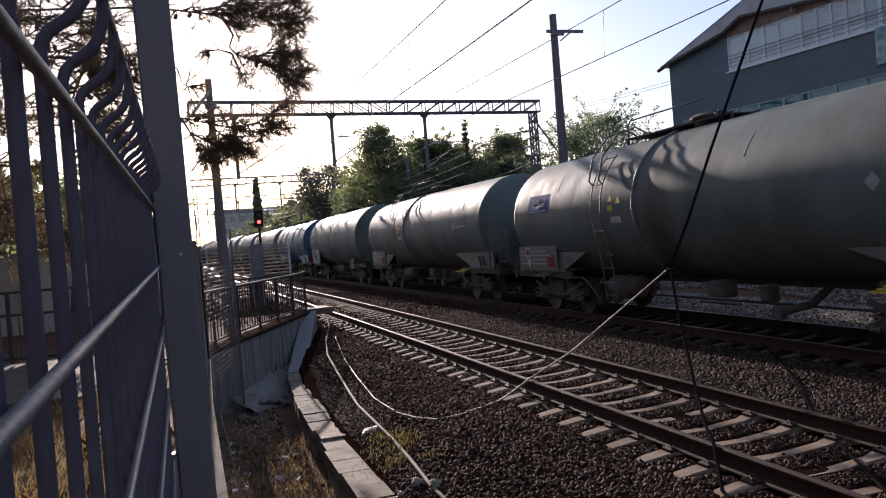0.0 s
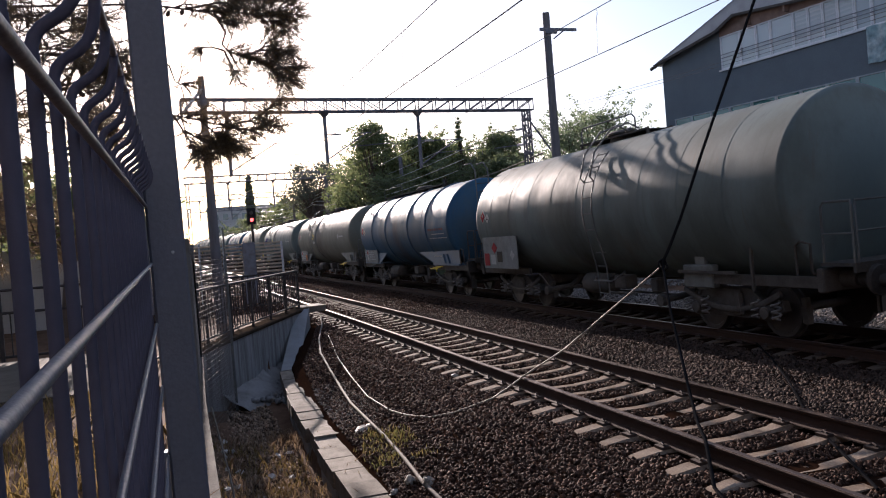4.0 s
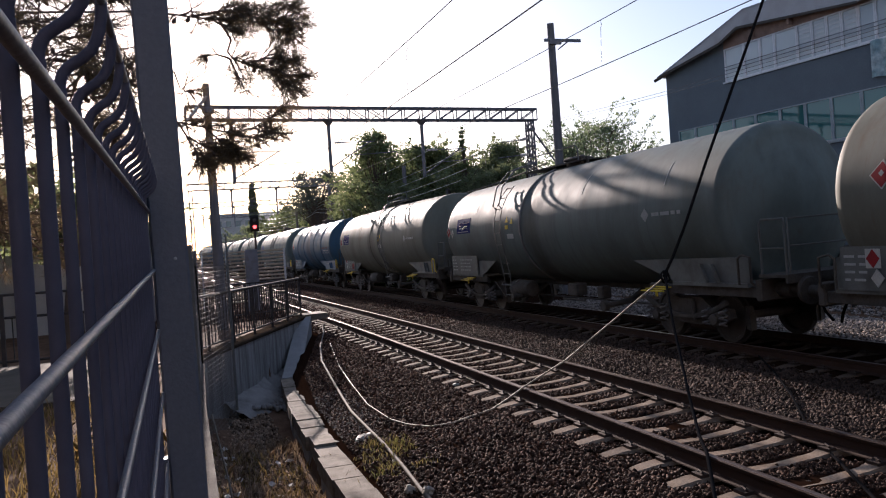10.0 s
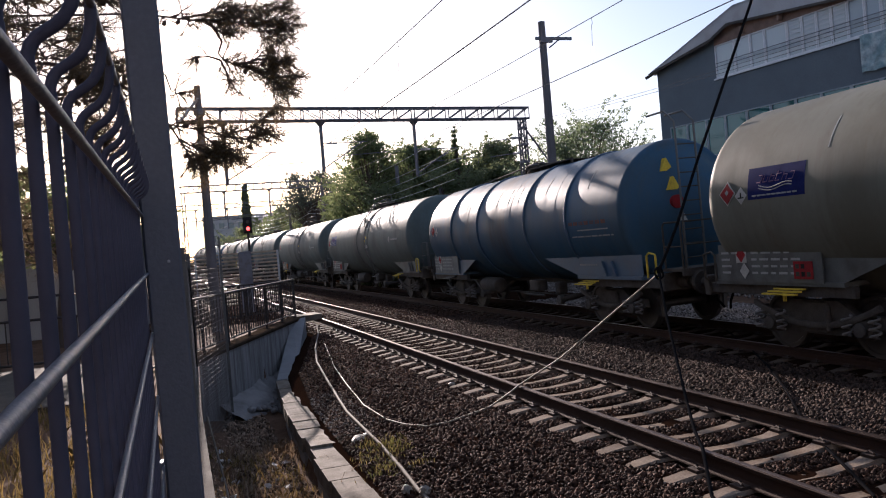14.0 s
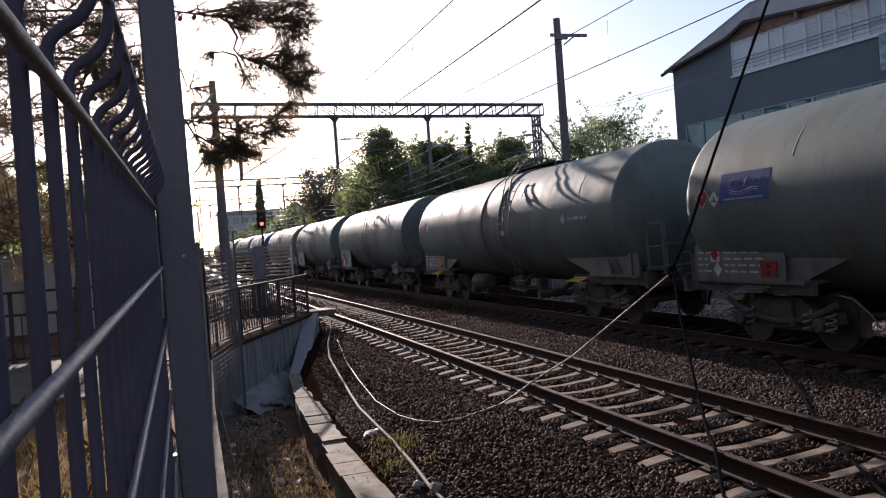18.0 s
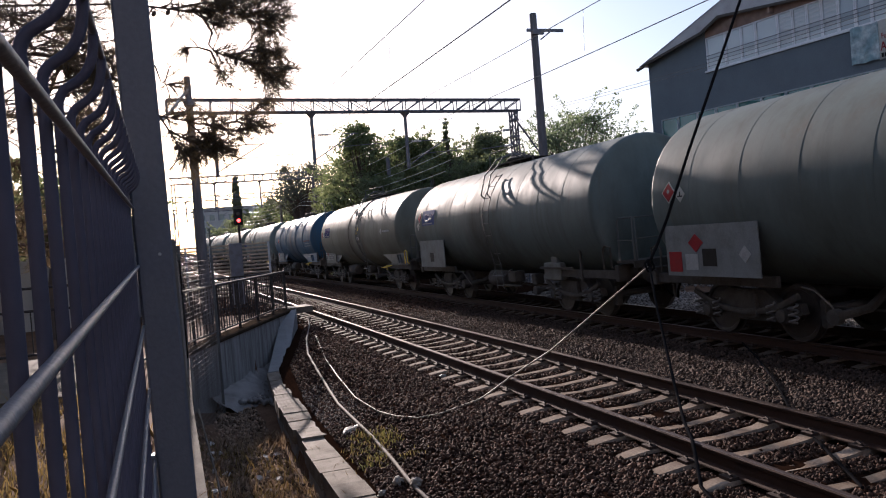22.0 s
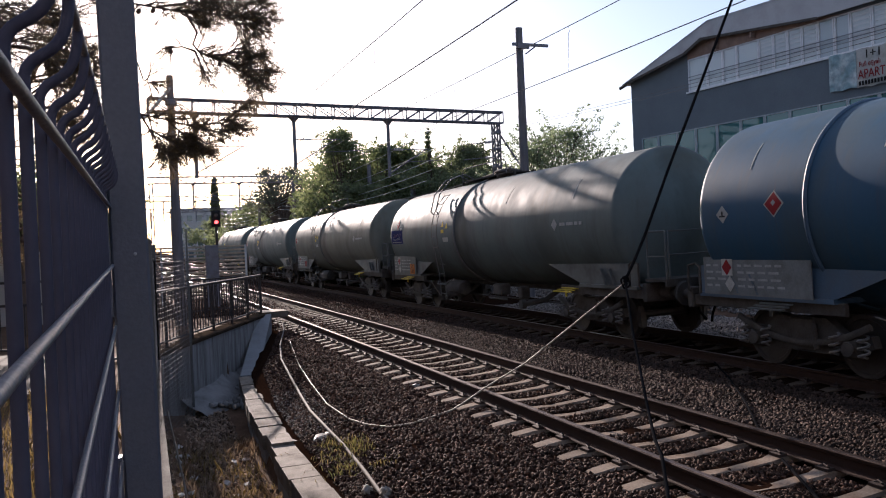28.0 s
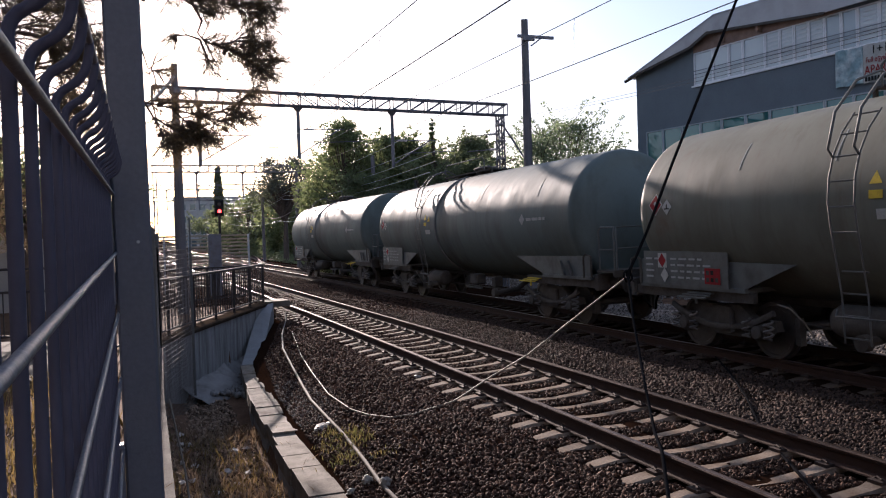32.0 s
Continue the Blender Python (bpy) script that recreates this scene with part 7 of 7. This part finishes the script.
# fence panels farther along, on the same line
def mesh_panel(p, q, z0, z1, name="mesh_fence_panel", label="dark welded mesh fence panel with thin wires", rows=16, cols=None, folded=False):
    p, q = Vector((*p, 0)), Vector((*q, 0))
    d = q - p
    t = thing(name, None, label, "fence")
    cols = cols or int(d.length / 0.06)
    nrm = Vector((d.y, -d.x, 0)).normalized()
    for i in range(rows + 1):
        z = z0 + (z1 - z0) * i / rows
        part("cross_wire", Shape().tube([p + Vector((0, 0, z)), q + Vector((0, 0, z))], 0.0032, 5), M_MESH, t)
    up = Shape()
    pts = [Vector((0, 0, z0)), Vector((0, 0, z1 - 0.25)), nrm * 0.05 + Vector((0, 0, z1 - 0.12)), Vector((0, 0, z1 + 0.02))]
    up.tube(pts, 0.0024, 5)
    up = up.data("upright", M_MESH)
    for i in range(cols + 1):
        o = part("upright", up, None, t)
        o.matrix_basis = Matrix.Translation(p + d * (i / cols) + nrm * 0.008)
    for e in (p, q):
        part("post", Shape().box(e.x, e.y, (z0 + z1) / 2, 0.05, 0.05, z1 - z0 + 0.1, bevel=0.005), M_LADDER, t)
    return t


mesh_panel((0.82, 16.55), (0.16, 13.7), -1.0, 2.05, rows=36)
mesh_panel((0.16, 13.7), (0.06, 9.0), 0.44, 2.3, rows=22, cols=70)

mesh_panel((-1.6, 25.2), (1.25, 25.2), 0.3, 2.9, rows=24, cols=48)

# railing and path on the other side of the fence
side_rail = thing("side_railing", None, "low black steel railing beside the path", "railing")
for z in (1.78, 1.35, 0.52):
    part("rail", Shape().tube([(-12, 17.6, z), (-1.6, 16.6, z)], 0.028, 6), M_RAILING, side_rail)
for i in range(7):
    t_ = i / 6
    part("post", Shape().box(-12 + 10.4 * t_, 17.6 - 1.0 * t_, 1.05, 0.07, 0.07, 1.5), M_RAILING, side_rail)
for i in range(50):
    t_ = (i + 0.5) / 50
    part("baluster", Shape().box(-12 + 10.4 * t_, 17.6 - 1.0 * t_, 0.94, 0.02, 0.02, 0.84), M_RAILING, side_rail)
path = Shape().prism([(-14, 13.0), (-0.7, 11.2), (-0.7, 16.0), (-1.4, 16.2), (-14, 17.2)], 0.38, 0.475, "z")
solo("path", path, M_PATH, "worn pale concrete path behind the fence", "path", kind="structure")
boundary = thing("boundary_wall", None, "pale rendered garden wall with dark metal gate leaves between piers", "wall", kind="structure")
part("wall", Shape().box(-12, 26.1, 0.75, 19, 0.2, 1.1), M_FAR, boundary)
for i in range(13):
    x = -21.2 + 1.52 * i
    part("pier", Shape().box(x, 26, 1.5, 0.42, 0.42, 2.6, bevel=0.03), M_FAR, boundary)
    if i % 3 == 0:
        part("gate_leaf", Shape().box(x + 0.76, 26.02, 1.72, 1.06, 0.05, 1.9, bevel=0.01), M_UNDER, boundary, "dark metal gate leaf")
    else:
        part("infill", Shape().box(x + 0.76, 26.04, 1.95, 1.12, 0.12, 1.5), M_FAR, boundary)
part("coping", Shape().box(-12, 26.05, 2.86, 19.2, 0.5, 0.1, bevel=0.02), M_FAR, boundary)

# litter and stones in the drain and on the slope
rl = random.Random(21)
for i in range(34):
    x, y = rl.uniform(0.3, 1.4), rl.uniform(5.0, 13.5)
    s = Shape()
    k = rl.uniform(0.03, 0.1)
    n = 6
    for j in range(n):
        a = 6.283 * j / n
        s.v += [(k * math.cos(a) * rl.uniform(0.5, 1.2), k * math.sin(a) * rl.uniform(0.5, 1.2), rl.uniform(0, 0.02)), (k * 0.8 * math.cos(a) * rl.uniform(0.5, 1.2), k * 0.8 * math.sin(a) * rl.uniform(0.5, 1.2), rl.uniform(0.03, 0.06))]
    s.f = [tuple(range(2 * n - 2, -1, -2)), tuple(range(1, 2 * n, 2))] + [(2 * j, 2 * ((j + 1) % n), 2 * ((j + 1) % n) + 1, 2 * j + 1) for j in range(n)]
    o = solo("litter_scrap", s, M_LITTER, "crumpled pale scrap of rubbish in the drain", "litter", "scraps in the drain")
    o.matrix_basis = pose(x, y, height(x, y) + 0.01, rl.uniform(-20, 20), rl.uniform(-20, 20), rl.uniform(0, 360))
for x, y, k, tall in ((2.2, 8.51, 0.07, 1.2), (2.33, 8.24, 0.075, 1.3), (2.0, 8.4, 0.06, 0.8), (2.47, 9.27, 0.03, 1.0), (2.36, 9.75, 0.035, 0.9), (2.28, 11.24, 0.12, 0.3), (2.42, 11.3, 0.07, 0.5), (4.2, 12.6, 0.07, 0.6), (2.1, 7.9, 0.06, 0.6)):
    s = Shape()
    rings = ((0.35, 0.0), (0.95, 0.12), (1.0, 0.5), (0.75, 0.95), (0.25, 1.15))
    for q, z in rings:
        s.v += [(k * q * math.cos(6.283 * j / 9) * rl.uniform(0.6, 1.25), k * q * math.sin(6.283 * j / 9) * rl.uniform(0.6, 1.25), k * tall * (z + rl.uniform(-0.12, 0.12))) for j in range(9)]
    s.f = [tuple(range(8, -1, -1)), tuple(range(36, 45))] + [(a * 9 + j, a * 9 + (j + 1) % 9, a * 9 + 9 + (j + 1) % 9, a * 9 + 9 + j) for a in range(4) for j in range(9)]
    o = solo("crumpled_bag", s, M_BAG, "crumpled off-white plastic scrap lying beside the conduit", "litter", "scraps beside the conduit")
    o.matrix_basis = pose(x, y, ballast_z(x - bend(y)) + 0.005, rl.uniform(-15, 15), rl.uniform(-15, 15), rl.uniform(0, 360))
wire("twig", [(0.18, 9.2, 0.46), (0.3, 8.6, -0.2), (0.34, 8.2, -0.6), (0.4, 7.9, -0.95)], 0.012, "pale dead vine hanging over the plinth", M_CONDUIT, 5, "vine")

motions()
